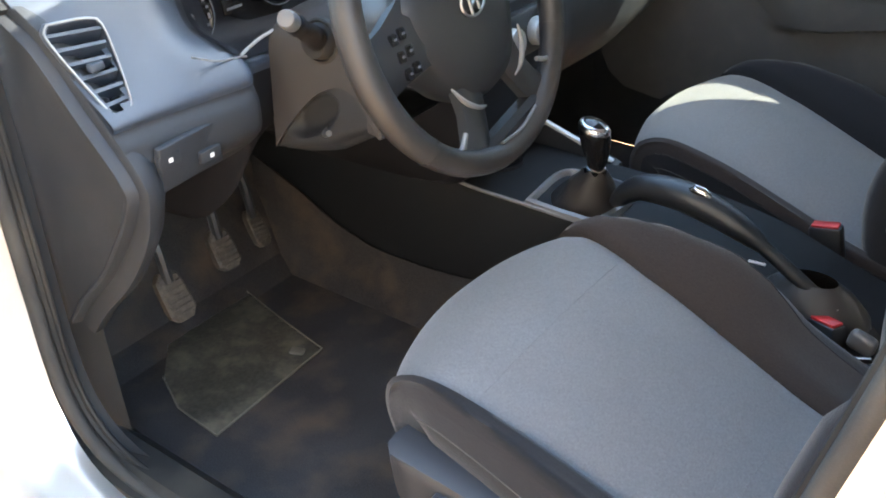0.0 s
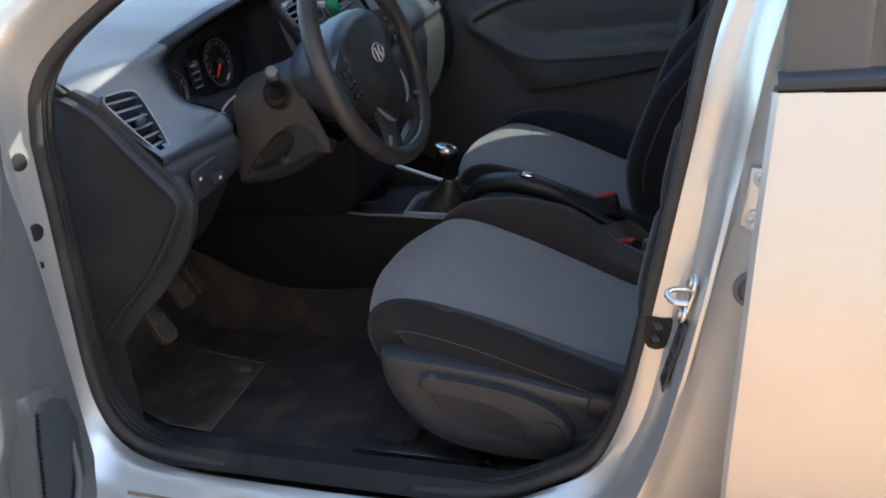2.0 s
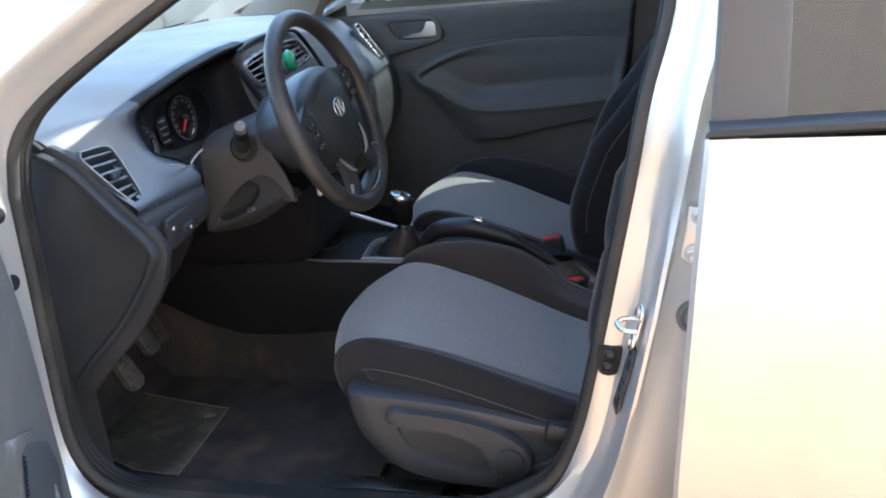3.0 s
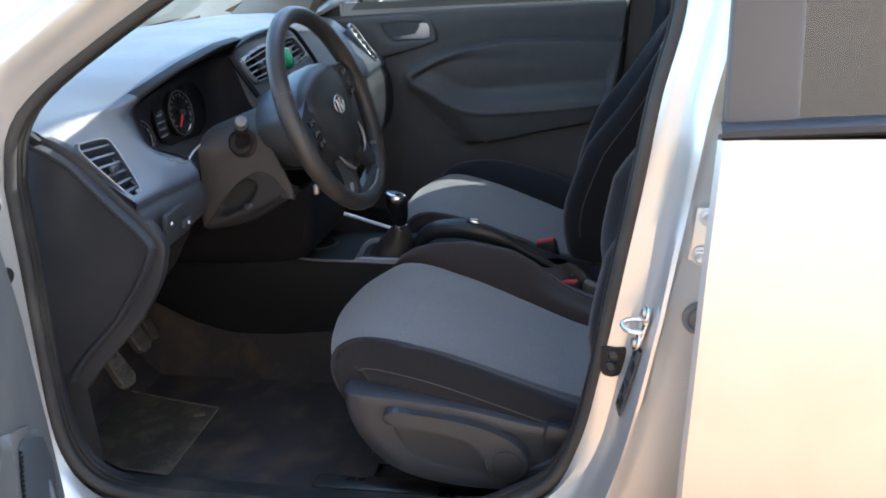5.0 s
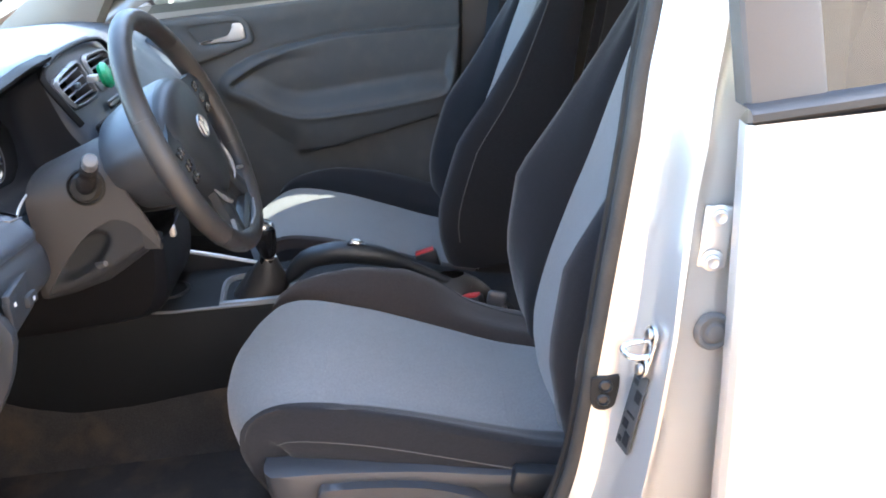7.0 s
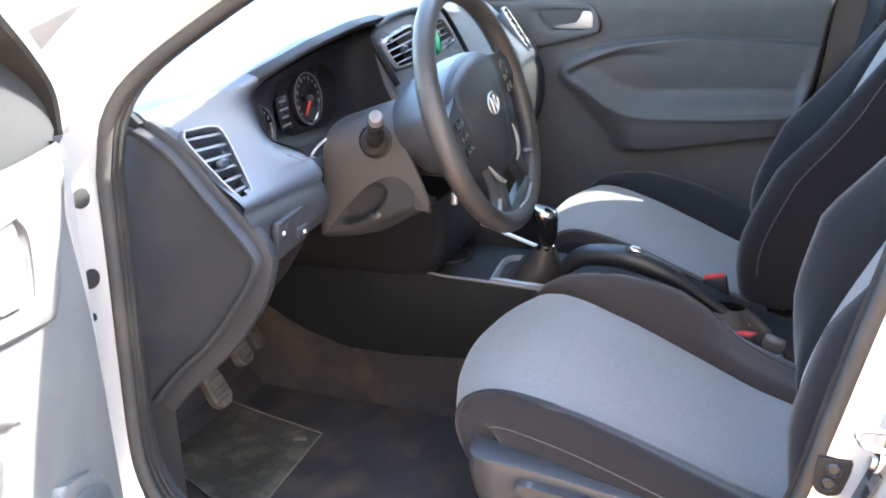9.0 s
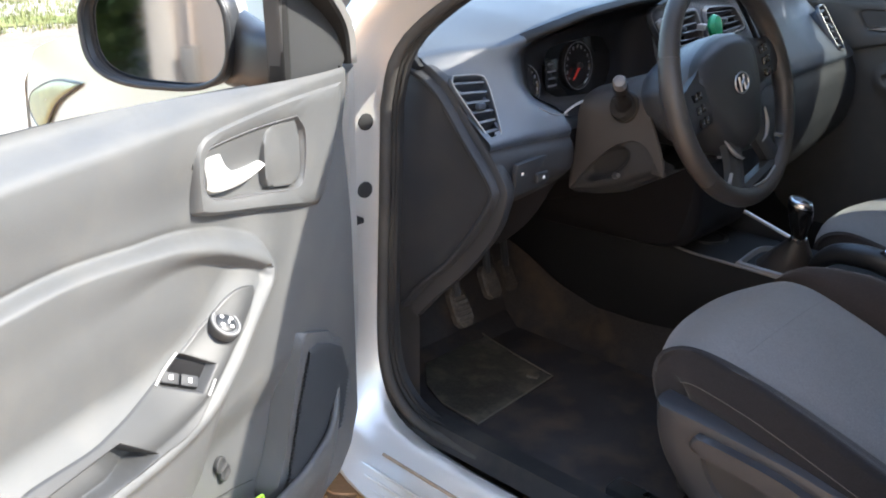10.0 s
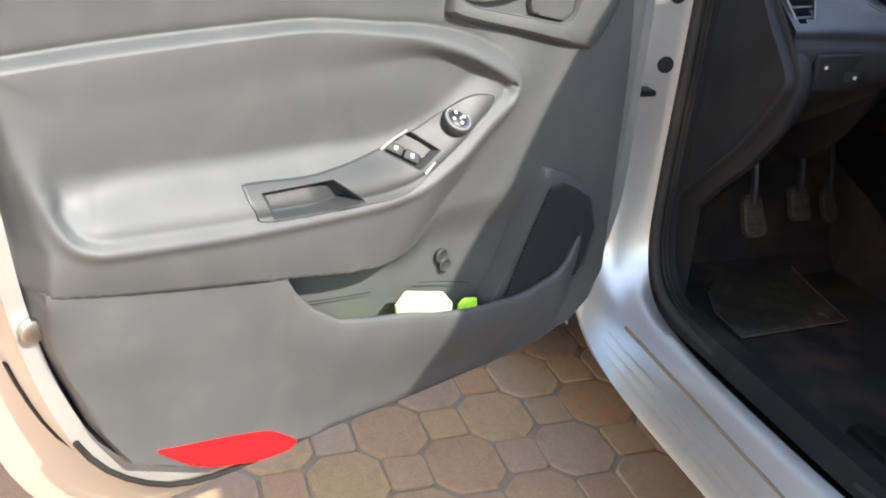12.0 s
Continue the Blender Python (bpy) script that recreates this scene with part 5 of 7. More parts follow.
rows = [[W(a * s, b * s * (1.0 if b > 0 else 0.8), h) for s, h in ((1.01, -0.012), (1.03, -0.020), (1.02, -0.045), (0.95, -0.075), (0.86, -0.100), (0.82, -0.106), (0.60, -0.104))] for a, b in pad]
part("hub_shell", loft(rows, close_rows=True), HUB, wheel, "smooth dark hub cover", 60)
badge = part("badge", tube([W(0.0215 * math.cos(w), 0.0150 * math.sin(w) + 0.002, 0.018) for w in (2 * math.pi * k / 30 for k in range(30))], 0.0016, 6, closed=True), BADGE, wheel, "oval dull chrome badge")
part("bar", tube([W(-0.009, -0.010, 0.0185), W(-0.005, 0.012, 0.0185)], 0.0020, 8), BADGE, badge)
part("bar", tube([W(0.005, -0.010, 0.0185), W(0.009, 0.012, 0.0185)], 0.0020, 8), BADGE, badge)
part("bar", tube([W(-0.007, -0.002, 0.0185), W(0.007, 0.005, 0.0185)], 0.0020, 8), BADGE, badge)
for s in (-1, 1):
    sp_rows = [[W(s * a, b + w, h) for w, h in ((0.030 * k, -0.014), (0.032 * k, 0.000), (0.014 * k, 0.006), (-0.014 * k, 0.006), (-0.032 * k, 0.000), (-0.030 * k, -0.014))] for a, b, k in ((0.070, 0.014, 1.35), (0.095, 0.010, 1.15), (0.125, 0.006, 1.0), (0.166, 0.002, 0.95))]
    spoke = part("spoke", loft(sp_rows, close_cols=True), BLACK, wheel)
    for q in range(6):
        a, b = 0.108 + 0.014 * (q % 2), 0.022 - 0.019 * (q // 2)
        part("button", block(W(s * a, b, 0.006), (0.006, 0.010, 0.012), 0.002, m=pose(0, 0, 0, 0, -18.8, 0)), GLOSSY, spoke)
        part("mark", block(W(s * a, b, 0.0095), (0.001, 0.0035, 0.0022), 0, m=pose(0, 0, 0, 0, -18.8, 0)), DIM_MARK, spoke)
    # the broad lower spoke, one leg each side, with its bright inserts
    leg = part("lower_spoke", loft([[W(s * (c + w), b, h) for w, h in ((-hw, -0.014), (-hw, -0.002), (-hw * 0.6, 0.003), (hw * 0.6, 0.003), (hw, -0.002), (hw, -0.014))] for c, b, hw in ((0.040, -0.070, 0.022), (0.046, -0.098, 0.020), (0.058, -0.124, 0.021), (0.074, -0.150, 0.026))], close_cols=True), BLACK, wheel)
    part("spoke_trim", tube(spline([W(s * 0.074, -0.062, 0.004), W(s * 0.064, -0.084, 0.006), W(s * 0.048, -0.100, 0.006), W(s * 0.034, -0.106, 0.004)], 14), [0.0012 + 0.0022 * math.sin(math.pi * k / 13) for k in range(14)], 8), RIM_SILVER, leg, "dull silver spoke insert")
    part("spoke_clip", tube(spline([W(s * 0.082, -0.112, 0.003), W(s * 0.098, -0.121, 0.004), W(s * 0.112, -0.122, 0.002)], 10), 0.0030, 8), RIM_SILVER, leg, "dull silver spoke insert")
part("lower_bridge", loft([[W(a, b, h) for b, h in ((-0.140, -0.012), (-0.142, 0.001), (-0.150, 0.006), (-0.158, 0.004))] for a in np.linspace(-0.066, 0.066, 12)]), BLACK, wheel)
part("lower_trim", tube(spline([W(-0.040, -0.152, 0.008), W(0.0, -0.157, 0.0095), W(0.040, -0.152, 0.008)], 14), 0.0030, 8, flat=0.6), RIM_SILVER, wheel, "dull silver insert")

column = thing("steering_column", "grey plastic steering column shroud with stalks", "steering column", (0.42, 0.487, 0.86))
SHROUD_END = [(0.780, 0.500), (0.812, 0.499), (0.845, 0.485), (0.880, 0.468), (0.910, 0.455), (0.944, 0.437)]  # height, x of the end facing the wheel
ARCH = [(0.330, 0.742), (0.345, 0.763), (0.367, 0.790), (0.400, 0.822), (0.426, 0.837), (0.446, 0.842), (0.467, 0.834), (0.480, 0.819), (0.492, 0.803), (0.502, 0.790)]
LOWER = [(0.318, 0.728), (0.360, 0.734), (0.408, 0.747), (0.440, 0.765), (0.470, 0.783), (0.500, 0.803)]
SHROUD_TOP = [(0.33, 0.906), (0.372, 0.923), (0.407, 0.935), (0.438, 0.944)]


def shroud_half(z, top, w):
    """Half the shroud's width at a height."""
    t = np.clip((z - 0.862) / (top - 0.862), 0, 1)
    return w * (1 - t ** 2.6) ** 0.42 * (1 + 0.10 * (0.862 - min(z, 0.862)) / 0.1)


def upper_shroud():
    arch, rows = spline(ARCH, 60), []
    for v in np.concatenate((np.linspace(0, 1, 34), [1.0, 1.0, 1.0])):
        lip = len(rows) - 33
        z = 0.80
        for _ in range(30):
            x = 0.332 + v * (np.interp(z, *zip(*SHROUD_END)) - 0.332)
            z = 0.5 * z + 0.5 * np.interp(x, arch[:, 0], arch[:, 1])
        xt = 0.332 + v * 0.105
        top = float(np.interp(xt, *zip(*SHROUD_TOP)))
        half = []
        for t in np.linspace(0, 1, 26):
            zz = z + (top - z) * (1 - (1 - t) ** 1.7)
            xx = 0.332 + v * (float(np.interp(zz, *zip(*SHROUD_END))) - 0.332)
            w = shroud_half(zz, top, 0.082)
            if lip > 0:
                w, xx = w * (1 - 0.035 * lip), xx + (0.002 if lip == 1 else -0.012 * (lip - 1))
                zz -= 0.003 * lip * t
            half.append((xx, w, zz))
        inner = [(half[0][0], half[0][1] - d, half[0][2] + e) for d, e in ((0.010, 0.004), (0.004, -0.001))]
        half = inner + half
        rows.append([(x, 0.487 - w, z) for x, w, z in half] + [(x, 0.487 + w, z) for x, w, z in half[-2::-1]])
    return loft(rows)


def lower_shroud():
    rows = []
    for x in np.linspace(0.318, 0.497, 46):
        lo, hi = float(np.interp(x, *zip(*LOWER))), float(np.interp(x, [0.318, 0.40, 0.446, 0.48, 0.50], [0.775, 0.84, 0.858, 0.838, 0.815]))
        half = []
        for t in np.linspace(0, 1, 26):
            z = hi + (lo - hi) * t
            w = 0.0775 - 0.016 * ease(0.70, 1.0, t) ** 2
            hole = ((x - 0.385) / 0.048) ** 2 + ((z - 0.792 - (x - 0.385) * 0.5) / 0.027) ** 2
            w -= 0.020 * (1 - ease(0.45, 1.0, hole))
            half.append((x, w, z))
        half += [(x, 0.048, lo - 0.004), (x, 0.025, lo - 0.006)]
        rows.append([(a, 0.487 - w, b) for a, w, b in half] + [(a, 0.487 + w, b) for a, w, b in half[::-1]])
    rows.append([(a - 0.004, 0.487 + (y - 0.487) * 0.5, 0.79 + (b - 0.79) * 0.4) for a, y, b in rows[-1]])
    return loft(rows)


part("upper_shroud", upper_shroud(), SHROUD, column, "brown-grey plastic shroud", 50)
part("lower_shroud", lower_shroud(), LOW, column, "", 60)
part("core", block((0.46, 0.487, 0.86), (0.13, 0.06, 0.07), 0.02, m=None), BLACK, column)
for s, name in ((-1, "indicator_stalk"), (1, "wiper_stalk")):
    base = Vector((0.418, 0.487 + s * 0.080, 0.892))
    tip = Vector((0.471, 0.487 + s * 0.184, 0.958))
    out = Vector((0.05, s, 0.12)).normalized()
    col = part("collar", lathe(base - out * 0.004, out, [(0.026, 0.0), (0.026, 0.005), (0.0235, 0.007), (0.0225, 0.004), (0.021, 0.004), (0.020, 0.012), (0.017, 0.018), (0.001, 0.02)], 30), RUBBER, column)
    st = part(name, tube([base, base.lerp(tip, 0.3), base.lerp(tip, 0.58), base.lerp(tip, 0.62), base.lerp(tip, 0.74)], [0.015, 0.0115, 0.0100, 0.0118, 0.0112], 18), GLOSSY, column)
    part("end_cap", lathe(base.lerp(tip, 0.73), tip - base, [(0.0098, 0.0), (0.0102, 0.004), (0.0100, 0.018), (0.0086, 0.021), (0.001, 0.022)], 20), STALK_END, st, "grey stalk end")
part("adjust_lever", tube([(0.402, 0.420, 0.774), (0.410, 0.407, 0.777), (0.420, 0.402, 0.781)], [0.005, 0.0055, 0.004], 8), STALK_END, column)
part("ignition_key", block((0.462, 0.608, 0.748), (0.010, 0.012, 0.020), 0.003), SATIN, column)

# ---- pedals ----
for name, x, y, z, w, h, lab in (("clutch_pedal", 0.142, 0.328, 0.486, 0.060, 0.072, "worn black rubber clutch pedal"), ("brake_pedal", 0.108, 0.452, 0.490, 0.058, 0.062, "black rubber brake pedal pad"), ("accelerator_pedal", 0.065, 0.560, 0.462, 0.040, 0.062, "slim black accelerator pedal")):
    ped = thing(name, lab, "pedal", (x, y, z), group="foot pedals")
    m = pose(0, 0, 0, 0, -28, 0)
    body, foot = [], h * 1.08
    for q in np.linspace(-0.5, 0.5, 8):
        half = w * (0.36 - 0.07 * q) * (1 - 0.5 * (2 * abs(q)) ** 8)
        body.append([Vector((x, y, z)) + m @ Vector((0.007 * a, half * c, foot * q)) for a, c in ((-1, -1), (0.7, -1), (1, -0.85), (1, 0.85), (0.7, 1), (-1, 1))])
    part("pad", loft(body, close_cols=True, cap=True), PEDAL, ped, "worn brown-grey rubber pad", 30)
    for k in range(7):
        part("rib", block(Vector((x, y, z)) + m @ Vector((0.0075, 0, foot * (-0.36 + k * 0.12))), (0.003, w * (0.58 - 0.13 * (-0.36 + k * 0.12)), foot * 0.045), 0.0008, m=m), PEDAL, ped)
    part("arm", tube(spline([(x - 0.006, y, z + h * 0.3), (x - 0.02, y, z + 0.09), (x - 0.09, y + 0.01, z + 0.20)], 12), 0.008, 8), BLACK, ped)
part("release_lever", tube([(0.205, 0.196, 0.640), (0.222, 0.190, 0.618), (0.236, 0.186, 0.606), (0.241, 0.184, 0.600)], [0.006, 0.008, 0.008, 0.005], 10, flat=0.6), STEEL, dash, "worn bright bonnet release lever")

# ---- floor mats ----
pad_shape = [(-0.02, 0.40), (-0.01, 0.578), (0.09, 0.555), (0.212, 0.532), (0.219, 0.40), (0.225, 0.292), (0.13, 0.300), (0.05, 0.335)]
mat_thing = thing("floor_mat", "worn dark floor mat with a scuffed heel pad and pale edging", "floor mat", (0.2, 0.42, 0.27))
mat_edge = spline([(0.00, 0.235), (-0.03, 0.45), (-0.02, 0.72), (0.04, 0.735), (0.30, 0.735), (0.56, 0.730), (0.60, 0.70), (0.61, 0.45), (0.58, 0.25), (0.30, 0.232), (0.00, 0.235)], 80)[:-1].tolist()
part("mat", prism(mat_edge, lambda a, b, h: (a, b, 0.268 + h), 0.012, 0.004), CARPET, mat_thing)
hp = np.vstack([np.linspace(a, b, 10)[:-1] for a, b in zip(np.array(pad_shape), np.array(pad_shape[1:] + pad_shape[:1]))]).tolist()
hz = lambda a, b, h: (a, b, 0.2815 + h)
part("heel_pad", prism(hp, hz, 0.005, 0.002), MAT_PAD, mat_thing, "scuffed translucent heel pad")
edge = [hz(a, b, 0.006) for a, b in np.vstack([np.linspace(a, b, 14) for a, b in (((-0.02, 0.582), (0.09, 0.557)), ((0.09, 0.557), (0.214, 0.534)), ((0.214, 0.534), (0.221, 0.40)), ((0.221, 0.40), (0.227, 0.290)), ((0.227, 0.290), (0.13, 0.298)), ((0.13, 0.298), (0.05, 0.333)))])]
part("edging", tube(edge, 0.0015, 6), EDGING, mat_thing, "pale stitched edging")
part("fixing", block(hz(0.185, 0.505, 0.006), (0.024, 0.016, 0.006), 0.002, m=pose(0, 0, 0, 0, 0, 20)), EDGING, mat_thing, "pale mat fixing clip")

# ---- centre console ----
console = thing("centre_console", "black plastic centre console with satin edging", "console", (0.6, 0.86, 0.26))
side = [(-0.16, 0.76), (0.05, 0.70), (0.16, 0.655), (0.24, 0.617), (0.278, 0.586), (0.305, 0.562), (0.335, 0.549), (0.385, 0.543), (0.48, 0.541), (0.60, 0.538), (0.70, 0.535), (0.82, 0.515), (0.95, 0.47), (1.05, 0.45)]
tops = spline(side, 40)
rows = []
for x, z in tops:
    a, b = 0.742, 0.958
    rows.append([(x, a - 0.008, 0.26), (x, a - 0.004, z * 0.6 + 0.1), (x, a, z - 0.012), (x, a + 0.006, z - 0.002), (x, a + 0.02, z), (x, b - 0.02, z), (x, b - 0.006, z - 0.002), (x, b, z - 0.012), (x, b + 0.004, z * 0.6 + 0.1), (x, b + 0.008, 0.26)])
part("body", loft(rows), MATT, console)
# carpet drawn up over the tunnel's foot
edge_z = lambda x: float(np.interp(x, [-0.12, 0.0, 0.074, 0.171, 0.286, 0.416, 0.66], [0.480, 0.433, 0.395, 0.368, 0.369, 0.382, 0.400]))
part("tunnel_carpet", loft([[(x, 0.7385, edge_z(x) - 0.006), (x, 0.7290, edge_z(x)), (x, 0.7240, edge_z(x) - 0.010), (x, 0.7160, 0.5 * edge_z(x) + 0.150), (x, 0.7000, 0.300), (x, 0.672, 0.276), (x, 0.630, 0.268)] for x in np.linspace(-0.12, 0.66, 32)]), CARPET, console, "dark carpet over the tunnel", 60)
part("near_edging", tube([(x, 0.747, z + 0.001) for x, z in spline([(0.276, 0.588), (0.305, 0.563), (0.338, 0.549), (0.385, 0.543), (0.45, 0.542), (0.55, 0.540)], 16)], 0.0028, 8), RIM_SILVER, console, "satin silver edging")
part("far_edging", tube([(0.30, 0.952, 0.608), (0.41, 0.952, 0.576), (0.52, 0.952, 0.541)], 0.005, 8), SATIN, console, "satin silver edging")
part("far_wall", loft([[(x, 0.945, 0.50), (x, 0.945, z), (x, 0.965, z), (x, 0.97, 0.27)] for x, z in ((-0.10, 0.76), (0.10, 0.70), (0.22, 0.645), (0.26, 0.622), (0.30, 0.606), (0.41, 0.574), (0.53, 0.538))]), BLACK, console)
gate = [(0.476, 0.752), (0.555, 0.748), (0.60, 0.76), (0.60, 0.87), (0.51, 0.885), (0.470, 0.862)]
ring = spline(gate + [gate[0]], 49)[:-1]
gc = ring.mean(axis=0)
part("gear_surround", loft([[(gc[0] + (a - gc[0]) * s, gc[1] + (b - gc[1]) * s, 0.541 + h) for s, h in ((1.05, -0.002), (1.02, 0.007), (0.92, 0.009), (0.88, 0.004), (0.86, -0.01))] for a, b in ring], close_rows=True), RIM_SILVER, console, "dull silver gear lever surround")
part("cup_socket", lathe((0.36, 0.85, 0.512), (0, 0, 1), [(0.034, 0.0), (0.036, 0.035), (0.042, 0.036), (0.043, 0.030)], 28), BLACK, console)

lever = thing("gear_lever", "black gear lever with a chrome-trimmed knob and leather gaiter", "gear lever", (0.54, 0.81, 0.53))
base, top = Vector((0.545, 0.812, 0.53)), Vector((0.588, 0.778, 0.66))
part("gaiter", loft([[(base.lerp(top, t) + Vector((math.cos(w) * r * 1.1, math.sin(w) * r, 0.004 * math.sin(6 * w + t * 9)))) for w in (2 * math.pi * k / 28 for k in range(28))] for t, r in ((-0.02, 0.052), (0.1, 0.050), (0.25, 0.040), (0.35, 0.034), (0.45, 0.026), (0.6, 0.016))], close_cols=True), LEATHER, lever)
part("collar", disc(base.lerp(top, 0.56), top - base, 0.0145, 0.014), CHROME, lever, "chrome collar")
neck = base.lerp(top, 0.62)
KNOB = [(0.0, 0.0, 0.0120, 0.0120), (0.010, 0.000, 0.0150, 0.0140), (0.024, -0.003, 0.0190, 0.0175), (0.042, -0.007, 0.0225, 0.0205), (0.058, -0.010, 0.0240, 0.0215), (0.068, -0.012, 0.0235, 0.0205), (0.076, -0.013, 0.0200, 0.0170), (0.080, -0.013, 0.0120, 0.0100), (0.081, -0.013, 0.0008, 0.0008)]
knob_ring = lambda h, fwd, a, b: [neck + Vector((fwd + 0.18 * h + a * math.cos(w), -0.16 * h + b * math.sin(w), h - 0.22 * a * math.cos(w) * min(1.0, h / 0.05))) for w in (2 * math.pi * k / 30 for k in range(30))]
part("knob", loft([knob_ring(*r) for r in KNOB], close_cols=True), GLOSSY, lever, "", 60)
part("knob_cap", loft([knob_ring(*r) for r in ((0.067, -0.012, 0.0240, 0.0210), (0.0715, -0.0125, 0.0236, 0.0206), (0.0765, -0.013, 0.0212, 0.0182), (0.0775, -0.013, 0.0175, 0.0145))], close_cols=True), CHROME, lever, "chrome cap ring", 60)

brake = thing("handbrake", "black handbrake lever with a chrome release button", "handbrake", (0.85, 0.785, 0.5))
pts = spline([(0.60, 0.800, 0.560), (0.64, 0.795, 0.596), (0.69, 0.79, 0.606), (0.735, 0.786, 0.603), (0.80, 0.785, 0.582), (0.88, 0.785, 0.535), (0.96, 0.785, 0.48)], 30)
part("grip", tube(pts.tolist(), [0.010 + 0.012 * math.sin(math.pi * min(1, k / 18)) ** 0.6 for k in range(30)], 12), BLACK, brake)
part("button", tube([(0.722, 0.781, 0.622), (0.731, 0.780, 0.6255), (0.742, 0.780, 0.624), (0.752, 0.781, 0.619)], [0.004, 0.0075, 0.0075, 0.004], 10), CHROME, brake, "chrome release button")
part("gaiter", loft([[(0.90 + r * math.cos(w) * 1.6, 0.80 + r * math.sin(w), z) for w in (2 * math.pi * k / 24 for k in range(24))] for r, z in ((0.055, 0.46), (0.05, 0.49), (0.035, 0.515), (0.02, 0.53))], close_cols=True), LEATHER, brake)
part("slot_edge", tube([(0.820, 0.768, 0.548), (0.843, 0.768, 0.549)], 0.0022, 6), SATIN, brake)
part("slot_edge", tube([(0.913, 0.775, 0.508), (0.943, 0.775, 0.510)], 0.0022, 6), SATIN, brake)

# seat belt buckles
for x, y, z, t, lab in ((0.941, 0.752, 0.472, -30, "seat belt buckle with a red release button"), (0.868, 0.990, 0.478, 0, "seat belt buckle with a red release button")):
    bk = thing("belt_buckle", lab, "seat belt buckle", (x, y, z), group="belt buckles")
    m = pose(0, 0, 0, 0, -12, t)
    part("housing", block((x, y, z), (0.048, 0.026, 0.062), 0.006, m=m), BLACK, bk)
    part("release_button", block(Vector((x, y, z)) + m @ Vector((0, 0, 0.031)), (0.040, 0.018, 0.006), 0.002, m=m), RED, bk)
    part("stem", block((x + 0.012, y, z - 0.06), (0.03, 0.012, 0.08), 0.003, m=m), BLACK, bk)
belt = thing("belt_tongue", "dark webbing and grey belt tongue lying by the seat", "seat belt", (0.985, 0.748, 0.48))
part("tongue", block((0.985, 0.742, 0.496), (0.036, 0.016, 0.034), 0.010, 3, m=pose(0, 0, 0, 18, 14, -6)), STALK_END, belt, "grey plastic belt tongue")
part("plate", block((0.988, 0.735, 0.474), (0.030, 0.004, 0.010), 0.001, m=pose(0, 0, 0, 20, -22, 0)), STEEL, belt)
part("webbing", loft([[(x, 0.748, z), (x + 0.002, 0.786, z - 0.004)] for x, z in ((0.985, 0.500), (1.010, 0.470), (1.040, 0.430), (1.060, 0.380))]), RUBBER, belt)

# ---- front seats ----
CUSHION = [(0.640, 0.40), (0.614, 0.445), (0.592, 0.49), (0.584, 0.528), (0.598, 0.565), (0.650, 0.583), (0.75, 0.564), (0.86, 0.524), (0.96, 0.485), (1.04, 0.464)]
BACK = [(1.035, 0.47), (1.035, 0.53), (1.062, 0.62), (1.105, 0.72), (1.148, 0.81), (1.190, 0.91), (1.235, 1.01), (1.270, 1.09), (1.300, 1.135), (1.335, 1.145), (1.365, 1.12), (1.370, 1.04), (1.335, 0.90), (1.280, 0.72), (1.215, 0.55)]


def sweep_pad(path, sides, drop, yc, off, n=44, bulge=0.0):
    """Skins swept along a path (x, z): the middle insert, and the bolster on each side (-1, +1).
    Each side has the half width of the insert, that of the whole, and the bolster's height, along the path."""
    p = spline(path, n)
    mid, bolsters, seams = [], {-1: [], 1: []}, {-1: [], 1: []}
    for i in range(n):
        a, b = p[max(i - 1, 0)], p[min(i + 1, n - 1)]
        d = (b - a) / np.linalg.norm(b - a)
        nx, nz = -d[1], d[0]
        v = i / (n - 1)
        dr = np.interp(v, *zip(*drop))
        fw = bulge * (1 - float(ease(0.22, 0.45, v)))
        put = lambda y, q: (p[i][0] + nx * q + off[0] - fw * max(0.0, 1 - (y / 0.195) ** 2), yc + y + off[1], p[i][1] + nz * q + off[2])
        inner = {e: np.interp(v, *zip(*sides[e][0])) for e in (-1, 1)}
        mid.append([put(s * inner[1 if s > 0 else -1], 0.010 * (1 - s * s) - 0.006 * abs(s) ** 24) for s in np.linspace(-1, 1, 21)])
        for e in (-1, 1):
            w1, w2, h = (np.interp(v, *zip(*f)) for f in sides[e])
            prof = spline([(w1, -0.006), (w1 + (w2 - w1) * 0.12, 0.008 + h * 0.15), (w1 + (w2 - w1) * 0.45, h * 0.75), (w1 + (w2 - w1) * 0.78, h), (w2 - 0.004, h * 0.62), (w2, h * 0.2 - 0.02), (w2 + 0.002, -0.02 - dr * 0.5), (w2 - 0.006, -0.02 - dr)], 20)
            bolsters[e].append([put(e * s, q) for s, q in prof])
            s, q = prof[12]
            seams[e].append(put(e * (s + 0.001), q))
    return mid, bolsters, seams


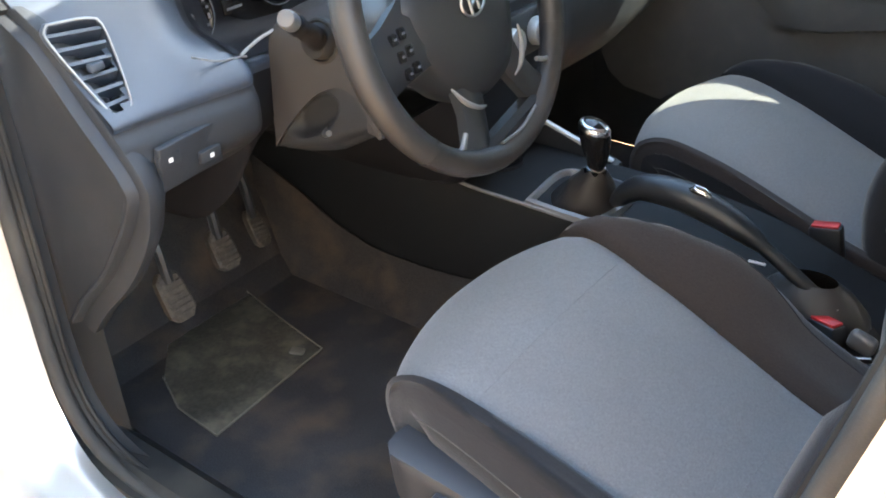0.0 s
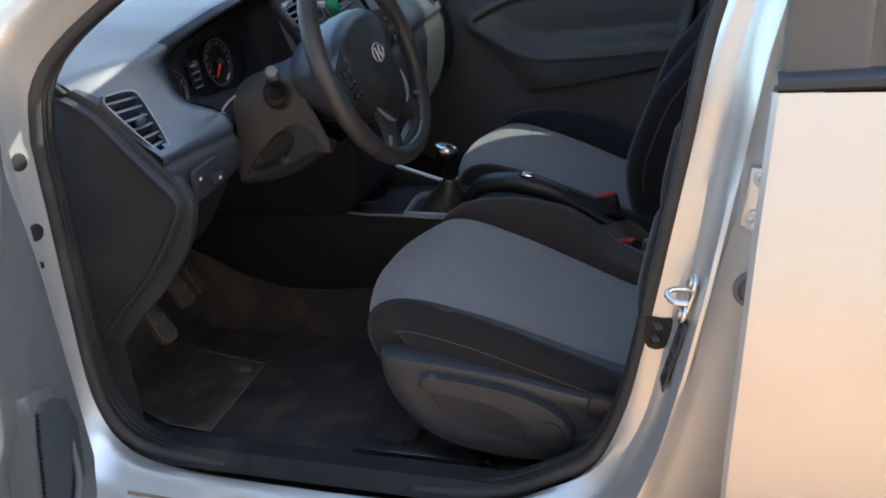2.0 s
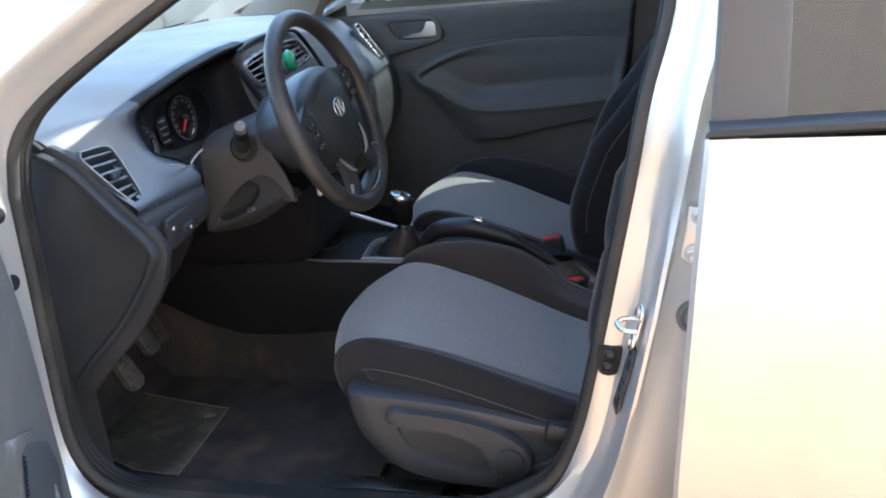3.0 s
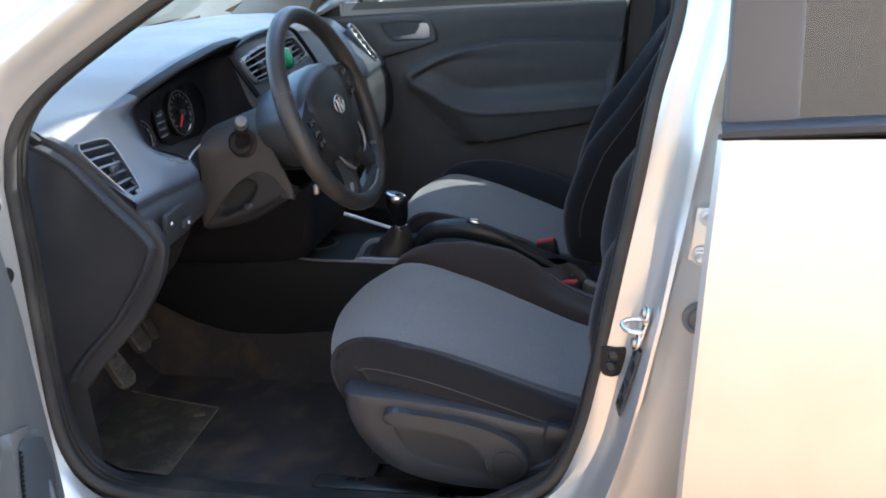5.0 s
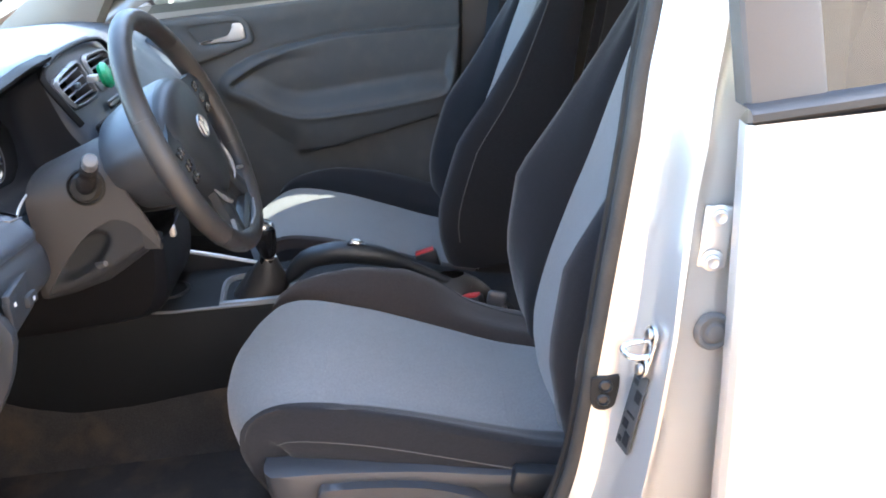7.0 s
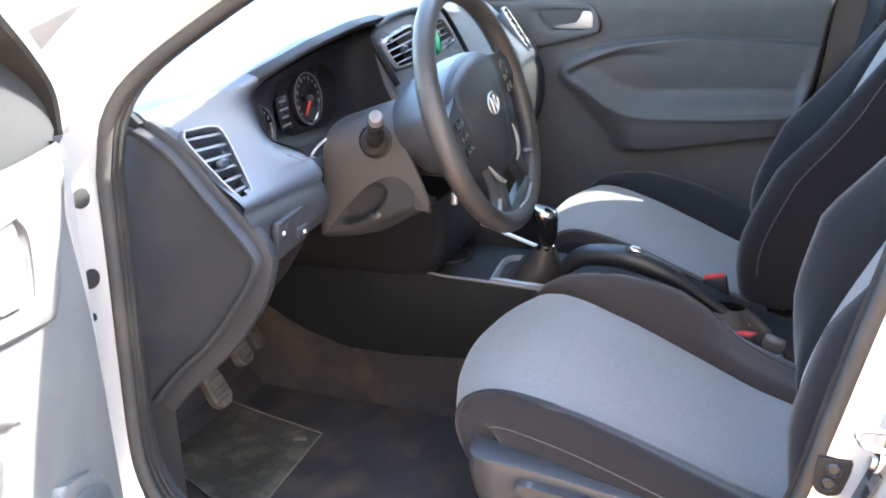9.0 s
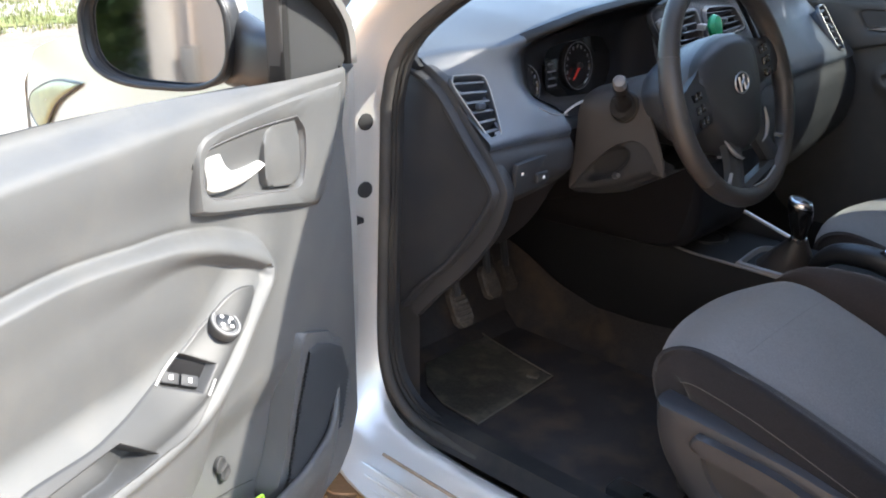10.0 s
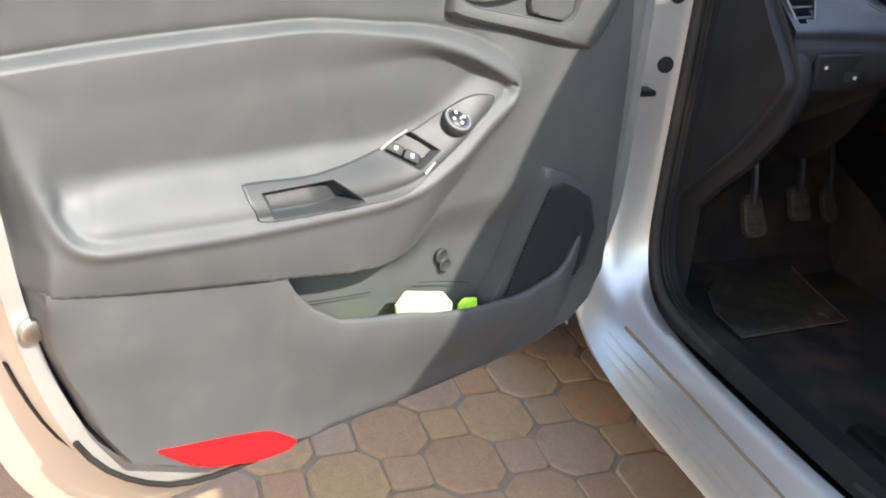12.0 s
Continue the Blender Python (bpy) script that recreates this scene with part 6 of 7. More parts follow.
def seat(name, label, yc, off, driver):
    ob = thing(name, label, "car seat", (0.82 + off[0], yc, 0.262), group="front seats")
    door_side = -1 if driver else 1
    outer = ([(0, 0.186), (0.3, 0.192), (0.5, 0.186), (0.75, 0.172), (1, 0.158)], [(0, 0.190), (0.3, 0.199), (0.42, 0.208), (0.6, 0.222), (0.75, 0.228), (1, 0.232)], [(0, 0.0), (0.25, 0.0), (0.45, 0.008), (0.65, 0.018), (0.85, 0.022), (1, 0.018)])
    tunnel = ([(0, 0.186), (0.3, 0.186), (0.4, 0.170), (0.5, 0.154), (0.75, 0.136), (1, 0.120)], [(0, 0.190), (0.3, 0.200), (0.42, 0.214), (0.6, 0.236), (0.75, 0.242), (1, 0.240)], [(0, 0.0), (0.22, 0.0), (0.34, 0.020), (0.48, 0.044), (0.65, 0.056), (0.85, 0.058), (1, 0.05)])
    if not driver:
        outer, tunnel = tunnel, ([(0, 0.186), (0.3, 0.192), (0.5, 0.196), (1, 0.196)], [(0, 0.190), (0.3, 0.200), (0.45, 0.212), (0.75, 0.222), (1, 0.226)], [(0, 0.0), (0.25, 0.0), (0.5, 0.006), (1, 0.008)])
    else:
        tunnel = tunnel[:2] + ([(0, 0.0), (0.22, 0.0), (0.34, 0.020), (0.48, 0.044), (0.62, 0.054), (0.70, 0.046), (0.80, 0.024), (1, 0.012)],)
    mid, bolsters, seams = sweep_pad(CUSHION, {door_side: outer, -door_side: tunnel}, [(0, 0.04), (0.3, 0.07), (1, 0.06)], yc, off, bulge=0.040)
    cu = part("cushion", loft(mid), GREY_CLOTH, ob, "grey woven cloth centre", 70)
    for e in (-1, 1):
        skin_ = bolsters[e]
        bo = part("cushion_bolster", loft([r[8:] for r in skin_]), DARK_CLOTH, ob, "", 70)
        part("bolster_panel", loft([r[:9] for r in skin_]), BROWN_CLOTH if e != door_side else DARK_CLOTH, bo, "brown-black cloth bolster panel" if e != door_side else "", 70)
        if e != door_side:
            part("panel_seam", tube([r[8] for r in skin_[14:]], 0.0011, 5), DARK_CLOTH, bo)
        part("stitching", tube(seams[e][12:], 0.0008, 5), THREAD, bo)
    # cross seams of the cushion
    for i in (19, 37):
        row = mid[i]
        part("cross_seam", tube([(x, y, z - 0.0002) for x, y, z in row], 0.0008, 5), GREY_CLOTH, cu)
    wing = ([(0, 0.125), (0.3, 0.130), (0.55, 0.115), (1, 0.12)], [(0, 0.215), (0.1, 0.232), (0.2, 0.230), (0.33, 0.212), (0.45, 0.188), (0.62, 0.165), (1, 0.21)],
            [(0, 0.045), (0.08, 0.078), (0.19, 0.082), (0.26, 0.058), (0.34, 0.032), (0.42, 0.010), (0.5, 0.004), (1, 0.0)])
    mid, bolsters, seams = sweep_pad(BACK, {-1: wing if not driver else wing[:2] + ([(0, 0.0), (0.05, 0.020), (0.10, 0.050), (0.19, 0.074), (0.26, 0.056), (0.34, 0.030), (0.42, 0.010), (0.5, 0.004), (1, 0.0)],),
                                           1: wing if not driver else wing[:2] + ([(0, 0.004), (0.05, 0.024), (0.10, 0.054), (0.19, 0.080), (0.26, 0.058), (0.34, 0.032), (0.42, 0.010), (0.5, 0.004), (1, 0.0)],)}, [(0, 0.10), (0.3, 0.09), (0.45, 0.05), (0.62, 0.0), (1, 0.0)], yc, off)
    part("backrest", loft(mid), GREY_CLOTH, ob, "grey woven cloth centre", 70)
    for e in (-1, 1):
        bb = part("backrest_bolster", loft(bolsters[e]), DARK_CLOTH, ob, "", 70)
        part("panel_seam", tube([r[10] for r in bolsters[e][2:24]], 0.0011, 5), THREAD, bb)
    hx = 1.345 + off[0]
    head = part("headrest", loft([[(hx + 0.045 * math.cos(w) * k + (z - 1.2) * 0.15, yc + off[1] + 0.125 * math.sin(w) * k, z + off[2]) for w in (2 * math.pi * q / 28 for q in range(28))] for z, k in ((1.17, 0.5), (1.18, 0.85), (1.22, 1.0), (1.30, 1.0), (1.345, 0.85), (1.36, 0.4))], close_cols=True, cap=True), DARK_CLOTH, ob, "", 70)
    for s in (-0.05, 0.05):
        part("post", tube([(hx, yc + s, 1.10 + off[2]), (hx, yc + s, 1.2 + off[2])], 0.006, 8), CHROME, head)
    # base, rails and the outer side cover
    part("base", block((0.83 + off[0], yc, 0.40 + off[2]), (0.40, 0.40, 0.12), 0.02), BLACK, ob)
    for s in (-0.19, 0.19):
        part("rail", block((0.80 + off[0], yc + s, 0.285), (0.56, 0.04, 0.035), 0.006), STEEL, ob)
    for s in (-1, 1):
        y0 = yc + s * 0.222
        shape = spline([(0.612, 0.512), (0.70, 0.506), (0.82, 0.492), (0.93, 0.470), (1.03, 0.455), (1.06, 0.42), (1.03, 0.385), (0.95, 0.352), (0.85, 0.340), (0.75, 0.348), (0.68, 0.372), (0.636, 0.418), (0.616, 0.465), (0.612, 0.512)], 70)[:-1]
        cx, cz = 0.82, 0.43
        rows = [[(cx + (a - cx) * k + off[0], y0 + s * h, cz + (b - cz) * k + off[2]) for k, h in ((1.0, -0.03), (1.01, -0.005), (1.0, 0.010), (0.95, 0.019), (0.80, 0.022), (0.62, 0.020), (0.60, 0.014), (0.3, 0.014), (0.02, 0.014))] for a, b in shape]
        sc = part("side_cover", loft(rows, close_rows=True), SEAT_PLASTIC, ob, "grey plastic side cover", 45)
        if driver and s < 0:
            hs = spline([(0.688, 0.490), (0.75, 0.486), (0.82, 0.476), (0.88, 0.455), (0.915, 0.425), (0.918, 0.392), (0.895, 0.370), (0.862, 0.375), (0.848, 0.400), (0.846, 0.425), (0.80, 0.448), (0.74, 0.460), (0.690, 0.464), (0.680, 0.476), (0.688, 0.490)], 70)[:-1].tolist()
            hl = part("height_lever", prism(hs, lambda a, b, h: (a + off[0], y0 - 0.010 - h, b + off[2]), 0.028, 0.007, 3), SEAT_PLASTIC, sc, "seat height lever")
            part("pivot", disc((0.885 + off[0], y0 - 0.036, 0.405 + off[2]), (0, -1, 0), 0.026, 0.006), LOW, hl)
            part("tilt_knob", block((0.985 + off[0], y0 - 0.02, 0.452 + off[2]), (0.085, 0.03, 0.042), 0.010, m=pose(0, 0, 0, 0, 12, 0)), BLACK, sc)
    return ob


seat("driver_seat", "front seat with grey woven centre and dark cloth bolsters", 0.481, (0, 0, 0), True)
seat("passenger_seat", "front seat with a patch of sun on its grey cushion", 1.247, (-0.075, 0, -0.034), False)



# rear bench behind the front seats
bench = thing("rear_seat", "dark cloth rear bench behind the front seats", "car seat", (1.75, 0.867, 0.262))
cush = spline([(1.50, 0.30), (1.485, 0.40), (1.51, 0.46), (1.58, 0.48), (1.75, 0.46), (1.95, 0.43)], 24)
part("cushion", loft([[(x, y, z + 0.012 * math.sin(math.pi * (y - 0.20) / 1.334 * 3) ** 2 - 0.03 * (abs(y - 0.867) / 0.667) ** 12) for y in np.linspace(0.20, 1.534, 34)] for x, z in cush]), DARK_CLOTH, bench, "", 70)
back = spline([(1.93, 0.44), (1.96, 0.55), (2.02, 0.72), (2.09, 0.92), (2.12, 0.985), (2.16, 1.0), (2.21, 0.97), (2.24, 0.80)], 28)
part("backrest", loft([[(x - 0.014 * math.sin(math.pi * (y - 0.20) / 1.334 * 3) ** 2, y, z - 0.02 * (abs(y - 0.867) / 0.667) ** 12) for y in np.linspace(0.20, 1.534, 34)] for x, z in back]), DARK_CLOTH, bench, "", 70)
for y in (0.45, 1.284):
    part("headrest", loft([[(2.15 + 0.05 * k * math.cos(w) + (z - 1.0) * 0.2, y + 0.12 * k * math.sin(w), z) for w in (2 * math.pi * q / 24 for q in range(24))] for z, k in ((1.0, 0.5), (1.01, 0.9), (1.05, 1.0), (1.12, 0.95), (1.15, 0.6), (1.155, 0.1))], close_cols=True, cap=True), DARK_CLOTH, bench, "", 70)

# ---- fittings of the open door ----
def on_trim(u, z, h):
    return near_door(u, trim_height(u, z, True) + h, z)


def switch_plate():
    """The plate on the armrest, with the pull cup and the switch well let into it."""
    ring = np.array(spline(PLATE + [PLATE[0]], 140)[:-1])
    k = int(ring[:, 0].argmax())
    ring = np.roll(ring, -k, axis=0)
    j = int(ring[:, 0].argmin())
    one, two = ring[:j + 1], np.vstack((ring[j:], ring[:1]))
    hi, lo = (one, two[::-1]) if one[:, 1].mean() > two[:, 1].mean() else (two[::-1], one)
    hi, lo = hi[hi[:, 0].argsort()], lo[lo[:, 0].argsort()]
    rows = []
    for u in np.linspace(0.3895, 0.7370, 240):
        a, b = np.interp(u, lo[:, 0], lo[:, 1]), np.interp(u, hi[:, 0], hi[:, 1])
        col = []
        for q in np.linspace(0, 1, 64):
            z = a + (b - a) * q
            rim = min((z - a), (b - z), (u - 0.3895), (0.737 - u))
            col.append(near_door(u, trim_height(u, z, True) + 0.0028 * float(ease(-0.0005, 0.0022, rim)) - 0.001 - hollow(u, z), z))
        rows.append(col)
    return part("switch_plate", loft(rows), SWITCH, door, "smooth dark switch plate with a pull cup", 40)


sp_plate = switch_plate()
FACE = (Vector(near_door(0, 1, 0)) - Vector(near_door(0, 0, 0))).normalized()
ALONG = (Vector(near_door(1, 0, 0)) - Vector(near_door(0, 0, 0))).normalized()
TILT_UP = (FACE * 0.62 + Vector((0, 0, 0.78))).normalized()
side_dir = TILT_UP.cross(ALONG).normalized()
mc = Vector(on_trim(0.450, 0.771, 0.003))
knob = part("mirror_knob", lathe(mc, TILT_UP, [(0.0185, -0.006), (0.0190, 0.001), (0.0180, 0.0035), (0.0135, 0.0042), (0.013, 0.003), (0.001, 0.003)], 32), SWITCH, sp_plate, "round dark mirror adjuster with a silver ring")
part("ring", lathe(mc + TILT_UP * 0.0036, TILT_UP, [(0.0172, 0.0), (0.0166, 0.0012), (0.0150, 0.0012), (0.0144, 0.0)], 32), RIM_SILVER, knob)
part("cap", lathe(mc + TILT_UP * 0.002, TILT_UP, [(0.0122, 0.0), (0.0122, 0.002), (0.010, 0.0035), (0.001, 0.0037)], 24), BLACK, knob)
for k in range(4):
    d = ALONG * math.cos(k * math.pi / 2) + side_dir * math.sin(k * math.pi / 2)
    part("mark", disc(mc + TILT_UP * 0.0052 + d * 0.0076, TILT_UP, 0.0022, 0.001, 8, 0), WHITE_MARK, knob)
part("pointer", tube([mc + TILT_UP * 0.0062 - ALONG * 0.003, mc + TILT_UP * 0.0062 + side_dir * 0.003], 0.001, 6), WHITE_MARK, knob)
# window switches at the rear of their well, the rest a dark hollow
wp = [Vector(near_door(u, trim_height(u, z, True) - 0.0085, z)) for u, z in ((0.545, 0.745), (0.507, 0.759), (0.484, 0.7405), (0.512, 0.7255))]
wp = [p for _, p in sorted(zip((3, 2, 1, 0), wp), key=lambda q: q[0])]
C_, R_, T_, L_ = wp  # lower, front, upper and rear corners
along_w, across_w = (L_ - C_), (R_ - C_)
n_w = along_w.cross(across_w).normalized()
if n_w.dot(TILT_UP) < 0:
    n_w = -n_w
hol = bmesh.new()
hol.faces.new([hol.verts.new(C_ + across_w * a + along_w * b + n_w * 0.0012) for a, b in ((0.42, 0.0), (1.0, 0.0), (1.0, 1.0), (0.42, 1.0))])
part("well_floor", hol, GLOSSY, sp_plate)
mw = Matrix((along_w.normalized(), n_w.cross(along_w.normalized()), n_w)).transposed().to_4x4()
for f in (0.26, 0.74):
    c = C_ + along_w * f + across_w * 0.21 + n_w * 0.003
    b = part("window_switch", block(c, (along_w.length * 0.45, across_w.length * 0.40, 0.010), 0.002, m=mw), LOW, sp_plate)
    part("mark", block(c + n_w * 0.0055, (0.004, 0.005, 0.001), 0.0004, m=mw), WHITE_MARK, b)
for a, b in (((0.553, 0.748), (0.512, 0.764)), ((0.508, 0.719), (0.492, 0.7295))):
    part("well_trim", tube([on_trim(a[0] + (b[0] - a[0]) * q, a[1] + (b[1] - a[1]) * q, 0.003) for q in np.linspace(0, 1, 8)], 0.0016, 6), SATIN, sp_plate)

# map pocket
PL = [(0.185, 0.548), (0.215, 0.522), (0.245, 0.508), (0.272, 0.503), (0.293, 0.498), (0.33, 0.497), (0.364, 0.499), (0.408, 0.503), (0.473, 0.517), (0.513, 0.530), (0.57, 0.542), (0.624, 0.556), (0.658, 0.580), (0.678, 0.604), (0.690, 0.630)]
us = np.concatenate((np.linspace(0.11, 0.60, 70), np.linspace(0.607, 0.700, 40), np.linspace(0.705, 0.951, 50)))
rows = []
for u in us:
    top = along(PL, u) if u > 0.185 else 0.548 + (0.185 - u) * 0.9
    if u > 0.690:
        top = along(ARM_LOW, u) + 0.004
    lo = max(along(TRIM_LOW, u) - 0.004, 0.374)
    out = ease(0.10, 0.24, u)
    mouth = 1 - ease(0.60, 0.74, u)
    col = []
    for k in range(18):
        t = k / 17
        z = lo + (top - lo) * t
        n = 0.0505 + (0.012 + (0.014 + 0.014 * mouth) * ease(0.05, 0.95, t)) * out - 0.03 * (1 - ease(0, 0.012, z - lo)) - 0.05 * ease(0.940, 0.951, u)
        col.append(near_door(u, n, z))
    n = col[-1]
    n = 0.0505 + (0.026 + 0.014 * mouth) * out - 0.05 * ease(0.940, 0.951, u)
    e = 1 - ease(0.675, 0.695, u)
    col += [near_door(u, n - 0.002, top + 0.004 * e), near_door(u, n - 0.007, top + 0.005 * e), near_door(u, n - 0.011, top + 0.001), near_door(u, n - 0.012, top - 0.03), near_door(u, max(0.03, n - 0.05), top - 0.06)]
    rows.append(col)
part("map_pocket", loft(rows), TRIM, door, "", 60)
part("pocket_seam", tube(spline([near_door(0.64, 0.0445, 0.570), near_door(0.59, 0.0445, 0.562), near_door(0.547, 0.0445, 0.556)], 12), 0.0006, 5), RUBBER, door)
part("pocket_seam", tube(spline([near_door(0.47, 0.046, 0.548), near_door(0.42, 0.047, 0.536), near_door(0.375, 0.048, 0.521)], 12), 0.0006, 5), RUBBER, door)

# loudspeaker pod
POD = [(0.262, 0.672), (0.215, 0.655), (0.165, 0.628), (0.132, 0.560), (0.150, 0.505), (0.20, 0.470), (0.350, 0.474), (0.318, 0.545)]
pod = part("speaker_pod", plate(spline(POD + [POD[0]], 60)[:-1].tolist(), near_door, 0.036, 0.032, 0.014), TRIM, door, "", 60)
rows = []
for k in range(61):
    z = 0.490 + 0.155 * k / 60
    a = np.interp(z, [0.48, 0.50, 0.56, 0.61, 0.635, 0.65], [0.195, 0.172, 0.148, 0.165, 0.205, 0.240])
    b = np.interp(z, [0.48, 0.52, 0.56, 0.60, 0.65], [0.335, 0.318, 0.300, 0.280, 0.252])
    rows.append([near_door(a + (b - a) * q / 12, 0.0695 + (0.0062 if k % 2 else 0.0), z) for q in range(13)])
part("speaker_grille", loft(rows), SWITCH, pod, "finely ribbed black loudspeaker grille", 20)
# Two small screws with ringed heads in the trim.
for a, b in ((0.425, 0.572), (0.418, 0.557)):
    part("trim_screw", lathe(near_door(a, 0.040, b), FACE, [(0.010, -0.004), (0.0105, 0.001), (0.0085, 0.002), (0.006, 0.0005), (0.001, 0.0005)], 20), SWITCH, door)

# red reflector at the lower rear corner
REF = [(0.849, 0.463), (0.825, 0.457), (0.764, 0.444), (0.709, 0.429), (0.697, 0.422), (0.666, 0.392), (0.714, 0.391), (0.766, 0.405), (0.800, 0.420), (0.826, 0.441)]
part("reflector", plate(spline(REF + [REF[0]], 50)[:-1].tolist(), near_door, 0.050, 0.014, 0.004), REFLECTOR, door, "bright red courtesy reflector")
# latch and bump stop on the rear edge
latch = part("latch", block(near_door(0.985, 0.034, 0.748), (0.040, 0.03, 0.035), 0.004, m=pose(0, 0, 0, 0, 0, -DOOR_TURN)), STEEL, door, "steel door latch in a dark slot")
part("slot", block(near_door(0.985, 0.0465, 0.748), (0.022, 0.006, 0.020), 0.002, m=pose(0, 0, 0, 0, 0, -DOOR_TURN)), GLOSSY, latch)
part("bump_stop", disc(near_door(0.948, 0.044, 0.635), FACE, 0.012, 0.008, 20), STEEL, door)

# mirror, its foot and the black corner panel
# Paler than the far door's BLACK panel: glancing sun put into its colour.
part("corner_panel", plate([(0.250, 1.150), (0.242, 0.990), (0.10, 0.972), (0.075, 0.995), (0.10, 1.05), (0.16, 1.090)], near_door, 0.030, 0.022, 0.006), SWITCH, door, "dark triangular corner panel")
part("window_guide", block(near_door(0.234, 0.040, 1.080), (0.018, 0.026, 0.19), 0.005, m=pose(0, 0, 0, 0, 0, -DOOR_TURN)), RUBBER, door)
part("belt_seal", tube([near_door(u, 0.018, 0.980 + 0.030 * ease(0.1, 0.7, u)) for u in np.linspace(0.28, 0.99, 20)], 0.006, 8), RUBBER, door, "black window belt seal")
mirror = part("door_mirror", loft([[near_door(0.10 - d + 0.02 * a, -0.232 + 0.140 * k * math.copysign(abs(a) ** (0.6 if a > 0 else 0.8), a), 1.020 + 0.078 * k * math.copysign(abs(b) ** 0.68, b) + 0.006 * a) for a, b in ((math.cos(w), math.sin(w)) for w in (2 * math.pi * q / 44 for q in range(44)))]
                                  for d, k in ((-0.004, 1.0), (0.0, 1.0), (0.03, 0.99), (0.07, 0.88), (0.11, 0.66), (0.135, 0.36), (0.145, 0.04))], close_cols=True), SILVER, door, "silver door mirror with a black rim")
part("housing_edge", loft([[near_door(0.10 - d + 0.02 * a, -0.232 + 0.140 * k * math.copysign(abs(a) ** (0.6 if a > 0 else 0.8), a), 1.020 + 0.078 * k * math.copysign(abs(b) ** 0.68, b) + 0.006 * a) for a, b in ((math.cos(w), math.sin(w)) for w in (2 * math.pi * q / 44 for q in range(44)))] for d, k in ((0.004, 0.93), (-0.010, 0.955), (-0.014, 0.985), (-0.006, 1.02), (0.012, 1.02), (0.020, 1.0))], close_cols=True), BLACK, mirror)
rim_m = [near_door(0.10 + 0.010 + 0.02 * a, -0.232 + 0.137 * math.copysign(abs(a) ** (0.6 if a > 0 else 0.8), a), 1.020 + 0.076 * math.copysign(abs(b) ** 0.68, b) + 0.006 * a) for a, b in ((math.cos(w), math.sin(w)) for w in (2 * math.pi * q / 60 for q in range(60)))]
part("rim", tube(rim_m, 0.0045, 10, closed=True), BLACK, mirror)
gl = bmesh.new()
gl.faces.new([gl.verts.new(near_door(0.098 + 0.02 * a, -0.232 + 0.1345 * math.copysign(abs(a) ** (0.6 if a > 0 else 0.8), a), 1.020 + 0.0735 * math.copysign(abs(b) ** 0.68, b) + 0.006 * a)) for a, b in ((math.cos(w), math.sin(w)) for w in (2 * math.pi * q / 60 for q in range(60)))])
part("glass", gl, MIRROR, mirror, "mirror glass")
part("foot", loft([[near_door(u0 + 0.036 * k * math.copysign(abs(math.cos(w)) ** 0.7, math.cos(w)), n, z0 + h * math.copysign(abs(math.sin(w)) ** 0.7, math.sin(w))) for w in (2 * math.pi * q / 24 for q in range(24))]
                    for u0, n, z0, h, k in ((0.125, 0.030, 1.000, 0.034, 1.0), (0.118, -0.02, 0.994, 0.040, 1.0), (0.105, -0.06, 0.994, 0.046, 0.95), (0.085, -0.10, 1.000, 0.054, 0.9), (0.070, -0.135, 1.010, 0.062, 0.8))], close_cols=True, cap=True), BLACK, mirror)
fm = part("door_mirror", loft([[(0.10 - d, 1.965 + 0.125 * k * a, 1.015 + 0.075 * k * b) for a, b in ((math.cos(w), math.sin(w)) for w in (2 * math.pi * q / 32 for q in range(32)))] for d, k in ((-0.09, 0.92), (-0.10, 1.0), (-0.06, 1.0), (0.0, 0.8), (0.03, 0.4), (0.04, 0.05))], close_cols=True), BLACK, far, "black door mirror")
gl = bmesh.new()
gl.faces.new([gl.verts.new((0.192, 1.965 + 0.112 * math.cos(w), 1.015 + 0.066 * math.sin(w))) for w in (2 * math.pi * q / 32 for q in range(32))])
part("glass", gl, MIRROR, fm, "mirror glass")
part("foot", block((0.14, 1.80, 0.985), (0.10, 0.14, 0.03), 0.008), BLACK, fm)
part("corner_panel", prism([(0.09, 0.965), (0.205, 0.975), (0.206, 1.075), (0.185, 1.090), (0.11, 1.03)], lambda a, b, h: (a, 1.60 + h, b), 0.02, 0.004), BLACK, far)

fw = part("window", loft([[(0.22 + 0.30 * s ** 0.8 + k * (0.955 - 0.30 * s ** 0.8) / 6, 1.652 - 0.29 * 0.36 * s * 1.0, 0.985 + 0.36 * s) for k in range(7)] for s in np.linspace(0, 1, 6)]), GREEN_GLASS, far, "clear side glass")

# far body behind the passenger door
part("far_pillar", loft([[(1.035 + 0.18 * (z - 0.6), 1.615 - (lean(z) - 0.12), z), (1.055 + 0.2 * (z - 0.6), 1.555 - (lean(z) - 0.12), z), (1.21 + 0.17 * (z - 0.6), 1.55 - (lean(z) - 0.12), z), (1.32 + 0.15 * (z - 0.6), 1.60 - (lean(z) - 0.12), z)] for z in np.linspace(0.30, 1.38, 16)]), BLACK, car)
part("far_pillar_filler", loft([[(0.985 + 0.1 * (z - 0.6), 1.635, z), (1.0 + 0.1 * (z - 0.6), 1.612, z), (1.10 + 0.2 * (z - 0.6), 1.600, z)] for z in np.linspace(0.30, 0.995, 10)]), BLACK, car)
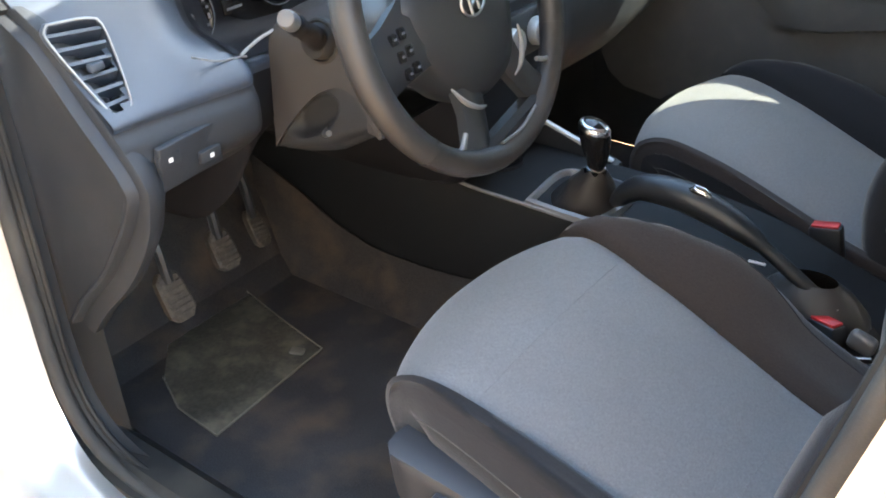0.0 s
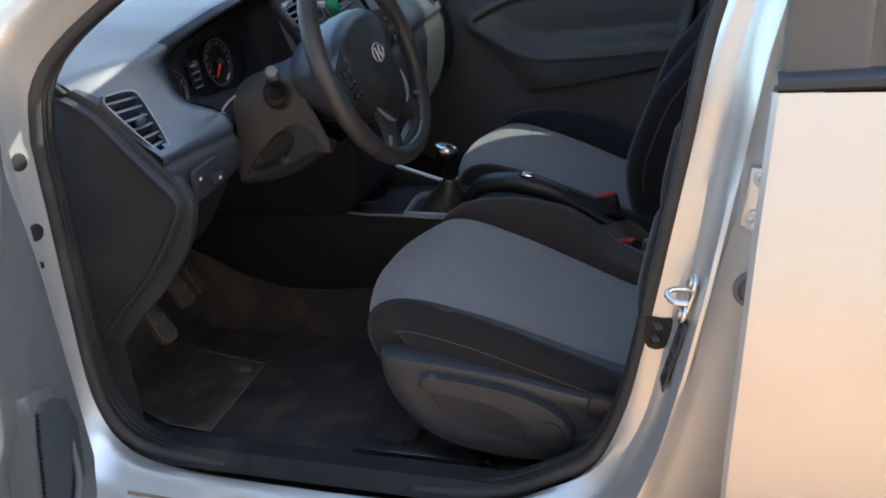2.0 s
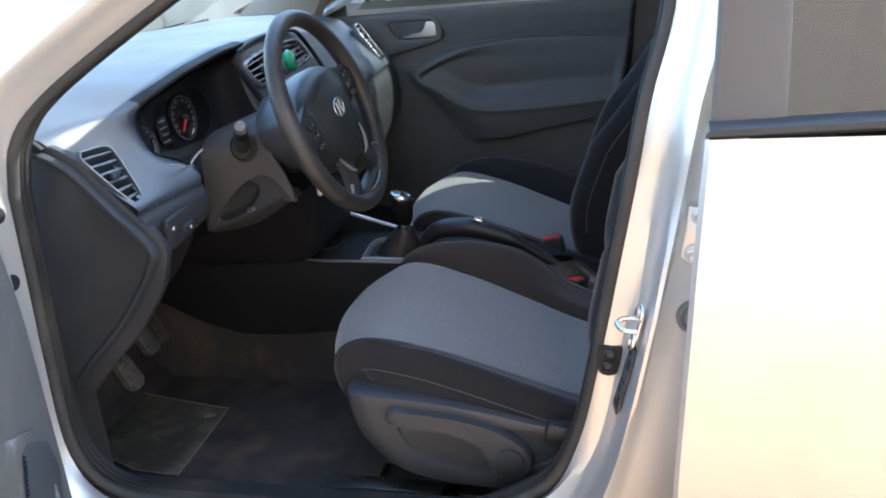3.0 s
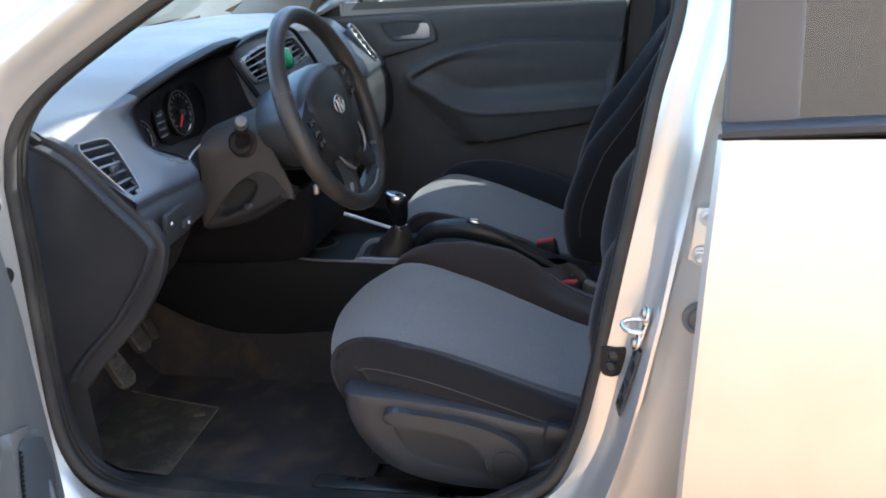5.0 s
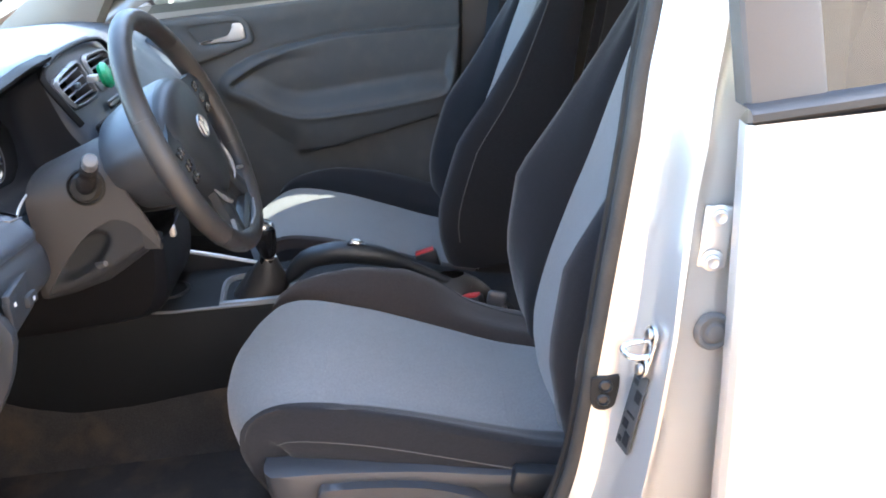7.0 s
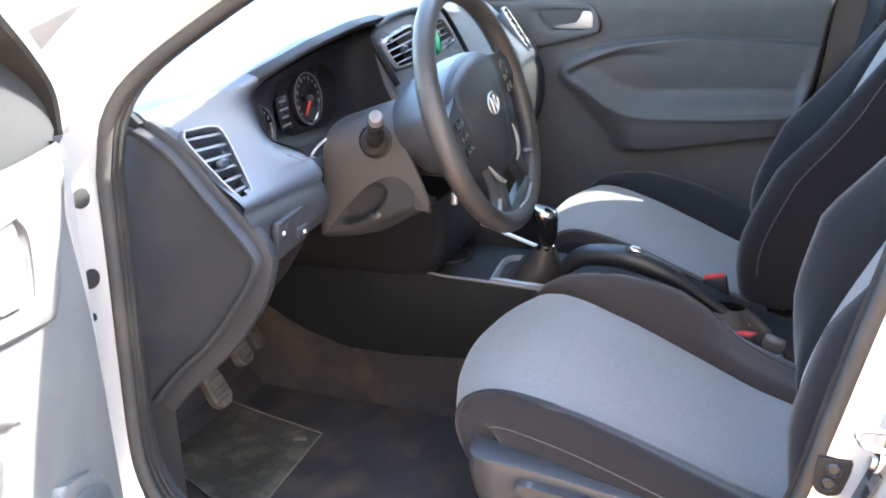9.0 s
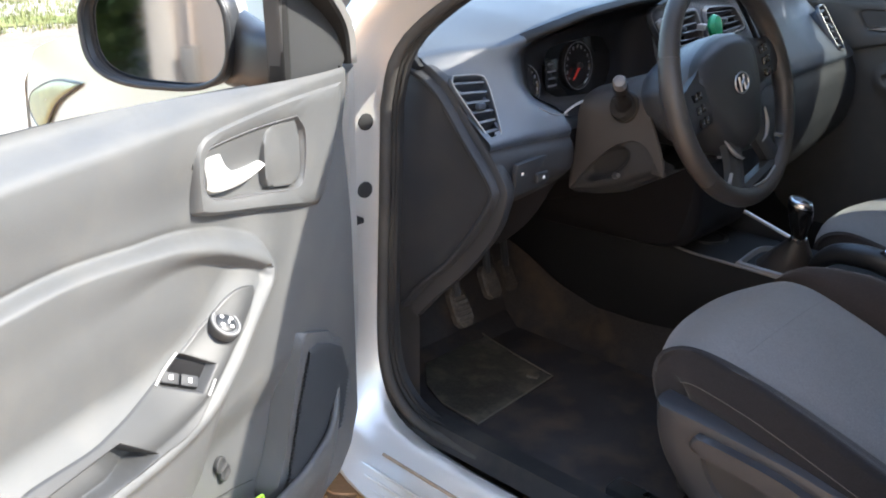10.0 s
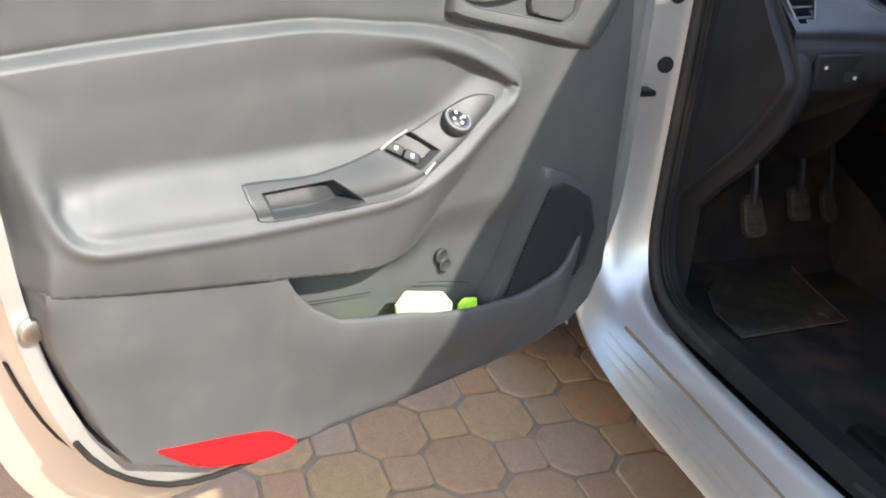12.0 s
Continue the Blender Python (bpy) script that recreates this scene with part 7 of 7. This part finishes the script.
fr = part("far_rear_door", loft([[(x, 1.60, 0.26), (x, 1.585, 0.6), (x, 1.59, 0.9), (x, 1.62, 1.0), (x, 1.72, 0.99), (x, 1.74, 0.6), (x, 1.72, 0.2)] for x in np.linspace(1.2, 2.1, 6)]), LOW, car)
part("strap_guide", block((1.155, 1.548, 1.02), (0.030, 0.010, 0.18), 0.004, m=pose(0, 0, 0, 0, 11, 0)), BLACK, car, "grey belt height guide")
part("bulkhead", loft([[(2.25, y, 0.25), (2.32, y, 0.7), (2.42, y, 0.98)] for y in np.linspace(0.12, 1.61, 5)]), CARPET, car)
for y0, d in ((0.045, 1), (1.689, -1)):
    g = part("quarter_glass", loft([[(2.10 + 0.35 * q, y0 + d * (0.155 * s), 1.0 + 0.35 * s) for q in (0, 1)] for s in (0, 1)]), TINTED, car)
g = part("far_rear_window", loft([[(1.22 + 0.15 * q, 1.689 - 0.155 * s, 1.0 + 0.355 * s) for q in range(7)] for s in (0, 0.5, 1)]), TINTED, car, "dark tinted side glass")
g = part("tailgate_glass", loft([[(2.56 + 0.24 * s, 0.2 + 0.1334 * q, 1.365 - 0.385 * s) for q in range(11)] for s in (0, 1)]), TINTED, car)

# things lying in the map pocket
cloth = thing("lime_cloth", "bright lime green cloth stuffed in the door pocket", "cloth", near_door(0.48, 0.07, 0.45))
rows = []
for k in range(26):
    u = 0.372 + 0.215 * k / 25
    lip = float(along(PL, u))
    rows.append([near_door(u, 0.040 + 0.037 * q / 11, lip - 0.024 + 0.020 * q / 11 + 0.006 * noise.noise((u * 45, q * 0.5, 2)) - (0.03 if q == 11 else 0)) for q in range(12)])
part("fold", loft(rows), LIME, cloth, "", 60)
# Lime fold standing above the lip, its sun glare put into the colour.
leaf = thing("sunlit_lime_fold", "lime fold in the door pocket, its sunlit overexposure put into a pale colour", "paper", near_door(0.47, 0.06, 0.45))
part("sheet", plate([(0.520, 0.505), (0.524, 0.540), (0.508, 0.555), (0.445, 0.536), (0.428, 0.516), (0.428, 0.49)], near_door, 0.066, 0.004, 0.001), BLOWN_LIME, leaf)
part("sheet", plate([(0.412, 0.482), (0.410, 0.506), (0.400, 0.512), (0.378, 0.506), (0.374, 0.482)], near_door, 0.062, 0.004, 0.001), LIME, leaf)

# ---- outdoors ----
SAND = material("pale_sand", (0.29, 0.265, 0.22), 0.95, grain=0.6, grain_size=60, spread=0.25, blotch=0.9, wear=(0.27, 0.23, 0.17), wear_amount=0.5, specular=0.1)
GRASS = material("grass", (0.16, 0.19, 0.06), 0.9, spread=0.35, blotch=0.8, grain_size=40, wear=(0.24, 0.21, 0.09), wear_amount=0.6, specular=0.2)
DRY_GRASS = material("dry_grass", (0.15, 0.16, 0.065), 0.8, spread=0.35, blotch=0.8, grain_size=40, wear=(0.25, 0.22, 0.12), wear_amount=0.6, specular=0.2)
PLASTER = material("pink_plaster", (0.46, 0.385, 0.330), 0.92, grain=0.5, grain_size=120, spread=0.08, blotch=0.8, wear=(0.44, 0.38, 0.33), wear_amount=0.35, specular=0.2)
CORNER = material("pale_render", (0.56, 0.50, 0.43), 0.92, grain=0.5, grain_size=120, spread=0.08, blotch=0.8, specular=0.2)
SHUTTER = material("taupe_paint", (0.19, 0.175, 0.16), 0.6, grain=0.2, grain_size=200, spread=0.08)
CONCRETE = material("rendered_wall", (0.40, 0.36, 0.29), 0.9, grain=0.4, grain_size=90, spread=0.15, blotch=1.5, wear=(0.25, 0.22, 0.17), wear_amount=0.5)
WHITEWALL = material("white_wall", (0.78, 0.77, 0.74), 0.85, grain=0.3, grain_size=90, spread=0.05, wear=(0.55, 0.52, 0.47), wear_amount=0.25)
JOINT = material("joint_sand", (0.29, 0.215, 0.15), 0.95, grain=0.6, grain_size=300, spread=0.3)
BARK = material("bark", (0.12, 0.085, 0.06), 0.9, grain=0.6, grain_size=60, spread=0.3)

LEAF = bpy.data.materials.new("leaves")
LEAF.use_nodes = True
nt = LEAF.node_tree
geo, ramp = nt.nodes.new("ShaderNodeNewGeometry"), nt.nodes.new("ShaderNodeValToRGB")
ramp.color_ramp.elements[0].color, ramp.color_ramp.elements[1].color = (0.035, 0.075, 0.018, 1), (0.12, 0.17, 0.045, 1)
nt.links.new(geo.outputs["Random Per Island"], ramp.inputs["Fac"])
nt.links.new(ramp.outputs["Color"], nt.nodes["Principled BSDF"].inputs["Base Color"])
nt.nodes["Principled BSDF"].inputs["Roughness"].default_value = 0.6

PAVER = material("clay_paver", (0.34, 0.22, 0.145), 0.88, grain=0.5, grain_size=220, spread=0.18, blotch=18, wear=(0.30, 0.195, 0.12), wear_amount=0.5, specular=0.25)
nt = PAVER.node_tree
info, ramp = nt.nodes.new("ShaderNodeObjectInfo"), nt.nodes.new("ShaderNodeValToRGB")
els = ramp.color_ramp.elements
els[0].position, els[0].color = 0.0, (0.43, 0.285, 0.175, 1)
els[1].position, els[1].color = 1.0, (0.44, 0.30, 0.195, 1)
for pos, col in ((0.25, (0.47, 0.295, 0.145, 1)), (0.45, (0.42, 0.275, 0.175, 1)), (0.62, (0.47, 0.255, 0.125, 1)), (0.8, (0.41, 0.265, 0.17, 1))):
    els.new(pos).color = col
for n in nt.nodes:
    if n.bl_idname == "ShaderNodeVectorMath":
        nt.links.new(ramp.outputs["Color"], n.inputs[0])
nt.links.new(info.outputs["Random"], ramp.inputs["Fac"])

ground = part("ground", loft([[(x, y, -0.03) for y in (-80, -6, -2.2, 3.2, 8, 80)] for x in (-80, -12, -3.2, 6, 14, 80)]), SAND, None)
tagged(ground, "pale dusty ground", "ground", kind="structure")
pave = part("pavement", block((1.2, 0.5, -0.0185), (8.4, 5.2, 0.03), 0), JOINT, None)
tagged(pave, "block paving of octagons and small squares", "pavement", kind="structure")


def stone(wx, wy, cut):
    """One paver with worn edges, about its own centre."""
    c = cut
    poly = []
    for e, g in ((-1, -1), (1, -1), (1, 1), (-1, 1)):
        a, b = (e * wx, g * (wy - c)), (e * (wx - c * 1.1), g * wy)
        mid = ((a[0] + b[0]) / 2 * 1.025, (a[1] + b[1]) / 2 * 1.025)
        poly += [a, mid, b] if e * g > 0 else [b, mid, a]
    rows = [[(a * s, b * s, z) for a, b in poly] for s, z in ((1.0, 0.0), (1.0, 0.021), (0.93, 0.0282))]
    bm = loft(rows, close_cols=True)
    bm.faces.ensure_lookup_table()
    bm.verts.ensure_lookup_table()
    bm.faces.new(bm.verts[-len(poly):])
    bmesh.ops.recalc_face_normals(bm, faces=bm.faces)
    me = bpy.data.meshes.new("paver")
    bm.to_mesh(me)
    bm.free()
    finish(me, PAVER, 30)
    return me


big_stone, small_stone = stone(0.0848, 0.0718, 0.036), stone(0.0485, 0.0415, 0.008)
near_stones, rest = [], []
for i in range(-16, 40):
    for j in range(-18, 24):
        x, y = -0.032 + i * 0.1345, -0.059 + j * 0.1137
        if -3.0 < x < 5.2 and -1.95 < y < 2.9:
            close = -0.62 < x < 1.0 and -1.05 < y < 0.50
            (near_stones if close else rest).append((x, y, (i + j) % 2 == 0))
for x, y, big in near_stones:
    ob = new("paver", big_stone if big else small_stone)
    ob.parent = pave
    ob.location = (x + random.uniform(-0.002, 0.002), y + random.uniform(-0.002, 0.002), 0.003 + random.uniform(-0.0015, 0.0015) - 0.031 + 0.0)
    ob.rotation_euler = (random.uniform(-0.008, 0.008), random.uniform(-0.008, 0.008), random.uniform(-0.03, 0.03))
verts, faces = [], []
tmpl = {}
for big, me in ((True, big_stone), (False, small_stone)):
    tmpl[big] = ([tuple(v.co) for v in me.vertices], [tuple(p.vertices) for p in me.polygons])
for x, y, big in rest:
    vs, fs = tmpl[big]
    k = len(verts)
    dz = -0.028 + random.uniform(-0.0015, 0.0015)
    verts += [(a + x, b + y, c + dz) for a, b, c in vs]
    faces += [tuple(q + k for q in f) for f in fs]
me = bpy.data.meshes.new("further_pavers")
me.from_pydata(verts, [], faces)
finish(me, PAVER, 30)
fp = new("further_pavers", me)
fp.parent = pave
tagged(fp, kind="stuff")


def blades(name, label, spots, height, seed, mat=GRASS):
    """Tufts of grass as thin bent blades, one object."""
    rnd = random.Random(seed)
    vs, fs = [], []
    for x, y in spots:
        for _ in range(9):
            a, h = rnd.uniform(0, 6.283), height * rnd.uniform(0.5, 1.2)
            px, py = x + rnd.gauss(0, 0.05), y + rnd.gauss(0, 0.05)
            dx, dy = math.cos(a), math.sin(a)
            w = 0.006 * rnd.uniform(0.7, 1.6)
            lean_ = h * rnd.uniform(0.1, 0.7)
            k = len(vs)
            for t in (0, 0.5, 1):
                q = lean_ * t * t
                ww = w * (1 - t * 0.9)
                vs += [(px + dx * q - dy * ww, py + dy * q + dx * ww, -0.03 + h * t), (px + dx * q + dy * ww, py + dy * q - dx * ww, -0.03 + h * t)]
            fs += [(k, k + 1, k + 3, k + 2), (k + 2, k + 3, k + 5, k + 4)]
    m = bpy.data.meshes.new(name)
    m.from_pydata(vs, [], fs)
    finish(m, mat)
    return tagged(new(name, m), label, "grass", kind="stuff")


rnd = random.Random(5)
blades("grass_verge", "uneven green grass verge", [(-8.7 - 14 * rnd.random() ** 1.6 - 0.5 * math.sin(k * 0.7), rnd.uniform(-6, 14)) for k in range(7800)], 0.085, 3, DRY_GRASS)
verge = part("verge", loft([[(x, y, -0.026 + 0.05 * noise.noise((x * 0.3, y * 0.3, 0))) for y in np.linspace(-8, 18, 20)] for x in np.linspace(-30, -8.9, 16)]), GRASS, None)
tagged(verge, "grassy verge beyond the yard", "grass", kind="structure")
# Irregular darker brown patch at the verge's edge.
DARK_GROUND = material("dark_brown_ground", (0.17, 0.13, 0.095), 0.95, grain=0.8, grain_size=60, spread=0.4, blotch=3, wear=(0.30, 0.25, 0.18), wear_amount=0.5)
edge_w = [2 * math.pi * k / 40 for k in range(40)]
brown_patch = part("brown_ground_patch", loft([[(-7.9 + 0.9 * r * math.cos(w) * (1 + 0.25 * noise.noise((math.cos(w) * 2, math.sin(w) * 2, 5))), 3.6 + 1.7 * r * math.sin(w) * (1 + 0.25 * noise.noise((math.cos(w) * 2, math.sin(w) * 2, 9))), -0.034 + 0.03 * (1 - r)) for w in edge_w] for r in (1.0, 0.8, 0.5, 0.2, 0.02)], close_cols=True), DARK_GROUND, None)
tagged(brown_patch, "dark brown patch of ground along the verge", "ground", kind="structure")
blades("grass_tuft", "dry green tuft by the car's nose", [(-1.62 + rnd.gauss(0, 0.10), 0.02 + rnd.gauss(0, 0.08)) for _ in range(40)], 0.26, 4, DRY_GRASS)


def bush(name, label, x, y, r, h, seed, count=2600, category="shrub"):
    """Stems and a ragged crown of single leaves."""
    rnd = random.Random(seed)
    ob = thing(name, label, category, (x, y, -0.03), group="shrubs")
    bm = None
    for k in range(6):
        a = k * 1.05 + rnd.uniform(-0.3, 0.3)
        bm = tube(spline([(x, y, -0.03), (x + 0.2 * r * math.cos(a), y + 0.2 * r * math.sin(a), h * 0.4), (x + 0.6 * r * math.cos(a), y + 0.6 * r * math.sin(a), h * 0.85)], 8), [0.03 * r * (1 - 0.1 * q) for q in range(8)], 6, bm=bm)
    part("stem", bm, BARK, ob)
    vs, fs = [], []
    clumps = [(x + rnd.gauss(0, 0.42) * r, y + rnd.gauss(0, 0.42) * r, h * rnd.uniform(0.25, 1.0), rnd.uniform(0.16, 0.34) * r) for _ in range(26)]
    for _ in range(count):
        cx, cy, cz, cr = rnd.choice(clumps)
        p = Vector((cx + rnd.gauss(0, 0.5) * cr, cy + rnd.gauss(0, 0.5) * cr, max(0.02, cz + rnd.gauss(0, 0.5) * cr)))
        d = Vector((rnd.gauss(0, 1), rnd.gauss(0, 1), rnd.gauss(0, 0.7))).normalized()
        e = d.orthogonal().normalized()
        l, w = 0.07 * r ** 0.4 * rnd.uniform(0.6, 1.4), 0.028 * r ** 0.4
        k = len(vs)
        vs += [tuple(p - d * l), tuple(p + e * w), tuple(p + d * l), tuple(p - e * w)]
        fs.append((k, k + 1, k + 2, k + 3))
    m = bpy.data.meshes.new("crown")
    m.from_pydata(vs, [], fs)
    finish(m, LEAF)
    cr = new("crown", m)
    cr.parent = ob
    m.transform(Matrix.Translation((-x, -y, 0.03)))
    return ob


for k, (x, y, r, h) in enumerate(((-16, 9.5, 1.6, 2.2), (-19, 5.0, 1.8, 2.6), (-21, 0.5, 1.7, 2.4), (-18, 13.5, 2.0, 3.2), (-22, -4.0, 1.9, 2.8))):
    bush("shrub", "dense green shrub on the verge", x, y, r, h, 20 + k)
for k, (x, y, r, h) in enumerate(((-3.4, -4.6, 1.0, 2.2), (-4.6, -5.2, 1.2, 2.8), (-5.8, -4.9, 1.2, 2.4), (-7.2, -5.4, 1.3, 3.0), (-2.95, -4.9, 0.7, 1.0), (-3.9, -6.3, 1.2, 1.7), (-3.5, -5.5, 0.8, 1.2))):
    bush("shrub", "dark green garden shrub beside the house", x, y, r, h, 40 + k, 3200)

# house behind the viewer: plaster wall, shutter, roof
house = thing("house", "pale pink plastered house with a small meter box", "house", (3, -5, 0))
HY = -3.6
part("wall", block((3.0, HY - 1.6, 2.75), (9.9, 3.2, 5.6), 0.02), PLASTER, house)
part("plinth", block((3.0, HY + 0.02, 0.03), (9.94, 0.06, 0.14), 0.01), CONCRETE, house)
part("meter_box", block((-1.70, HY + 0.04, 0.38), (0.075, 0.08, 0.19), 0.006), SHUTTER, house, "taupe metal meter box")
part("conduit", block((-1.70, HY + 0.015, 0.74), (0.02, 0.03, 0.53), 0.004), PLASTER, house)
part("corner_strip", block((-1.878, HY + 0.006, 2.7), (0.15, 0.03, 5.4), 0.004), CORNER, house, "lighter corner render")
part("roof", loft([[(x, HY + 0.4, 5.5), (x, HY + 0.36, 5.6), (x, HY - 1.6, 6.5), (x, HY - 3.6, 5.6)] for x in (-2.4, 2.9, 8.2)]), SHUTTER, house)

# boundary wall with a railing on the far side, and a white building
fence = thing("boundary_wall", "weathered low boundary wall with dark railings", "wall", (0, 6.2, 0))
part("wall", block((0.5, 6.2, 0.42), (17.0, 0.22, 0.92), 0.015), CONCRETE, fence)
for k in range(60):
    part("railing", block((-7.6 + k * 0.17, 6.2, 1.35), (0.03, 0.03, 1.0), 0.004), BLACK, fence)
part("rail", block((-2.6, 6.2, 1.80), (10.4, 0.045, 0.05), 0.005), BLACK, fence)
for x in (-3.2, 0.35, 3.4):
    part("pier", block((x, 6.2, 0.95), (0.32, 0.30, 1.95), 0.015), CONCRETE, fence)
annex = thing("white_building", "plain white building beyond the boundary wall", "building", (5, 9, 0))
part("wall", block((5.4, 9.0, 1.6), (10.0, 3.0, 3.3), 0.02), WHITEWALL, annex)
part("roof", block((5.4, 9.0, 3.32), (10.4, 3.4, 0.14), 0.02), SHUTTER, annex)
for k, (x, y, r, h) in enumerate(((-2.6, 8.4, 1.4, 3.0), (-5.0, 9.0, 1.6, 3.4))):
    bush("shrub", "green shrub behind the boundary wall", x, y, r, h, 60 + k)
